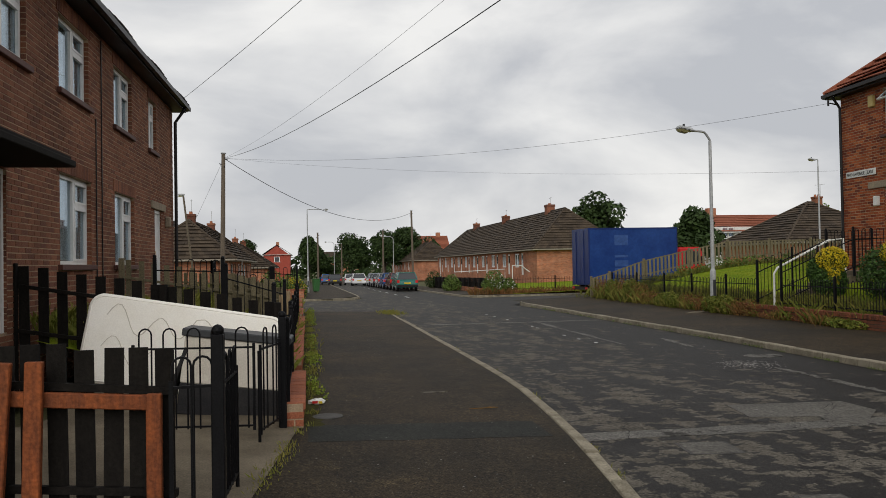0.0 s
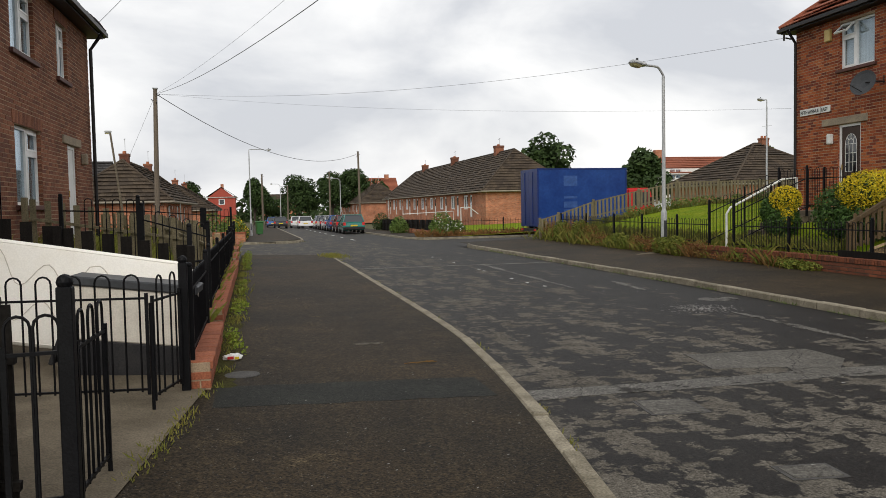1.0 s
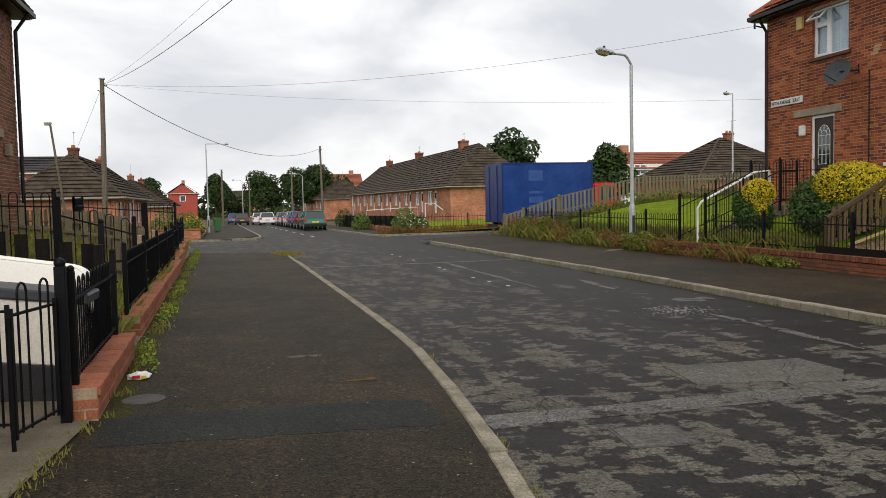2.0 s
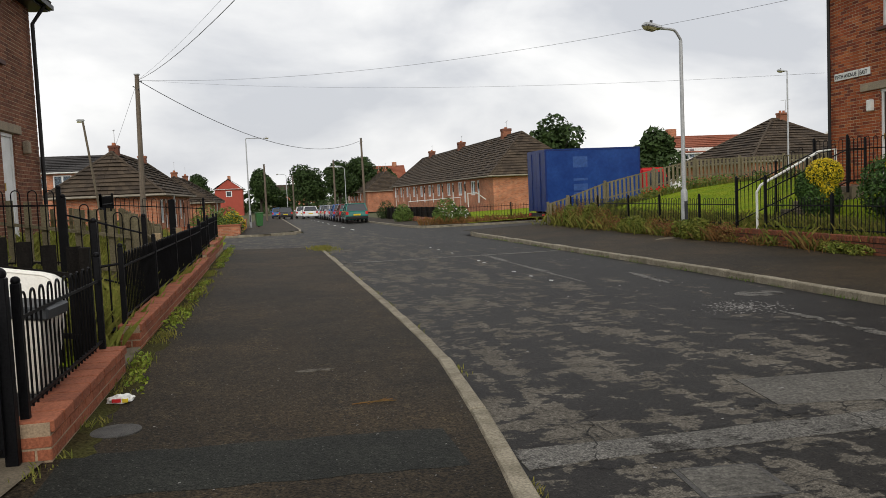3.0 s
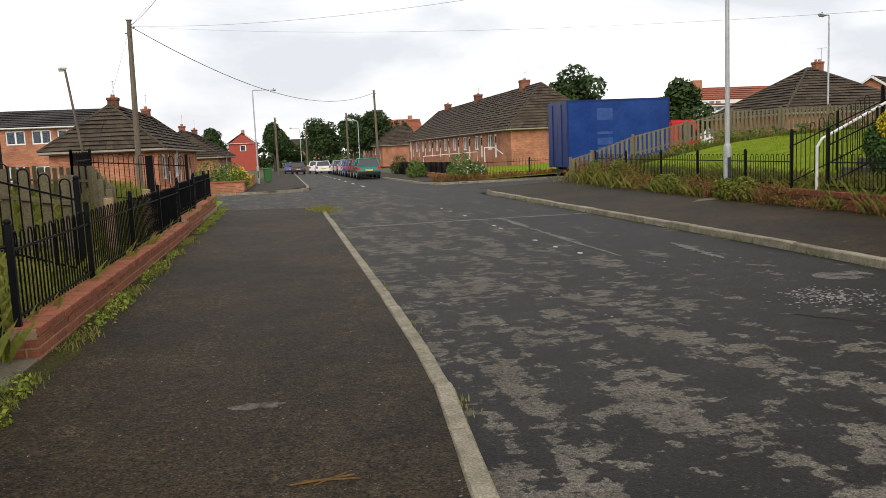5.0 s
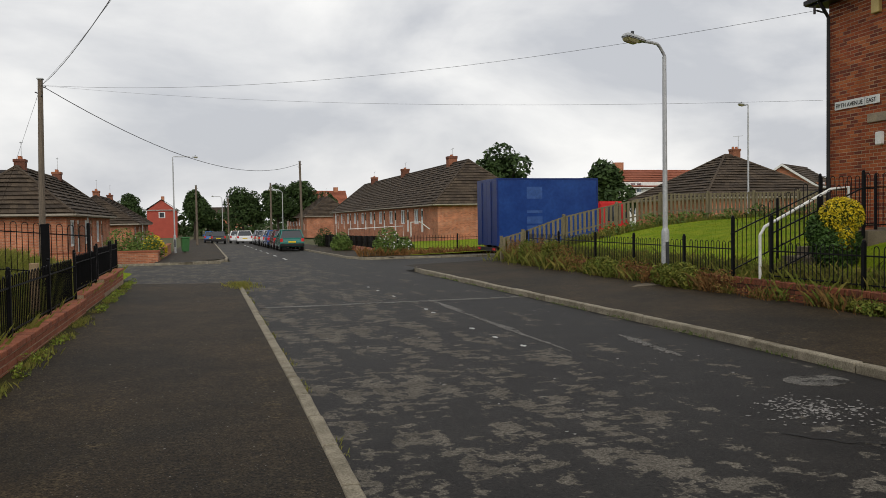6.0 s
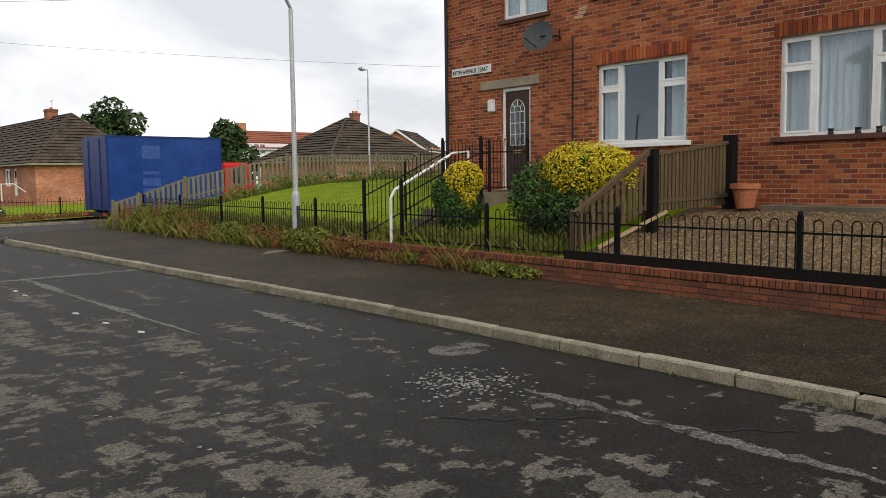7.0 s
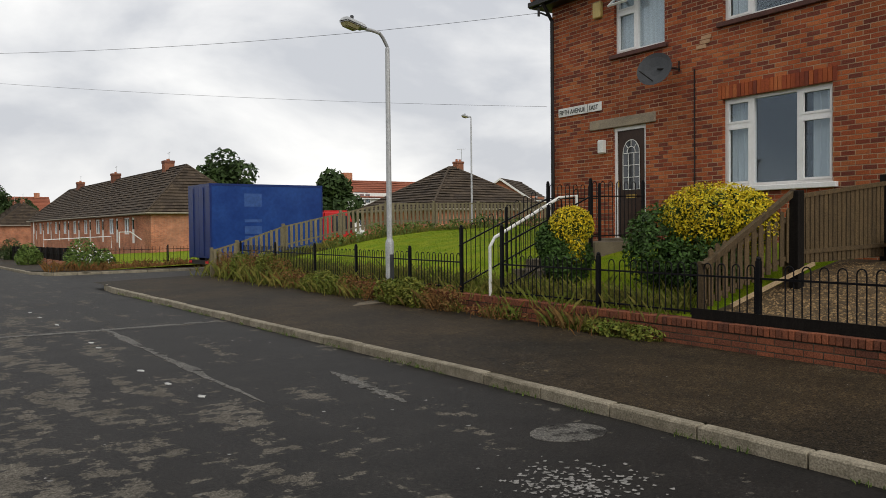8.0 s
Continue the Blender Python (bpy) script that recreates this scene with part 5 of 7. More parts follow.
for x, z0, z1, parent in ((3.9, 1.5, 4.4, house_r), (3.55, 4.4, 4.6, house_r), (10.35, 1.2, 5.6, house_l), (10.0, 1.2, 4.2, house_l)):
    part("cable", tubes(([(x, -0.02, z0), (x, -0.02, z1)], 0.012), sides=4), GUTTER, parent)
part("wall_lamp", boxes((1.5, 1.66, -0.12, 0, 3.08, 3.35), bevel=0.02), WHITE, house_r)
part("wall_lamp", boxes((15.95, 16.13, -0.12, 0, 2.68, 2.92), bevel=0.02), STONE, house_l)
part("alarm_box", boxes((1.35, 1.58, -0.09, 0, 5.82, 6.14), bevel=0.015), surf("faded_yellow_plastic", (0.55, 0.42, 0.16), (0.48, 0.37, 0.14), 4, 0.5, 0.0, 30, 0.08), house_r, "faded yellow alarm box")
part("patched_brick", boxes((4.02, 4.24, -0.022, -0.013, 4.80, 4.865), (3.94, 4.16, -0.022, -0.013, 4.724, 4.79), (4.05, 4.27, -0.022, -0.013, 4.876, 4.94)), surf("pale_patched_brick", (0.50, 0.32, 0.19), (0.42, 0.26, 0.15), 4, 0.9, 0.3, 60, 0.2), house_r, "paler patched bricks")


def dish(parent, x, z, r=0.33, out=0.42):
    d = part("satellite_dish", lathe(bmesh.new(), [(0.02, 0.10), (r * 0.5, 0.055), (r * 0.8, 0.025), (r, -0.01), (r * 0.98, 0.0), (r * 0.5, 0.075)], 20), GREY, parent, "grey satellite dish on a wall arm")
    d.matrix_basis = Matrix.Translation((x - 0.12, -out, z)) @ Matrix.Rotation(radians(68), 4, "X") @ Matrix.Rotation(radians(180), 4, "X") @ Matrix.Rotation(radians(-20), 4, "Y")
    part("dish_arm", tubes(([(x + 0.1, 0, z), (x + 0.1, -0.2, z), (x - 0.1, -out + 0.05, z)], 0.018), ([(x - 0.1, -out, z - 0.25), (x - 0.2, -out - 0.3, z - 0.05)], 0.012), sides=5), GUTTER, parent)


dish(house_r, 3.45, 4.45)
part("end_wall_dish", tubes(([(-0.3, 1.2, 3.9), (0, 1.2, 3.95)], 0.02), ([(-0.35, 1.2, 3.7), (-0.3, 1.2, 4.15)], 0.05), ([(-0.3, 0.6, 5.0), (0.0, 0.6, 5.05)], 0.04), sides=6), GREY, house_r)

sign = part("street_name_sign", boxes((0.22, 1.54, -0.035, -0.014, 3.96, 4.14), bevel=0.004), WHITE, house_r, "white street name plate with black letters")


def lettering(text, parent, x, z, size, material, y=-0.04, spread=1.0):
    c = bpy.data.curves.new("letters", "FONT")
    c.body, c.size, c.extrude = text, size, 0.002
    tmp = bpy.data.objects.new("letters", c)
    me = bpy.data.meshes.new_from_object(tmp)
    bpy.data.objects.remove(tmp)
    me.materials.append(material)
    o = new("lettering", me)
    o.parent = parent
    o.matrix_basis = Matrix.Translation((x, y, z)) @ Matrix.Rotation(radians(90), 4, "X") @ Matrix.Diagonal((spread, 1, 1, 1))
    return o


lettering("FIFTH AVENUE", sign, 0.26, 4.00, 0.135, BLACK, spread=0.92)
lettering("EAST", sign, 1.18, 4.00, 0.135, BLACK, spread=0.92)
part("sign_gap", boxes((1.130, 1.142, -0.0372, -0.0352, 3.965, 4.135)), GREY, sign)


# ---- poles, lamps and wires ----
def telegraph_pole(x, y, z0, z1, lean=(0, 0), steps=True):
    p = thing("telegraph_pole", "weathered wooden telegraph pole", "pole", (x, y, z0), group="telegraph poles")
    h = z1 - z0
    bm = bmesh.new()
    tube(bm, [(0, 0, -0.3), (lean[0] * 0.5, lean[1] * 0.5, h / 2), (lean[0], lean[1], h)], 0.13, 10, 0.09)
    shaft = part("shaft", bm, POLE, p)
    bm = bmesh.new()
    for k in range(4):
        a = k * math.pi / 2 + 0.4
        tube(bm, [(lean[0] + 0.1 * math.cos(a), lean[1] + 0.1 * math.sin(a), h - 0.3 - 0.12 * k), (lean[0] + 0.2 * math.cos(a), lean[1] + 0.2 * math.sin(a), h - 0.26 - 0.12 * k)], 0.022, 5)
    part("insulators", bm, GREY, shaft)
    part("steel_cap", boxes((lean[0] - 0.12, lean[0] + 0.12, lean[1] - 0.12, lean[1] + 0.12, h - 0.02, h + 0.04), bevel=0.02), STEEL, shaft)
    if steps:
        bm = bmesh.new()
        for k in range(8):
            z = h * 0.45 + k * 0.45
            s = 1 if k % 2 else -1
            tube(bm, [(s * 0.1, 0, z), (s * 0.26, 0, z)], 0.012, 4)
        part("climbing_pegs", bm, STEEL, p)
    return p


telegraph_pole(-4.75, 40.2, -0.1, 7.23, (0.13, 0), False)
telegraph_pole(9.66, 80, -0.5, 7.1, (-0.1, 0), False)
for x, y, top in ((6.9 * 1.2 - 0.1, 96, 5.9), (0.5, 92, 5.5), (4.5, 125, 5.2)):
    telegraph_pole(x, y, dip(y), top, (0, 0), False)


def street_lamp(x, y, z0, z1, arm, hs=1.0, tilt=(0, 0), r=0.055, straight=False):
    """A steel column with a thicker door section, an outreach arm and a head. arm: the vector from column to head."""
    l = thing("street_lamp", "grey steel street lamp column with outreach arm", "street lamp", (x, y, z0), group="street lamps")
    h = z1 - z0
    ax, ay = arm
    bm = bmesh.new()
    lathe(bm, [(0.085, -0.2), (0.085, 1.15), (0.08, 1.2), (r, 1.26), (r * 0.8, h * 0.95)], 12)
    if tilt != (0, 0):
        bmesh.ops.transform(bm, verts=bm.verts, matrix=Matrix.Shear("XY", 4, tilt))
    col = part("column", bm, STEEL, l)
    tx, ty = tilt[0] * h, tilt[1] * h
    part("access_door", boxes((-0.045, 0.045, -0.09, -0.082, 0.45, 0.95)), GREY, col)
    pts = [(tx, ty, h * 0.94), (tx, ty, h * 0.955)] + [(tx + ax * k, ty + ay * k, h * 0.955 + (h * 0.045) * math.sin(min(1, k * 3.2) * math.pi / 2)) for k in (0.08, 0.16, 0.25, 0.4, 0.6, 0.8)]
    if straight:
        pts = [(tx, ty, h * 0.94), (tx, ty, h), (tx + ax * 0.04, ty + ay * 0.04, h + 0.03), (tx + ax * 0.8, ty + ay * 0.8, h + 0.03)]
    bm = bmesh.new()
    tube(bm, pts, r * 0.62, 8)
    part("outreach_arm", bm, STEEL, l)
    ang = math.atan2(ay, ax)
    m = Matrix.Translation((tx + ax, ty + ay, h)) @ Matrix.Rotation(ang, 4, "Z") @ Matrix.Rotation(radians(-6), 4, "Y") @ Matrix.Scale(hs, 4)
    head = new("head_unit")
    head.parent = l
    bm = boxes((-0.26, 0.34, -0.13, 0.13, -0.01, 0.09))
    for v in bm.verts:
        if v.co.z > 0.05:
            v.co.y *= 0.6
            v.co.x = v.co.x * 0.8 + 0.03
    bmesh.ops.bevel(bm, geom=list(bm.edges), offset=0.025, segments=2, affect="EDGES")
    bmesh.ops.transform(bm, matrix=m, verts=bm.verts)
    hood = part("lamp_hood", bm, STEEL, l)
    bm = boxes((-0.05, 0.32, -0.11, 0.11, -0.10, -0.012))
    for v in bm.verts:
        if v.co.z < -0.05:
            v.co.y *= 0.6
            v.co.x = v.co.x * 0.75 + 0.03
    bmesh.ops.bevel(bm, geom=list(bm.edges), offset=0.02, segments=2, affect="EDGES")
    bmesh.ops.transform(bm, matrix=m, verts=bm.verts)
    part("lens_bowl", bm, LAMPGLASS, hood, "yellowed plastic lens bowl")
    bm = bmesh.new()
    lathe(bm, [(0.035, 0), (0.035, 0.07)], 8)
    bmesh.ops.transform(bm, matrix=m @ Matrix.Translation((0.1, 0, 0.09)), verts=bm.verts)
    part("photocell", bm, GREY, hood)
    bpy.data.objects.remove(head)
    return l


street_lamp(10.98, 21.92, 0.15, 5.42, (-0.88, -0.3))
street_lamp(27.85, 41.6, -0.15, 7.22, (-0.4, -0.1), 0.85, r=0.05, straight=True)
street_lamp(-0.65, 62, -0.3, 6.0, (1.35, 0), 0.7, r=0.05, straight=True)
old_lamp = thing("old_lamp_post", "leaning brown timber post with a small grey lamp box", "street lamp", (-4.98, 32.6, 0.6))
bm = bmesh.new()
tube(bm, [(0.03, 0, -0.4), (0, 0, 0), (-0.22, 0, 2.0), (-0.44, 0, 3.95)], 0.048, 8, 0.036)
part("shaft", bm, POLE, old_lamp)
bm = boxes((-0.64, -0.38, -0.06, 0.06, 3.93, 4.01))
bmesh.ops.bevel(bm, geom=list(bm.edges), offset=0.025, segments=2, affect="EDGES")
box_ = part("lamp_box", bm, STEEL, old_lamp)
part("lens", boxes((-0.62, -0.48, -0.045, 0.045, 3.89, 3.93)), LAMPGLASS, box_)
street_lamp(9.6, 98, -0.6, 5.2, (-1.2, 0), r=0.05)
street_lamp(4.2, 150, -1.1, 6.2, (-1.4, 0), r=0.07)


def wire(a, b, sag, r=0.009, name="overhead_wire"):
    a, b = Vector(a), Vector(b)
    pts = [a.lerp(b, k / 24) - Vector((0, 0, 4 * sag * (k / 24) * (1 - k / 24))) for k in range(25)]
    bm = bmesh.new()
    tube(bm, pts, r, 5)
    return tagged(part(name, bm, GUTTER), "black overhead telephone wire sagging between poles", "wire", "overhead wires")


PT = (-4.6, 40.2, 7.0)
wire(PT, (6.3, -6, 6.25), 1.0, 0.009)
wire(PT, (8.2, -6, 9.0), 1.0, 0.004)
wire((-3.9, 21.2, 5.9), (5.2, -6, 5.5), 0.2, 0.005)
wire(PT, (14.45, 21.3, 6.2), 0.65, 0.0045)
wire(PT, (14.72, 21.4, 4.23), 0.35, 0.003)
wire(PT, (9.56, 80, 6.9), 1.7, 0.016)
wire(PT, (-8.2, 49.2, 2.3), 0.05, 0.006)
bracket = tagged(part("wire_bracket", tubes(([(14.45, 21.3, 6.2), (14.75, 21.3, 6.15)], 0.02), ([(14.4, 21.3, 6.12), (14.4, 21.3, 6.28)], 0.03), sides=6), GUTTER), "black wire bracket under the house eaves", "bracket")
end_post = telegraph_pole(8.3, -6.1, 0.0, 9.1, (0, 0), False)


# ---- vehicles ----
def wheel(parent, x, y, r, w, rim=STEEL):
    t = part("wheel", lathe(bmesh.new(), [(r * 0.6, -w / 2), (r * 0.92, -w / 2), (r, -w / 2 + 0.03), (r, w / 2 - 0.03), (r * 0.92, w / 2), (r * 0.6, w / 2)], 20), RUBBER, parent)
    t.matrix_basis = Matrix.Translation((x, y, r)) @ Matrix.Rotation(radians(90), 4, "X")
    part("hub", lathe(bmesh.new(), [(r * 0.62, -w / 2 - 0.004), (r * 0.3, -w / 2 + 0.03), (r * 0.3, w / 2 - 0.03), (r * 0.62, w / 2 + 0.004)], 14), rim, t)


lorry = thing("box_lorry", "blue curtain-sided box lorry with red cab parked on the side street", "lorry", (12.92, 38.0, -0.06), radians(0.5))
bm = boxes((0, 4.65, 0.0, 2.4, 0.60, 3.40), bevel=0.02)
lb = part("box_body", bm, TRUCK, lorry)
# dark blue for posts and rails; on the rear doors it paints shade
DBLUE = surf("dark_blue_metal", (0.012, 0.03, 0.14), (0.01, 0.025, 0.11), 2, 0.4, 0, 20, 0.1)
for r4 in ((-0.012, 0.07, -0.012, 0.07), (-0.012, 0.07, 2.33, 2.412), (4.60, 4.662, -0.012, 0.05)):
    part("corner_post", boxes((*r4, 0.58, 3.40)), DBLUE, lb)
part("roof_rail", boxes((-0.012, 4.662, -0.014, 0.05, 3.33, 3.414), (-0.014, 0.05, 0.07, 2.33, 3.33, 3.414)), bpy.data.materials["dark_blue_metal"], lb)
faded = surf("faded_blue_print", (0.026, 0.068, 0.215), (0.045, 0.10, 0.275), 2.5, 0.45, 0.1, 8, 0.15)
for z0, z1 in ((2.55, 3.05), (1.95, 2.06), (1.5, 1.8), (1.25, 1.42)):
    part("faded_panel", boxes((1.35, 2.05, -0.0045, -0.0015, z0, z1)), faded, lb, "faded pale patch on blue curtain")
# the rear is turned from the light; this darker blue paints that shade
for y0, y1 in ((0.08, 1.19), (1.21, 2.32)):
    rd = part("rear_door", boxes((-0.011, 0.0, y0, y1, 0.64, 3.32)), bpy.data.materials["dark_blue_metal"], lb, "blue rear door, its shade put into the darker colour")
    part("locking_bar", tubes(([(-0.03, (y0 + y1) / 2, 0.68), (-0.03, (y0 + y1) / 2, 3.28)], 0.016), sides=5), DBLUE, rd)
part("chassis", boxes((0.1, 6.0, 0.75, 0.9, 0.42, 0.60), (0.1, 6.0, 1.5, 1.65, 0.42, 0.60), (-0.05, 0.05, 0.1, 2.3, 0.36, 0.52)), GUTTER, lorry)
part("tail_light", boxes((-0.07, -0.05, 0.12, 0.42, 0.40, 0.50)), REDP, lorry)
part("tail_light", boxes((-0.07, -0.05, 1.98, 2.28, 0.40, 0.50)), REDP, lorry)
part("side_guard", boxes((1.9, 3.9, 0.02, 0.05, 0.42, 0.50), (1.9, 3.9, 0.02, 0.05, 0.28, 0.34)), STEEL, lorry)
for x in (1.1, 5.35):
    for y in (0.22, 2.18):
        wheel(lorry, x, y, 0.42, 0.26)
bm = boxes((4.75, 6.55, 0.12, 2.28, 0.55, 2.42))
for v in bm.verts:
    if v.co.z > 1.5:
        v.co.x = v.co.x - (0.55 if v.co.x > 5.5 else 0)
bmesh.ops.bevel(bm, geom=list(bm.edges), offset=0.09, segments=3, affect="EDGES")
cab = part("cab", bm, REDP, lorry, "red lorry cab")
part("side_window", boxes((5.15, 5.85, 0.106, 0.118, 1.55, 2.2)), GLASS, cab)
part("mirror", boxes((5.95, 6.05, -0.12, 0.1, 1.6, 1.95), bevel=0.02), GUTTER, cab)


def car(x, y, z, paint, label, L=4.2, W=1.72, H=1.45, estate=True, rz=math.pi / 2, face=1):
    """A parked car: nose along local +x, wheels on z = 0."""
    c = thing("car", label, "car", (x, y, z), rz, group="parked cars")
    prof = [(-L / 2, 0.30), (-L / 2 - 0.03, 0.55), (-L / 2, 0.90), (-L / 2 + (0.10 if estate else 0.62), 0.95)]
    prof += [(L / 2 - 1.25, 0.95), (L / 2 - 0.15, 0.78), (L / 2, 0.58), (L / 2, 0.30)]
    bm = bmesh.new()
    lo = [bm.verts.new((px, -W / 2 + 0.02, pz)) for px, pz in prof]
    hi = [bm.verts.new((px, W / 2 - 0.02, pz)) for px, pz in prof]
    n = len(prof)
    bm.faces.new(lo)
    bm.faces.new(list(reversed(hi)))
    for i in range(n):
        bm.faces.new((lo[i], hi[i], hi[(i + 1) % n], lo[(i + 1) % n]))
    bmesh.ops.recalc_face_normals(bm, faces=bm.faces)
    bmesh.ops.bevel(bm, geom=list(bm.edges), offset=0.05, segments=2, affect="EDGES")
    body = part("body", bm, paint, c)
    rb, rf = (-L / 2 + 0.12 if estate else -L / 2 + 0.65), L / 2 - 1.35
    top = [(rb, 0.94), (rb + (0.32 if estate else 0.55), H), (rf - 0.75, H), (rf, 0.94)]

    def cabin(inset, zlo, zhi, mat_, name_, parent):
        bm = bmesh.new()
        wl, wh = W / 2 - 0.06 - inset, W / 2 - 0.22 - inset
        vs = []
        for px, pz in top:
            k = (pz - 0.94) / (H - 0.94)
            zz = min(max(pz, zlo), zhi)
            w = wl + (wh - wl) * k
            vs.append((bm.verts.new((px, -w, zz)), bm.verts.new((px, w, zz))))
        bm.faces.new([a for a, _ in vs])
        bm.faces.new([b for _, b in reversed(vs)])
        for i in range(4):
            (a, b), (d, e) = vs[i], vs[(i + 1) % 4]
            bm.faces.new((a, b, e, d))
        bmesh.ops.recalc_face_normals(bm, faces=bm.faces)
        return part(name_, bm, mat_, parent)

    cabin(0.0, 0.93, H, GLASS, "glasshouse", body)
    bm = boxes((top[1][0] - 0.06, top[2][0] + 0.05, -W / 2 + 0.23, W / 2 - 0.23, H - 0.035, H + 0.02), bevel=0.02)
    for s in (-1, 1):
        for (px, pz), (qx, qz) in ((top[0], top[1]), (top[3], top[2])):
            tube(bm, [(px, s * (W / 2 - 0.06), pz), (qx, s * (W / 2 - 0.23), qz)], 0.04, 4)
        tube(bm, [((rb + rf) / 2 - 0.1, s * (W / 2 - 0.055), 0.94), ((rb + rf) / 2 - 0.15, s * (W / 2 - 0.215), H)], 0.035, 4)
    part("cabin_frame", bm, paint, body)
    part("rear_bumper", boxes((-L / 2 - 0.07, -L / 2 + 0.02, -W / 2 + 0.04, W / 2 - 0.04, 0.34, 0.54), bevel=0.03), GUTTER if paint is not CARW else paint, body)
    part("front_bumper", boxes((L / 2 - 0.04, L / 2 + 0.05, -W / 2 + 0.04, W / 2 - 0.04, 0.30, 0.50), bevel=0.03), GUTTER if paint is not CARW else paint, body)
    for s in (-1, 1):
        part("tail_light", boxes((-L / 2 - 0.035, -L / 2 + 0.05, s * (W / 2 - 0.13) - 0.1, s * (W / 2 - 0.13) + 0.1, 0.66, 0.90), bevel=0.02), REDP, body)
        part("headlight", boxes((L / 2 - 0.06, L / 2 + 0.02, s * (W / 2 - 0.25) - 0.16, s * (W / 2 - 0.25) + 0.16, 0.56, 0.70), bevel=0.02), WHITE, body)
        part("door_mirror", boxes((rf - 0.35, rf - 0.25, s * (W / 2 + 0.08) - 0.09, s * (W / 2 + 0.08) + 0.09, 0.93, 1.06), bevel=0.02), paint, body)
        for wx in (-L / 2 + 0.75, L / 2 - 0.8):
            wheel(c, wx, s * (W / 2 - 0.12), 0.31, 0.2)
    part("number_plate", boxes((-L / 2 - 0.078, -L / 2 - 0.071, -0.26, 0.26, 0.60, 0.71)), YPLATE, body)
    part("number_plate", boxes((L / 2 + 0.051, L / 2 + 0.058, -0.26, 0.26, 0.36, 0.47)), WHITE, body)
    return c


def paintcol(name, c):
    m = surf(name, c, tuple(v * 0.9 for v in c), 2, 0.25, 0.0, 20, 0.04, spec=0.5)
    m.node_tree.nodes["Principled BSDF"].inputs["Coat Weight"].default_value = 0.6
    return m


CARW = paintcol("white_car_paint", (0.72, 0.73, 0.74))
YPLATE = surf("yellow_plate", (0.65, 0.48, 0.03), (0.6, 0.44, 0.03), 3, 0.5, 0, 20, 0.05)
for x, y, c, lab, est in (
    (7.05, 65.5, (0.012, 0.16, 0.13), "dark green estate car parked at the kerb", True),
    (7.05, 71.0, (0.14, 0.03, 0.035), "dark red hatchback parked at the kerb", True),
    (7.0, 76.5, (0.03, 0.10, 0.32), "mid blue hatchback parked at the kerb", True),
    (7.0, 82.0, (0.36, 0.37, 0.39), "silver estate car parked at the kerb", True),
    (6.95, 87.5, (0.03, 0.035, 0.05), "dark saloon parked at the kerb", False),
    (6.9, 93.0, (0.25, 0.28, 0.32), "grey hatchback parked at the kerb", True),
    (5.5, 101.0, (0.72, 0.73, 0.74), "white car parked far along the road", True),
    (5.0, 110.0, (0.72, 0.73, 0.74), "white hatchback parked far along the road", True),
    (2.75, 106.0, (0.015, 0.018, 0.022), "black hatchback stopped by the far kerb", True),
    (2.0, 113.0, (0.03, 0.12, 0.35), "blue van-like car beside the pavement", True),
):
    car(x, y, dip(y), CARW if c[0] > 0.7 else paintcol("car_paint", c), lab, estate=est, H=1.48 if est else 1.42)

# ---- far houses ----
bungalow("bungalow_terrace", "further orange brick bungalows with brown roofs", (17.5, 176, 0.2), radians(-90), 34, 8.0, 2.35, 3.4, BRICK_O, ROOF_B, (8, 20, 29))
bungalow("bungalow", "second orange brick bungalow behind the first", (-4.4, 78, -0.6), radians(90), 18, 6.4, 2.35, 2.4, BRICK_O, ROOF_B, (3.5, 14))
bungalow("bungalow", "brick bungalow with a dark brown hipped roof behind the fence", (32.2, 51.5, 0.75), radians(0), 9.4, 9, 2.1, 3.05, BRICK_O, ROOF_B, (5.3,), windows=False)


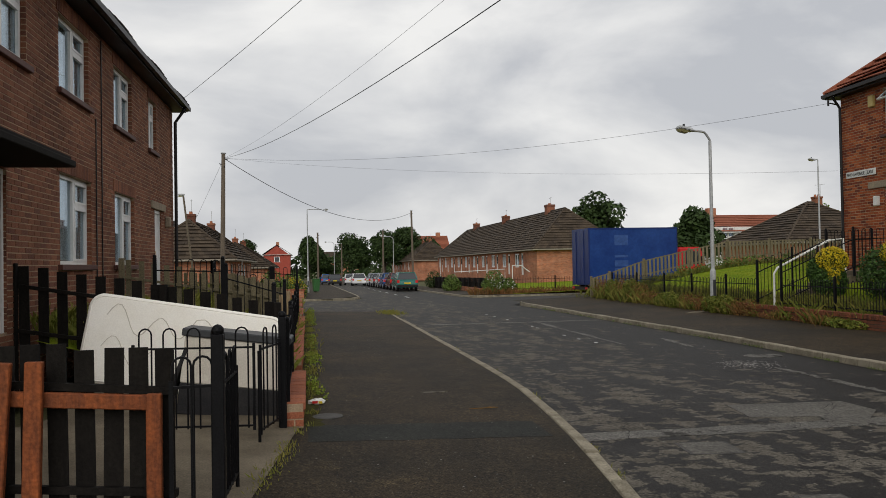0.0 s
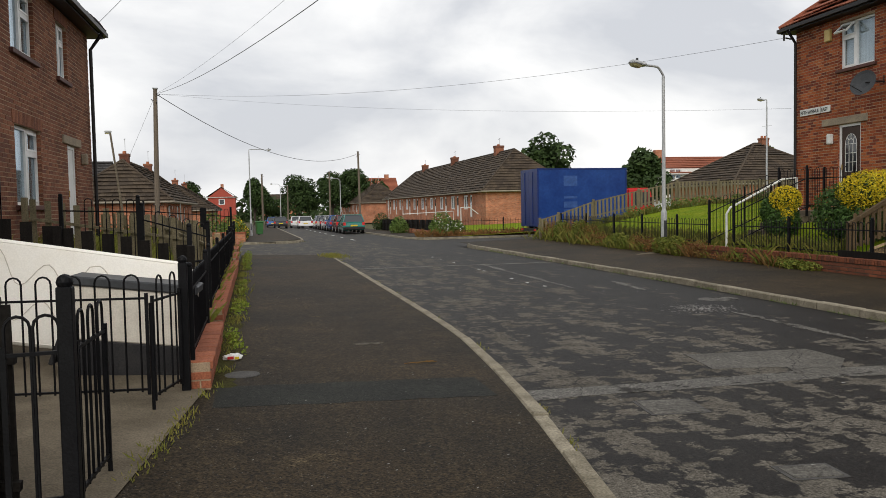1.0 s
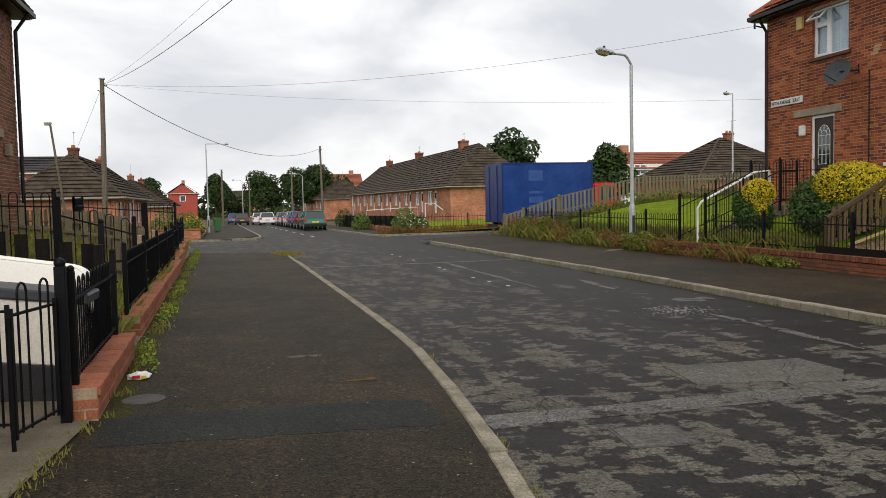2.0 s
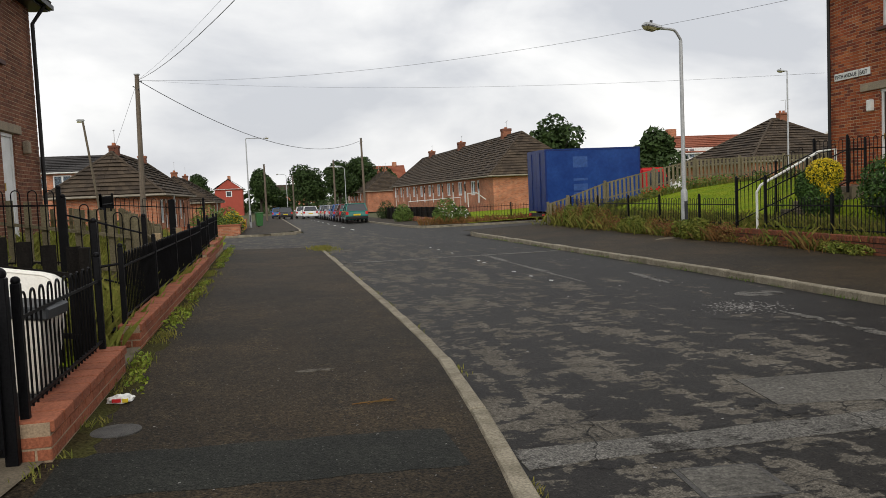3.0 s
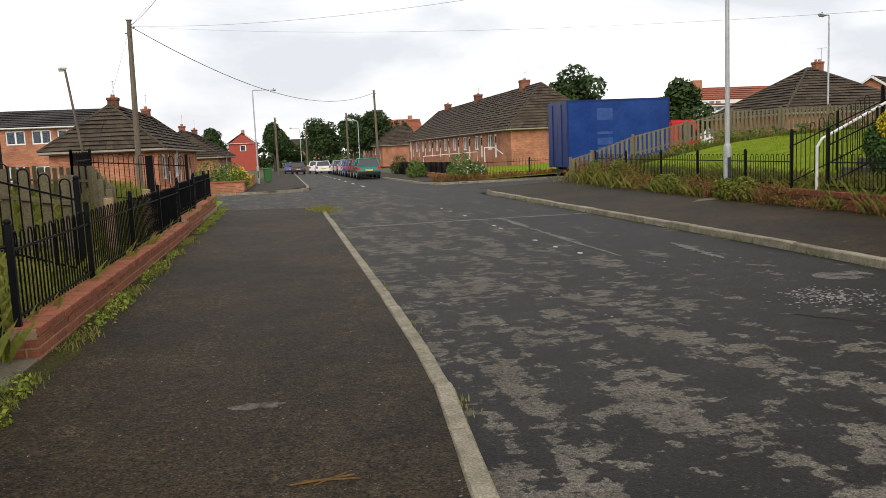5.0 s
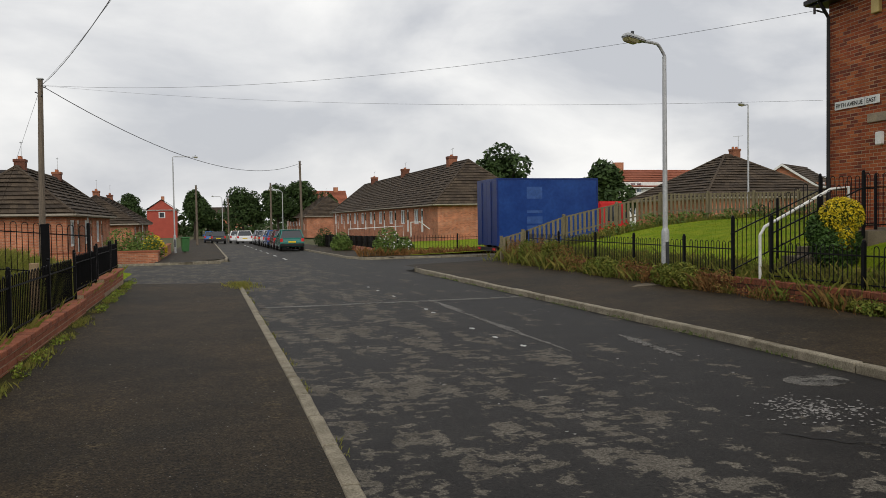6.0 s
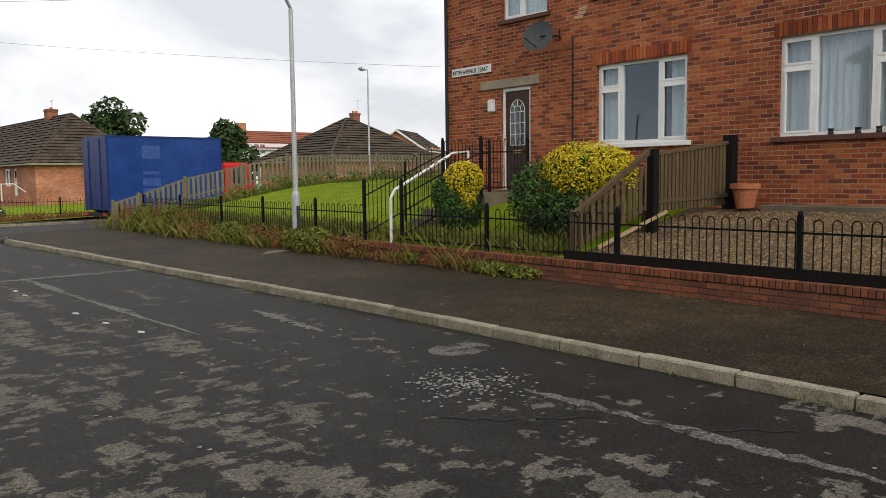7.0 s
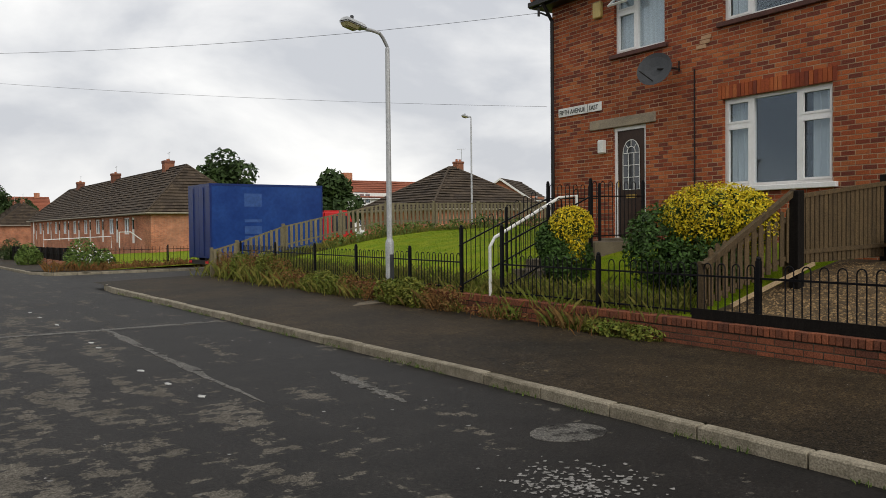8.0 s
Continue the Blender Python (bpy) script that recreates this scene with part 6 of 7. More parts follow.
def two_storey(name, label, loc, rz, L, D, eave, rise, wallm, roofm, cols, up=3.3, base=-2.0, hips=(False, False), chim=(), barge=False):
    h = thing(name, label, "house", loc, rz)
    holes = []
    for i in range(cols):
        x = (i + 0.5) * L / cols
        holes += [(x - 0.75, x + 0.75, 0.9, 2.1), (x - 0.75, x + 0.75, up, up + 1.15)]
    wall_panel(h, L, base, eave, holes, wallm)
    for w0, w1, d0, d1 in ((0, 0.25, 0.26, D), (L - 0.25, L, 0.26, D), (0.25, L - 0.25, D - 0.25, D)):
        part("wall", boxes((w0, w1, d0, d1, base, eave)), wallm, h)
    gw = part("gable_window", boxes((L + 0.002, L + 0.05, D * 0.4, D * 0.62, 3.4, 4.7)), UPVC, h)
    part("pane", boxes((L + 0.05, L + 0.056, D * 0.43, D * 0.59, 3.5, 4.6)), GLASS, gw)
    for a, b, c, d in holes:
        window_unit(h, a, b, c, d, (0.5,), fw=0.1, sill=None)
    hip_roof(h, L, D, eave, rise, 0.3, roofm, soffit=WHITE, hips=hips, course=0.5, width=0.6)
    if not hips[0]:
        bm = bmesh.new()
        for x in (0.0, L - 0.25):
            v = [bm.verts.new(c) for c in ((x, 0, eave - 0.14), (x, D, eave - 0.14), (x, D / 2, eave + rise - 0.1), (x + 0.25, 0, eave - 0.14), (x + 0.25, D, eave - 0.14), (x + 0.25, D / 2, eave + rise - 0.1))]
            for q in ((0, 1, 2), (5, 4, 3), (0, 2, 5, 3), (1, 4, 5, 2)):
                bm.faces.new([v[i] for i in q])
        part("gable", bm, wallm, h)
    if barge:
        for y0, side in ((-0.32, 1), (D + 0.32, -1)):
            bm = bmesh.new()
            tube(bm, [(-0.34, y0, eave - 0.2), (-0.34, D / 2, eave + rise - 0.02)], 0.13, 4)
            part("bargeboard", bm, WHITE, h)
    for x in chim:
        part("chimney", boxes((x - 0.5, x + 0.5, D / 2 - 0.35, D / 2 + 0.35, eave + rise * 0.5, eave + rise + 0.9)), BRICK_O, h)
    return h


two_storey("flats", "two-storey orange brick flats with a dark low roof", (-33.4, 78, -0.5), 0, 20, 8, 5.3, 1.5, BRICK_O, ROOF_D, 10, 3.9)
two_storey("red_house", "bright red painted gable house far along the street", (-10.9, 206, -0.4), radians(-90), 9, 6.2, 5.2, 2.3, RENDER_R, ROOF_D, 2, chim=(2,))
two_storey("far_house", "red roofed brick house far along the street", (22.5, 190, 0.2), 0, 10, 8, 5.2, 3.2, BRICK_O, ROOF_R, 2, chim=(8,))
two_storey("far_house", "white house with an orange tiled roof", (43.6, 84, 0.9), 0, 16, 8, 3.9, 2.0, WHITE, ROOF_R, 4, base=-1.5, chim=(2, 14))
two_storey("far_house", "orange brick gabled house behind the gardens", (62, 76, 0.5), radians(35), 9, 7, 4.0, 2.4, BRICK_O, ROOF_B, 2, base=-1.5, barge=True)
two_storey("far_house", "brick house beyond the trees", (2.5, 260, -1.4), 0, 14, 8, 5.2, 2.6, BRICK_O, ROOF_B, 3)


# ---- plants ----
def leaf_cloud(name, blobs, n, size, material, parent=None, seed=1, flat=0.35, label=""):
    """Many small folded leaves over and inside a set of ellipsoid clumps (x, y, z, rx, ry, rz)."""
    rng = np.random.default_rng(seed)
    vol = np.array([b[3] * b[4] * b[5] for b in blobs]) ** (2 / 3)
    pick = rng.choice(len(blobs), n, p=vol / vol.sum())
    B = np.array(blobs)[pick]
    d = rng.normal(size=(n, 3))
    d /= np.linalg.norm(d, axis=1)[:, None]
    rad = rng.uniform(0.55, 1.08, n)[:, None] ** 0.6
    c = B[:, :3] + d * B[:, 3:6] * rad
    nrm = d * 0.7 + rng.normal(size=(n, 3)) * 0.6
    nrm[:, 2] += flat
    nrm /= np.linalg.norm(nrm, axis=1)[:, None]
    u = np.cross(nrm, rng.normal(size=(n, 3)))
    u /= np.linalg.norm(u, axis=1)[:, None]
    v = np.cross(nrm, u)
    s = (size * rng.uniform(0.6, 1.4, n))[:, None]
    tip = c + u * s
    base = c - u * s
    l = c + v * s * 0.5 + nrm * s * 0.12
    r = c - v * s * 0.5 + nrm * s * 0.12
    verts = np.stack([base, l, tip, r], 1).reshape(-1, 3)
    quads = np.arange(4 * n).reshape(-1, 4)
    ob = from_quads(name, verts.tolist(), quads.tolist(), material, parent)
    tagged(ob, label=label, kind="stuff" if parent is None else "")
    return ob


def tree(x, y, z, h, r, label, seed, material=LEAF_D, n=5200, leaf=0.27, trunk=0.3, squash=1.0):
    t = thing("tree", label, "tree", (x, y, z))
    rnd = random.Random(seed)
    th = h * 0.35
    bm = bmesh.new()
    tube(bm, [(0, 0, -0.3), (0.05, 0, th * 0.5), (0.0, 0.05, th), (0, 0, h * 0.75)], trunk, 8, trunk * 0.25)
    tr = part("trunk", bm, BARK, t)
    blobs = []
    for i in range(13):
        a, k = rnd.uniform(0, 6.28), rnd.uniform(0.0, 1.0)
        zz = th + (h - th) * (0.12 + 0.72 * k)
        rr = r * rnd.uniform(0.35, 0.75) * (1.0 - 0.55 * k)
        s = r * rnd.uniform(0.32, 0.52) * (1.1 - 0.4 * k)
        blobs.append((rr * math.cos(a), rr * math.sin(a), zz, s, s, s * 0.85 * squash))
        if i < 7:
            bm = bmesh.new()
            tube(bm, [(0, 0, th * 0.8), (rr * 0.4 * math.cos(a), rr * 0.4 * math.sin(a), th + (zz - th) * 0.4), (rr * math.cos(a), rr * math.sin(a), zz)], trunk * 0.35, 5, 0.03)
            part("limb", bm, BARK, tr)
    blobs.append((0, 0, h - r * 0.38, r * 0.4, r * 0.4, r * 0.38))
    leaf_cloud("crown", blobs, n, leaf, material, t, seed)
    return t


for i, (x, y, h, r, lab) in enumerate((
    (30.9, 86, 10.3, 4.1, "broad dark green tree behind the lorry"),
    (37.6, 76, 7.7, 3.3, "round dark tree beside the side street"),
    (8.0, 160, 9.6, 4.6, "dark tree in a row along the far road"),
    (14.2, 158, 10.2, 4.4, "dark tree in a row along the far road"),
    (19.0, 160, 10.8, 4.8, "dark tree in a row along the far road"),
    (24.0, 166, 9.0, 4.2, "dark tree in a row along the far road"),
    (-0.4, 155, 9.0, 3.0, "thin green tree beside the far road"),
    (1.8, 162, 6.0, 2.6, "small green tree beside the far road"),
    (-16.0, 216, 10.6, 4.4, "leafy tree behind the red house"),
    (-19.0, 185, 8.0, 3.5, "leafy tree behind the bungalows"),
    (33, 150, 8.0, 4.0, "dark tree behind the bungalows"),
    (27, 125, 8.2, 2.6, "thin tree behind the bungalow roofs"),
    (62, 92, 9.5, 4.0, "light green tree behind the gabled house"),
    (68, 88, 7.0, 3.0, "light green tree behind the gabled house"),
)):
    tree(x, y, dip(y) - 0.2, h, r, lab, 20 + i, LEAF_G if "light" in lab else LEAF_D)
far_wood = [(x, 230 + 20 * math.sin(x * 0.3), -1.0 + 2.2 * abs(math.sin(x * 1.7)) ** 0.5, 7, 6, 4.2) for x in range(-60, 90, 7)]
tagged(leaf_cloud("far_woodland", far_wood, 9000, 0.8, LEAF_D, None, 3), "dark band of distant trees", "trees", kind="stuff")

HEDGE = surf("hedge_leaves", (0.022, 0.058, 0.010), (0.060, 0.115, 0.020), 1.0, 0.6, 0.0, 20, 0.35, island=0.6)
# hedge bushes with yellow variegated leaves
for bx, by, bz, blobs_g, blobs_y, lab in (
    (11.85, 17.8, 0.75, [(0, 0, 0.35, 0.42, 0.42, 0.42), (-0.08, 0.18, 0.6, 0.32, 0.32, 0.38)], [(0.05, -0.05, 0.86, 0.36, 0.36, 0.34), (-0.05, -0.25, 0.5, 0.16, 0.16, 0.28)], "rounded bush with yellow variegated leaves over green"),
    (12.0, 15.35, 0.7, [(-0.1, 0.45, 0.62, 0.62, 0.62, 0.62), (-0.1, -0.2, 0.42, 0.6, 0.7, 0.45)], [(0.05, -0.25, 1.02, 0.60, 0.82, 0.48), (0.15, -0.75, 0.95, 0.35, 0.35, 0.42)], "large clipped bush, half green and half bright yellow"),
):
    b = thing("bush", lab, "bush", (bx, by, bz))
    leaf_cloud("green_foliage", blobs_g, 7000, 0.032, HEDGE, b, 7)
    # darker leaves inside the clumps paint the shade seen between outer leaves
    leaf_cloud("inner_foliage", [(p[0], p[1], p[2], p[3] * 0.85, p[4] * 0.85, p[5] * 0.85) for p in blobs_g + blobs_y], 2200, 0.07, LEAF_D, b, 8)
    leaf_cloud("yellow_foliage", blobs_y, 7000 if bx < 11.9 else 15000, 0.021, LEAF_Y, b, 9)
    bm = bmesh.new()
    for k in range(5):
        tube(bm, [(0.05 * k - 0.1, 0, -0.3), (0.12 * k - 0.25, 0.1 * (k % 3) - 0.1, 0.6)], 0.02, 5)
    part("stems", bm, BARK, b)


def blades(name, spots, h, w, material, label, seed, spread=0.25, lean=0.9):
    """Grass or weed blades: spots is an (n, 3) array of feet."""
    rng = np.random.default_rng(seed)
    P = np.asarray(spots, float)
    n = len(P)
    a = rng.uniform(0, 2 * np.pi, n)
    hh = h * rng.uniform(0.3, 1.2, n) * (0.55 + 0.9 * np.array([0.5 + 0.5 * noise.noise((p[0] * 0.8, p[1] * 1.1, 9)) for p in P]))
    ln = hh * rng.uniform(0.1, lean, n)
    side = np.stack([-np.sin(a), np.cos(a), np.zeros(n)], 1) * (w * 0.6 * rng.uniform(0.6, 1.4, n))[:, None]
    out = np.stack([np.cos(a), np.sin(a), np.zeros(n)], 1) * ln[:, None]
    up = np.stack([np.zeros(n), np.zeros(n), hh], 1)
    mid = P + up * 0.6 + out * 0.35
    tip = P + up + out
    verts = np.stack([P - side, P + side, mid + side * 0.8, tip, mid - side * 0.8], 1).reshape(-1, 3)
    k = 5 * np.arange(n)
    faces = np.stack([k, k + 1, k + 2, k + 3, k + 4], 1)
    ob = from_quads(name, verts.tolist(), faces.tolist(), material)
    return tagged(ob, label, "weeds" if "weed" in name else "grass", kind="stuff")


rng = np.random.default_rng(11)
MOSS = surf("moss_and_grass", (0.16, 0.19, 0.035), (0.26, 0.22, 0.06), 2.0, 0.9, 0.0, 25, 0.3, island=0.6)

MOSSL = surf("bright_weed_leaves", (0.13, 0.21, 0.02), (0.24, 0.26, 0.04), 3.0, 0.8, 0.0, 25, 0.3, island=0.6)


def strip(n, y0, y1, xfun, width, zfun, clump=0.5):
    y = rng.uniform(y0, y1, n)
    keep = np.array([noise.noise((0, float(v) * 1.3, 5)) > -clump for v in y])
    y = y[keep]
    x = np.array([xfun(v) for v in y]) + rng.normal(0, width, len(y))
    return np.stack([x, y, np.array([zfun(a, b) for a, b in zip(x, y)])], 1)


pz = lambda x, y: 0.17
blades("tall_weeds", strip(1500, 22.5, 32.5, lambda y: wall_line(y) - 0.10, 0.16, pz, 0.9), 0.32, 0.008, WEED, "tall straggling green weeds along the garden wall", 1)
blades("tall_weeds", strip(450, 27.0, 33.2, lambda y: wall_line(y) - 0.1, 0.3, pz, 0.9), 0.55, 0.014, WEED, "tall rank weeds at the corner of the pavement", 2)
blades("dry_weeds", strip(1000, 15.5, 31.0, lambda y: wall_line(y) - 0.10, 0.13, pz, 0.0), 0.32, 0.006, DRY, "rusty dry weeds along the garden wall", 3)
blades("wall_weeds", strip(500, 15.0, 19.5, lambda y: wall_line(y) - 0.06, 0.06, pz, 0.1), 0.26, 0.012, WEED, "low weeds growing at the foot of the wall", 4)
blades("bank_weeds", strip(5000, 14.7, 32.0, lambda y: wall_line(y) + 0.45, 0.22, rise_right, 0.9), 0.26, 0.010, WEED, "long uncut grass and weeds behind the railings", 5)
blades("fence_weeds", np.stack([rng.uniform(11.5, 24, 3600), 31.6 - np.abs(rng.normal(0, 0.4, 3600)), np.zeros(3600)], 1) + np.array([0, 0, 1.0]) * 0, 0.3, 0.012, WEED, "tall weeds along the picket fence", 6)
fw = bpy.data.objects["fence_weeds"]
for v in fw.data.vertices:
    v.co.z += rise_right(v.co.x, min(v.co.y, 31.8))
lx, ly = rng.uniform(10.9, 21, 26000), rng.uniform(14.8, 31.5, 26000)
ok = (lx > np.array([wall_line(v) for v in ly]) + 0.2) & ((lx < 14.6) | (ly > 21.4))
lx, ly = lx[ok], ly[ok]
blades("lawn_grass", np.stack([lx, ly, [rise_right(a, b) for a, b in zip(lx, ly)]], 1), 0.035, 0.006, GRASS, "short lawn grass on the bank", 7)
LONGG = surf("long_grass", (0.17, 0.21, 0.03), (0.30, 0.27, 0.07), 1.2, 0.95, 0.0, 25, 0.3, island=0.5)
lx, ly = -0.97 - np.abs(rng.uniform(0, 3.2, 22000)), rng.uniform(10.7, 30, 22000)
blades("garden_grass", np.stack([lx, ly, [rise_left(a, b) for a, b in zip(lx, ly)]], 1), 0.34, 0.009, LONGG, "long yellowing garden grass behind the railings", 8)
pl = lambda x, y: 0.13
blades("verge_grass", strip(2600, 7.7, 28.5, lambda y: -0.68, 0.05, pl, 0.05), 0.06, 0.006, MOSS, "grass and moss tufts at the foot of the brick wall", 9)
blades("verge_grass", strip(500, 4.3, 7.6, lambda y: -0.76 - 0.14 * (7.65 - y), 0.05, pl, 0.1), 0.05, 0.006, MOSS, "grass tufts along the concrete edge", 10)
blades("weed_tufts", strip(900, 11.5, 27.8, lambda y: -0.6, 0.07, pl, -0.2), 0.10, 0.010, MOSS, "leafy weeds sprouting beside the wall", 11)
blades("kerb_weeds", strip(1300, 4.0, 27.5, lambda y: left_kerb(y) + 0.09, 0.03, lambda x, y: 0.0, -0.1), 0.05, 0.006, MOSS, "small weeds along the kerb gutter", 12)
blades("kerb_weeds", np.stack([rng.normal(2.05, 0.2, 500), rng.normal(27.4, 0.5, 500), np.full(500, 0.03)], 1), 0.12, 0.010, MOSS, "weed clump at the end of the kerb", 13)
r_ = random.Random(5)
tufts = []
for y in (9.7, 10.5, 12.6, 13.2, 13.9, 15.1, 16.0, 17.4, 21.6, 22.5, 23.4, 24.6, 25.2, 26.6, 27.4, 28.4):
    for k in range(3):
        s = r_.uniform(0.05, 0.11)
        tufts.append((-0.66 + r_.uniform(-0.04, 0.1), y + r_.gauss(0, 0.16), 0.13 + s * 0.5, s, s * 1.5, s * 0.9))
tagged(leaf_cloud("wall_foot_weeds", tufts, 2000, 0.02, MOSSL, None, 61), "bright leafy weeds sprouting at the foot of the low wall", "weeds", kind="stuff")
blades("kerb_weeds", strip(1400, 6.0, 30.0, lambda y: right_kerb(y) - 0.02, 0.02, lambda x, y: 0.0, 0.0), 0.05, 0.006, LEAF_G, "moss and weeds in the far gutter", 14)
blades("corner_weeds", np.stack([rng.uniform(8.5, 40, 3500), rng.normal(46.0, 0.3, 3500), np.full(3500, -0.1)], 1), 0.4, 0.02, DRY, "rusty weeds along the side street wall", 15)

WEEDL = surf("weed_leaves", (0.065, 0.105, 0.012), (0.19, 0.175, 0.03), 1.2, 0.8, 0.0, 20, 0.35, island=0.65)
# leafy weeds massed along the far wall, green and rust in turns
r_ = random.Random(77)
green_blobs, dry_blobs = [], []
y = 15.0
while y < 33.0:
    tall = 0.13 if y < 19 else (0.28 if y < 27 else 0.48)
    s = r_.uniform(0.12, 0.26)
    row = (wall_line(y) - r_.uniform(0.0, 0.24 if y > 19 else 0.1), y, 0.16 + tall * r_.uniform(0.5, 1.0), s, s * 1.2, tall * r_.uniform(0.7, 1.1))
    (dry_blobs if noise.noise((y * 0.55, 2.0, 0)) > -0.06 else green_blobs).append(row)
    y += r_.uniform(0.10, 0.22) * (1.8 if y < 19 else 1.0)
tagged(leaf_cloud("leafy_weeds", green_blobs, 24000, 0.034, WEEDL, None, 41), "leafy green weeds massed along the garden wall", "weeds", kind="stuff")
tagged(leaf_cloud("rusty_weeds", dry_blobs, 9000, 0.026, DRY, None, 42), "rusty seed-headed weeds massed along the garden wall", "weeds", kind="stuff")
hedge_blobs = [(x, 31.5 - r_.uniform(0, 0.5), rise_right(x, 31.3) + r_.uniform(0.1, 0.35), 0.35, 0.3, r_.uniform(0.15, 0.4)) for x in np.arange(14.5, 24, 0.4)]
tagged(leaf_cloud("fence_growth", hedge_blobs, 5000, 0.045, LEAF_G, None, 43), "leafy growth under the picket fence", "weeds", kind="stuff")

# shrubs and walls across the junction
for x, y, z, s, lab, ml in ((10.1, 46.4, -0.1, 1.0, "leafy green shrub with white flowers at the corner", LEAF_G), (11.0, 46.6, -0.1, 0.65, "low flowering shrub at the corner", LEAF_G), (-1.6, 48, -0.2, 1.1, "bright green garden shrub", LEAF_G), (-2.8, 50, -0.2, 1.2, "bright green garden shrub", LEAF_G), (-1.5, 53, -0.2, 0.9, "yellow-green shrub in the corner garden", LEAF_Y), (9.6, 58, -0.3, 0.9, "garden shrub behind the fence", LEAF_G), (10.5, 72, -0.4, 1.1, "garden shrub behind the fence", LEAF_D)):
    sh = thing("shrub", lab, "shrub", (x, y, z))
    leaf_cloud("foliage", [(0, 0, s * 0.7, s * 0.6, s * 0.6, s * 0.75), (s * 0.4, 0.1, s * 0.5, s * 0.45, s * 0.45, s * 0.5), (-s * 0.4, -0.1, s * 0.5, s * 0.4, s * 0.4, s * 0.45)], 1500, 0.07, ml, sh, 31)
    if "white" in lab or "flowering" in lab:
        leaf_cloud("blossom", [(0, -s * 0.3, s * 0.8, s * 0.5, s * 0.4, s * 0.5)], 60, 0.06, WHITE, sh, 32)
    part("stem", tubes(([(0, 0, -0.1), (0, 0, s * 0.6)], 0.03), sides=5), BARK, sh)
corner_wall = thing("corner_wall", "low orange brick wall round the corner garden", "wall")
part("brickwork", boxes((-6, -0.9, 46.2, 46.42, -0.3, 0.38), (-1.1, -0.9, 46.42, 62, -0.4, 0.34)), BRICK_O, corner_wall)
part("coping", boxes((-6.02, -0.86, 46.16, 46.46, 0.38, 0.45), (-1.14, -0.86, 46.462, 62, 0.34, 0.41)), BRICK_W, corner_wall)
rock_wall = thing("corner_wall", "low orange brick wall along the side street", "wall")
part("brickwork", boxes((10.4, 40, 46.3, 46.5, -0.4, 0.12), (10.4, 10.6, 46.5, 62, -0.5, 0.1)), BRICK_O, rock_wall)
far_rail = thing("side_street_railings", "thin black railings before the bungalow lawn", "railing", group="garden railings")
for i in range(9):
    post(far_rail, 10.6 + 3.2 * i, 46.4, 0.0, 0.95, 0.06, ball=False)
bm = bmesh.new()
for i in range(170):
    tube(bm, [(10.7 + 0.16 * i, 46.4, 0.1), (10.7 + 0.16 * i, 46.4, 0.88)], 0.010, 3, caps=False)
tagged(part("bars", bm, BLACK, far_rail), kind="stuff")
part("rail", tubes(([(10.6, 46.4, 0.75), (38, 46.4, 0.75)], 0.016), ([(10.6, 46.4, 0.2), (38, 46.4, 0.2)], 0.016), sides=4), BLACK, far_rail)
picket_fence("dark_fence", "dark timber fence along the far pavement", [(10.5, 50, -0.2), (10.5, 72, -0.4)], WOODD, pitch=0.5, w=0.42, h=0.95, pointed=False)
ramp = thing("access_rails", "white tubular access rails before the bungalows", "handrail")
part("ramp_rail", tubes(([(13.5, 78, 0.1), (13.5, 78, 0.95), (18.5, 78, 1.15), (18.5, 78, 0.2)], 0.035), sides=6), WHITE, ramp)
part("door_rail", tubes(([(17.6, 71.5, 0.3), (17.6, 71.5, 1.5), (18.4, 71.5, 1.5), (19.2, 71.5, 0.9)], 0.045), sides=6), WHITE, ramp)


def wheelie_bin(x, y, z, rz, label):
    b = thing("wheelie_bin", label, "bin", (x, y, z), rz, group="wheelie bins")
    bm = boxes((-0.26, 0.26, -0.30, 0.30, 0.06, 0.95))
    for v in bm.verts:
        if v.co.z < 0.5:
            v.co.x *= 0.8
            v.co.y *= 0.75
    bmesh.ops.bevel(bm, geom=list(bm.edges), offset=0.03, segments=2, affect="EDGES")
    part("bin_body", bm, BINGREEN, b)
    part("lid", boxes((-0.29, 0.29, -0.34, 0.33, 0.95, 1.03), bevel=0.03), BINGREEN, b)
    part("handle", tubes(([(-0.2, 0.36, 0.95), (0.2, 0.36, 0.95)], 0.018), sides=6), BINGREEN, b)
    for s in (-1, 1):
        wheel(b, s * 0.0, s * 0.0 + 0.24, 0.1, 0.05)


wheelie_bin(-0.05, 63.5, dip(63.5) + 0.09, 0.2, "green plastic wheelie bin on the pavement")

# ---- road and pavement details ----
PALE = asphalt("pale_trench_tarmac", (0.105, 0.099, 0.087), (0.035, 0.033, 0.03), 0.535, (2.0, 1.0, 1), brown=(0.09, 0.085, 0.075))
DARKP = asphalt("older_dark_tarmac", (0.0155, 0.0165, 0.0135), (0.034, 0.034, 0.027), 0.6, (1, 1, 1), brown=(0.019, 0.0195, 0.0155), rough=0.85)

SMOOTHP = asphalt("smooth_repair_tarmac", (0.098, 0.092, 0.080), (0.075, 0.070, 0.060), 0.55, (1, 1, 1), brown=(0.088, 0.082, 0.070), edge=0.2, grit=0.4)
SQ = [(4.02, 8.44), (5.39, 8.34), (5.4, 7.75), (4.81, 7.12), (4.48, 7.2), (4.6, 7.57), (3.88, 7.69)]


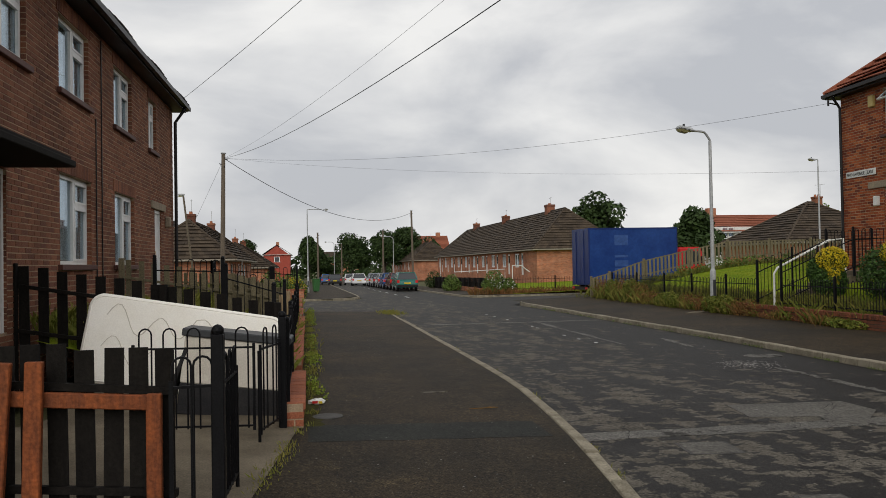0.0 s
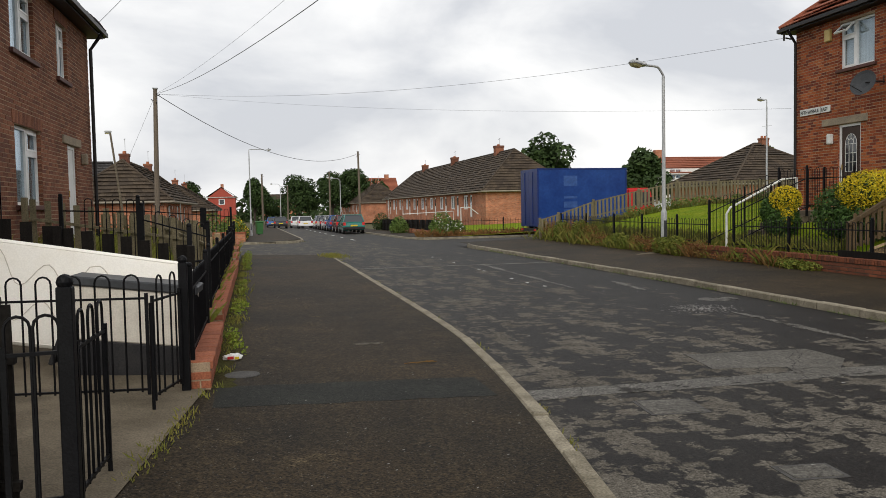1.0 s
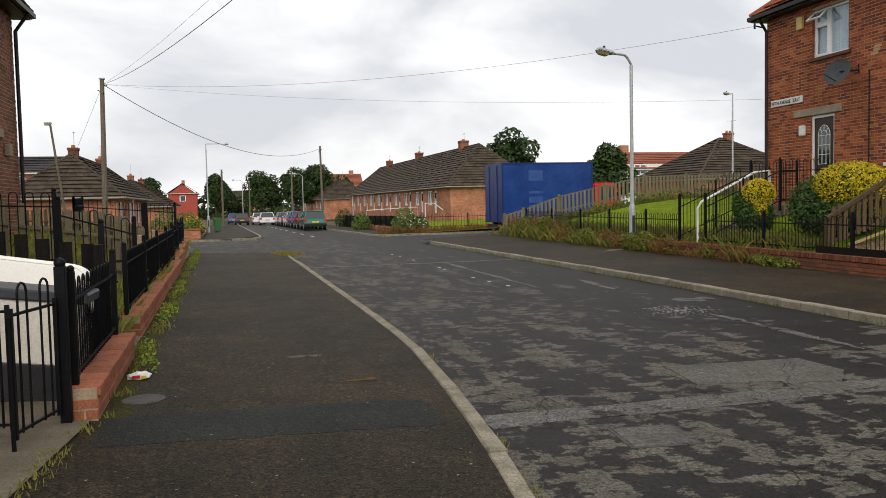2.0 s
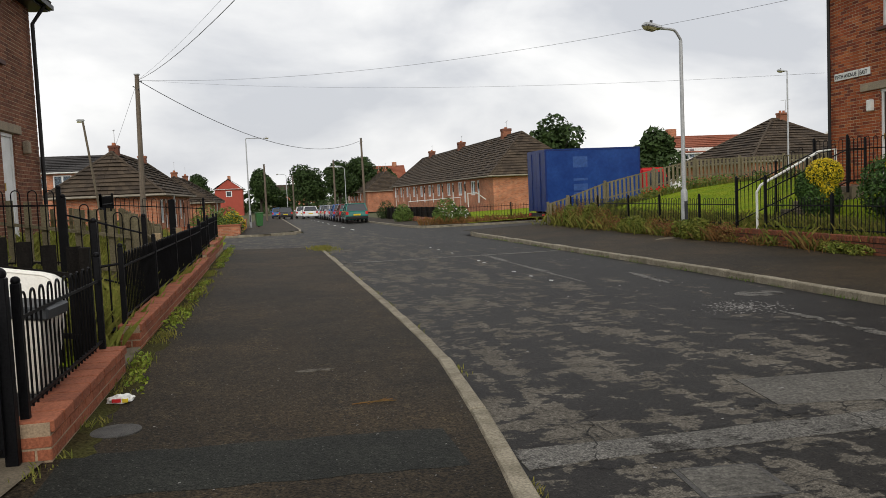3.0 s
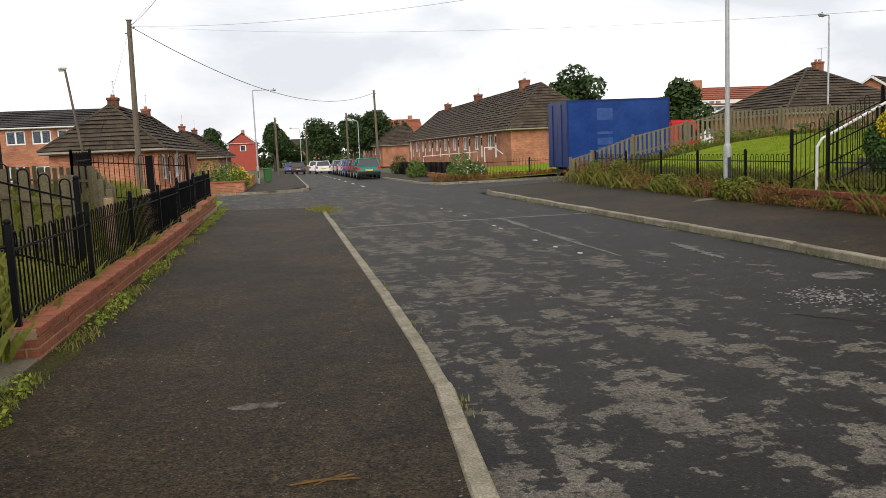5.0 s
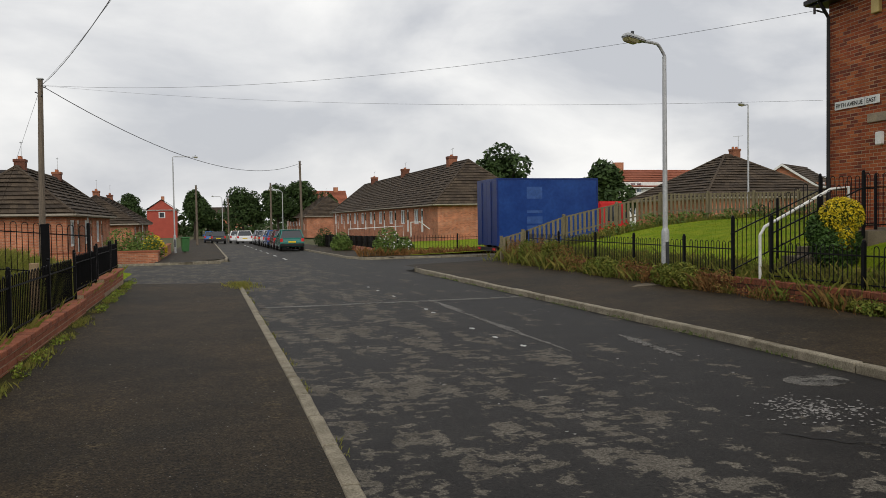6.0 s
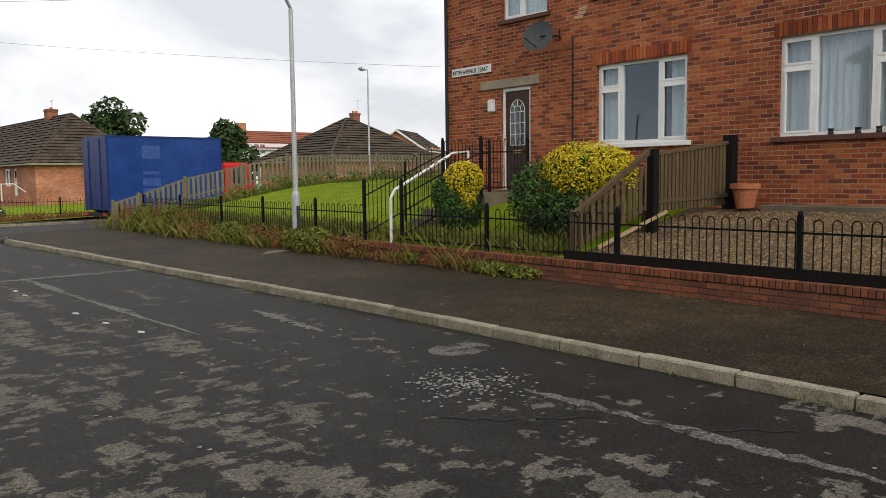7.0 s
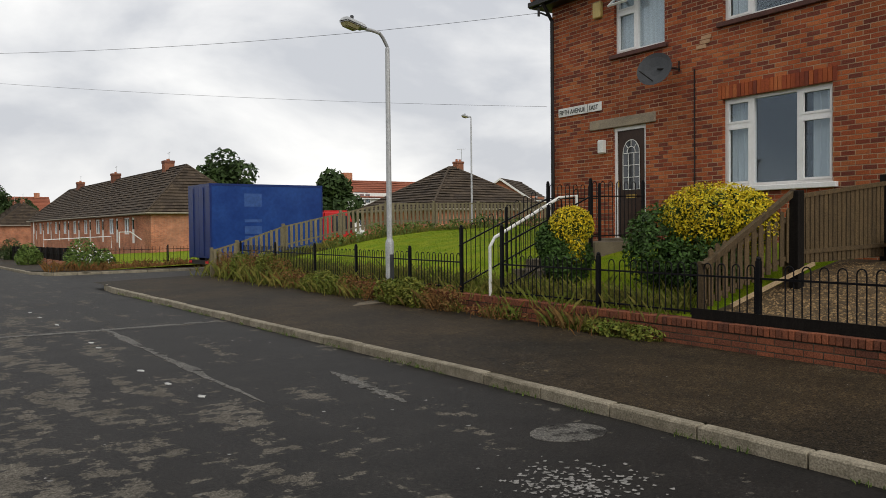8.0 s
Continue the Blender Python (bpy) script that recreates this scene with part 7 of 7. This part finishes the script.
def flat_piece(name, pts, z, material, label, category, h=0.004):
    """A thin flat piece with real edges, from its outline."""
    bm = bmesh.new()
    top = [bm.verts.new((x, y, z)) for x, y in pts]
    low = [bm.verts.new((x, y, z - h - 0.02)) for x, y in pts]
    bm.faces.new(top)
    for i in range(len(pts)):
        bm.faces.new((low[i], low[(i + 1) % len(pts)], top[(i + 1) % len(pts)], top[i]))
    bmesh.ops.recalc_face_normals(bm, faces=bm.faces)
    return tagged(part(name, bm, material), label, category, kind="structure")


def ragged(x0, x1, y0, y1, seed, amp=0.03, n=14):
    r = random.Random(seed)
    a = [(x0 + (x1 - x0) * i / n, y0 + r.uniform(-amp, amp)) for i in range(n + 1)]
    b = [(x1 - (x1 - x0) * i / n, y1 + r.uniform(-amp, amp)) for i in range(n + 1)]
    return a + b


flat_piece("trench_patch", ragged(1.85, 7.6, 7.02, 7.36, 1), 0.004, PALE, "pale filled trench across the road", "road patch")
flat_piece("square_patch", SQ, 0.005, SMOOTHP, "pale square repair patch in the road", "road patch")
flat_piece("trench_patch", ragged(2.2, 7.6, 22.1, 22.3, 2, 0.02), 0.004, PALE, "thin pale trench line across the road", "road patch")
flat_piece("round_patch", [(7.05 + 0.34 * math.cos(a), 12.75 + 0.26 * math.sin(a)) for a in [2 * math.pi * k / 16 for k in range(16)]], 0.005, PALE, "pale round repair patch in the road", "road patch")
flat_piece("pavement_band", ragged(-0.72, 1.52, 7.0, 7.75, 3, 0.02), 0.118, DARKP, "darker tarmac band across the pavement", "road patch", 0.03).location = (0, 0, 0)
pb = bpy.data.objects["pavement_band"]
for v in pb.data.vertices:
    v.co.z = pave_left(v.co.x, v.co.y) + (0.0015 if v.co.z > 0.11 else -0.03)
for n_, (cx, cy, w, d, rz) in enumerate(((2.79, 6.5, 0.42, 0.40, -0.12), (2.8, 4.85, 0.30, 0.20, -0.1))):
    cv = thing("iron_cover", "square grey cover plate let into the road", "manhole cover", (cx, cy, 0.0), rz)
    part("frame", boxes((-w / 2 - 0.03, w / 2 + 0.03, -d / 2 - 0.03, d / 2 + 0.03, -0.02, 0.004)), IRON, cv)
    part("lid", boxes((-w / 2, w / 2, -d / 2, d / 2, -0.02, 0.008), bevel=0.002), SMOOTHP, cv)
cv = thing("stopcock_cover", "small oval iron cover in the pavement", "manhole cover", (-0.52, 8.23, pave_left(-0.52, 8.23)))
part("lid", lathe(bmesh.new(), [(0.16, -0.02), (0.16, 0.005), (0.14, 0.008)], 18), IRON, cv)
spot = flat_piece("pale_scuff", [(0.82 + 0.17 * math.cos(a) * (1 + 0.25 * math.sin(5 * a)), 9.75 + 0.055 * math.sin(a) * (1 + 0.3 * math.cos(7 * a))) for a in [2 * math.pi * k / 18 for k in range(18)]], pave_left(0.82, 9.75) + 0.004, surf("chalky_scuff", (0.15, 0.135, 0.11), (0.05, 0.043, 0.034), 12, 0.95, 0.2, 60, 0.3), "pale worn scuff on the pavement", "road patch")
for k, y in enumerate(np.arange(46, 90, 6)):
    flat_piece("centre_dash", [(5.0, y), (5.1, y), (5.1, y + 2.2), (5.0, y + 2.2)], dip(y + 1) + 0.006, LINE, "worn white centre line dash", "road marking")
CHIP = surf("stone_chippings", (0.26, 0.25, 0.235), (0.16, 0.155, 0.145), 9, 0.9, 0.2, 60, 0.3)
verts_, quads_ = [], []
r_ = random.Random(8)
for k in range(420):
    gx, gy = r_.gauss(6.15, 0.24), r_.gauss(11.75, 0.26)
    if r_.random() < 0.25:
        gx, gy = r_.uniform(2.3, 7.5), r_.uniform(4, 30)
    s = r_.uniform(0.006, 0.022)
    i0 = len(verts_)
    a0 = r_.uniform(0, 6.28)
    verts_ += [(gx + s * (1.4 if j % 2 else 0.8) * math.cos(a0 + j * 1.257), gy + s * math.sin(a0 + j * 1.257), 0.003 + 0.004 * (j % 2)) for j in range(5)]
    quads_.append(tuple(range(i0, i0 + 5)))
tagged(from_quads("chippings", verts_, quads_, CHIP), "pale chippings and flakes scattered on the road", "chippings", kind="stuff")
verts_, quads_ = [], []
for k in range(420):
    gx, gy = r_.uniform(-0.7, 1.9), r_.uniform(3, 26)
    if k % 4 == 0:
        gx, gy = r_.uniform(7.9, 10.3), r_.uniform(8, 30)
    s = r_.uniform(0.003, 0.009)
    zz = pave_left(gx, gy) if gx < 3 else 0.105 + 0.03 * (gx - right_kerb(gy))
    i0 = len(verts_)
    verts_ += [(gx - s, gy - s, zz + 0.002), (gx + s, gy - s * 0.6, zz + 0.004), (gx + s * 0.7, gy + s, zz + 0.004), (gx - s * 0.8, gy + s, zz + 0.003)]
    quads_.append((i0, i0 + 1, i0 + 2, i0 + 3))
tagged(from_quads("grit", verts_, quads_, CHIP), "pale grit and crumbs lying on the pavements", "grit", kind="stuff")

litter = thing("litter", "crumpled crisp packet, white with red and yellow print", "litter", (-0.62, 9.04, pave_left(-0.62, 9.04)))
r_ = random.Random(4)
bm = bmesh.new()
bmesh.ops.create_icosphere(bm, subdivisions=3, radius=0.075)
for v in bm.verts:
    v.co = Vector((v.co.x * 1.25, v.co.y * 0.9, max(v.co.z * 0.55, -0.02))) * (1 + 0.35 * noise.noise(v.co * 26))
bmesh.ops.translate(bm, verts=bm.verts, vec=(0, 0, 0.02))
part("packet", bm, WHITE, litter)
part("red_print", boxes((-0.05, 0.01, -0.078, -0.055, 0.015, 0.04)), REDP, litter)
part("yellow_print", boxes((0.02, 0.06, -0.07, -0.05, 0.01, 0.035)), YPLATE, litter)
twigs = thing("dead_twigs", "dry brown stalks lying on the pavement", "twigs", (1.18, 8.5, pave_left(1.18, 8.5) + 0.006))
part("stalks", tubes(([(-0.16, 0, 0), (0.14, 0.03, 0.005)], 0.004), ([(-0.1, 0.03, 0), (0.16, -0.02, 0.005)], 0.004), ([(-0.05, -0.03, 0), (0.1, 0.05, 0.01)], 0.003), sides=4), DRY, twigs)

r_ = random.Random(12)
verts_, quads_ = [], []
for k in range(12000):
    gy = r_.uniform(7.5, 14.4)
    gx = r_.uniform(wall_line(gy) + 0.25, 14.0)
    gz = rise_right(gx, gy)
    s = r_.uniform(0.010, 0.022)
    a0 = r_.uniform(0, 6.28)
    ca, sa = math.cos(a0), math.sin(a0)
    i0 = len(verts_)
    verts_ += [(gx + s * 1.3 * ca, gy + s * 1.3 * sa, gz), (gx - s * sa, gy + s * ca, gz), (gx - s * 1.3 * ca, gy - s * 1.3 * sa, gz), (gx + s * sa, gy - s * ca, gz), (gx, gy, gz + s * 0.8)]
    quads_ += [(i0, i0 + 1, i0 + 4), (i0 + 1, i0 + 2, i0 + 4), (i0 + 2, i0 + 3, i0 + 4), (i0 + 3, i0, i0 + 4)]
PEBBLE = surf("gravel_pebbles", (0.32, 0.215, 0.105), (0.085, 0.057, 0.030), 3, 0.9, 0.0, 40, 0.2, island=0.85)
tagged(from_quads("gravel_pebbles", verts_, quads_, PEBBLE), "loose brown and cream gravel pebbles", "gravel", kind="stuff")

flat_piece("lamp_base_slab", [(9.9, 21.5), (10.85, 21.55), (10.85, 22.1), (10.3, 21.95)], 0.19, CONC, "pale concrete slab at the lamp foot", "paving", 0.03)
ls = bpy.data.objects["lamp_base_slab"]
for v in ls.data.vertices:
    v.co.z = 0.105 + 0.03 * (v.co.x - right_kerb(v.co.y)) + (0.006 if v.co.z > 0.18 else -0.03)
# cracks in the old road surface
r_ = random.Random(21)
verts_, quads_ = [], []


def crack(x, y, ang, length, w=0.005, depth=0):
    """A wandering dark split, branching now and then."""
    prev = None
    n = int(length / 0.06)
    for i in range(n):
        ww = w * r_.uniform(0.4, 1.3)
        a = ang + r_.uniform(-0.6, 0.6)
        p = (x - ww * math.sin(a), y + ww * math.cos(a), 0.0068)
        q = (x + ww * math.sin(a), y - ww * math.cos(a), 0.0068)
        i0 = len(verts_)
        verts_.extend([p, q])
        if prev is not None:
            quads_.append((prev, prev + 1, i0 + 1, i0))
        prev = i0
        x, y = x + 0.06 * math.cos(a), y + 0.06 * math.sin(a)
        if depth < 2 and r_.random() < 0.045:
            crack(x, y, ang + r_.choice((-1.1, 1.1)), length * r_.uniform(0.15, 0.35), w * 0.8, depth + 1)


for x, y, a, L in ((1.9, 7.0, 0.0, 5.4), (1.9, 7.40, -0.03, 4.8), (2.1, 7.75, -0.05, 1.9), (3.8, 7.4, 1.45, 0.9), (2.9, 6.9, -0.9, 1.2), (4.2, 6.95, -1.2, 1.6), (5.4, 11.2, -0.75, 1.3), (6.3, 9.9, -0.9, 0.9), (3.0, 5.6, 0.3, 1.4), (4.7, 5.9, -0.4, 1.5), (2.4, 22.05, 0.0, 5.0)):
    crack(x, y, a, L, 0.0045 if y < 9 else 0.011)
tagged(from_quads("road_cracks", verts_, quads_, RUBBER), "dark branching cracks in the worn road", "cracks", kind="stuff")

# an upstairs top light standing open
sash = part("open_sash", boxes((0, 0.5, -0.02, 0.02, -0.34, -0.30), (0, 0.5, -0.02, 0.02, -0.04, 0.0), (0, 0.04, -0.02, 0.02, -0.30, -0.04), (0.46, 0.5, -0.02, 0.02, -0.30, -0.04)), UPVC, house_r, "top-hung sash standing open")
sash.matrix_basis = pose(1.93, 0.03, 6.15, -48, 0, 0)
part("sash_pane", boxes((0.04, 0.46, -0.004, 0.004, -0.30, -0.04)), PANE, sash)

for x in (9.05, 9.45, 9.75):
    bm = lathe(bmesh.new(), [(0.03, 0.0), (0.045, 0.015), (0.035, 0.06), (0.05, 0.085), (0.042, 0.095)], 10, (x, -0.02, 2.24))
    part("sill_pot", bm, GUTTER, house_r, "small dark pot on the window sill")

# worn remnants of the centre line
r_ = random.Random(31)
for x, y in [(5.15, 26.23), (5.15, 25.06), (5.18, 23.48), (5.15, 20.69), (5.13, 20.08), (5.1, 17.81), (5.12, 16.8), (5.19, 15.93)]:
    n = 11
    pts = [(x + r_.uniform(0.02, 0.05) * math.cos(a), y + r_.uniform(0.04, 0.10) * math.sin(a)) for a in [2 * math.pi * k / n for k in range(n)]]
    flat_piece("centre_line_remnant", pts, 0.005, LINE, "worn flake of white centre line paint", "road marking")

# long scoured streaks left along the lane
for seed, x0, y0, x1, y1, w in ((51, 6.32, 8.5, 6.38, 11.3, 0.07), (52, 5.55, 15.28, 5.69, 22.37, 0.07), (53, 6.62, 14.49, 6.83, 16.37, 0.09)):
    r_ = random.Random(seed)
    n = 36
    mid = [(x0 + (x1 - x0) * k / n + r_.uniform(-0.02, 0.02), y0 + (y1 - y0) * k / n, w * r_.uniform(0.35, 1.3) * min(1, 0.2 + 4 * min(k, n - k) / n)) for k in range(n + 1)]
    flat_piece("scoured_streak", [(x - d, y) for x, y, d in mid] + [(x + d, y) for x, y, d in reversed(mid)], 0.0045, PALE, "long pale scoured streak along the lane", "road patch")
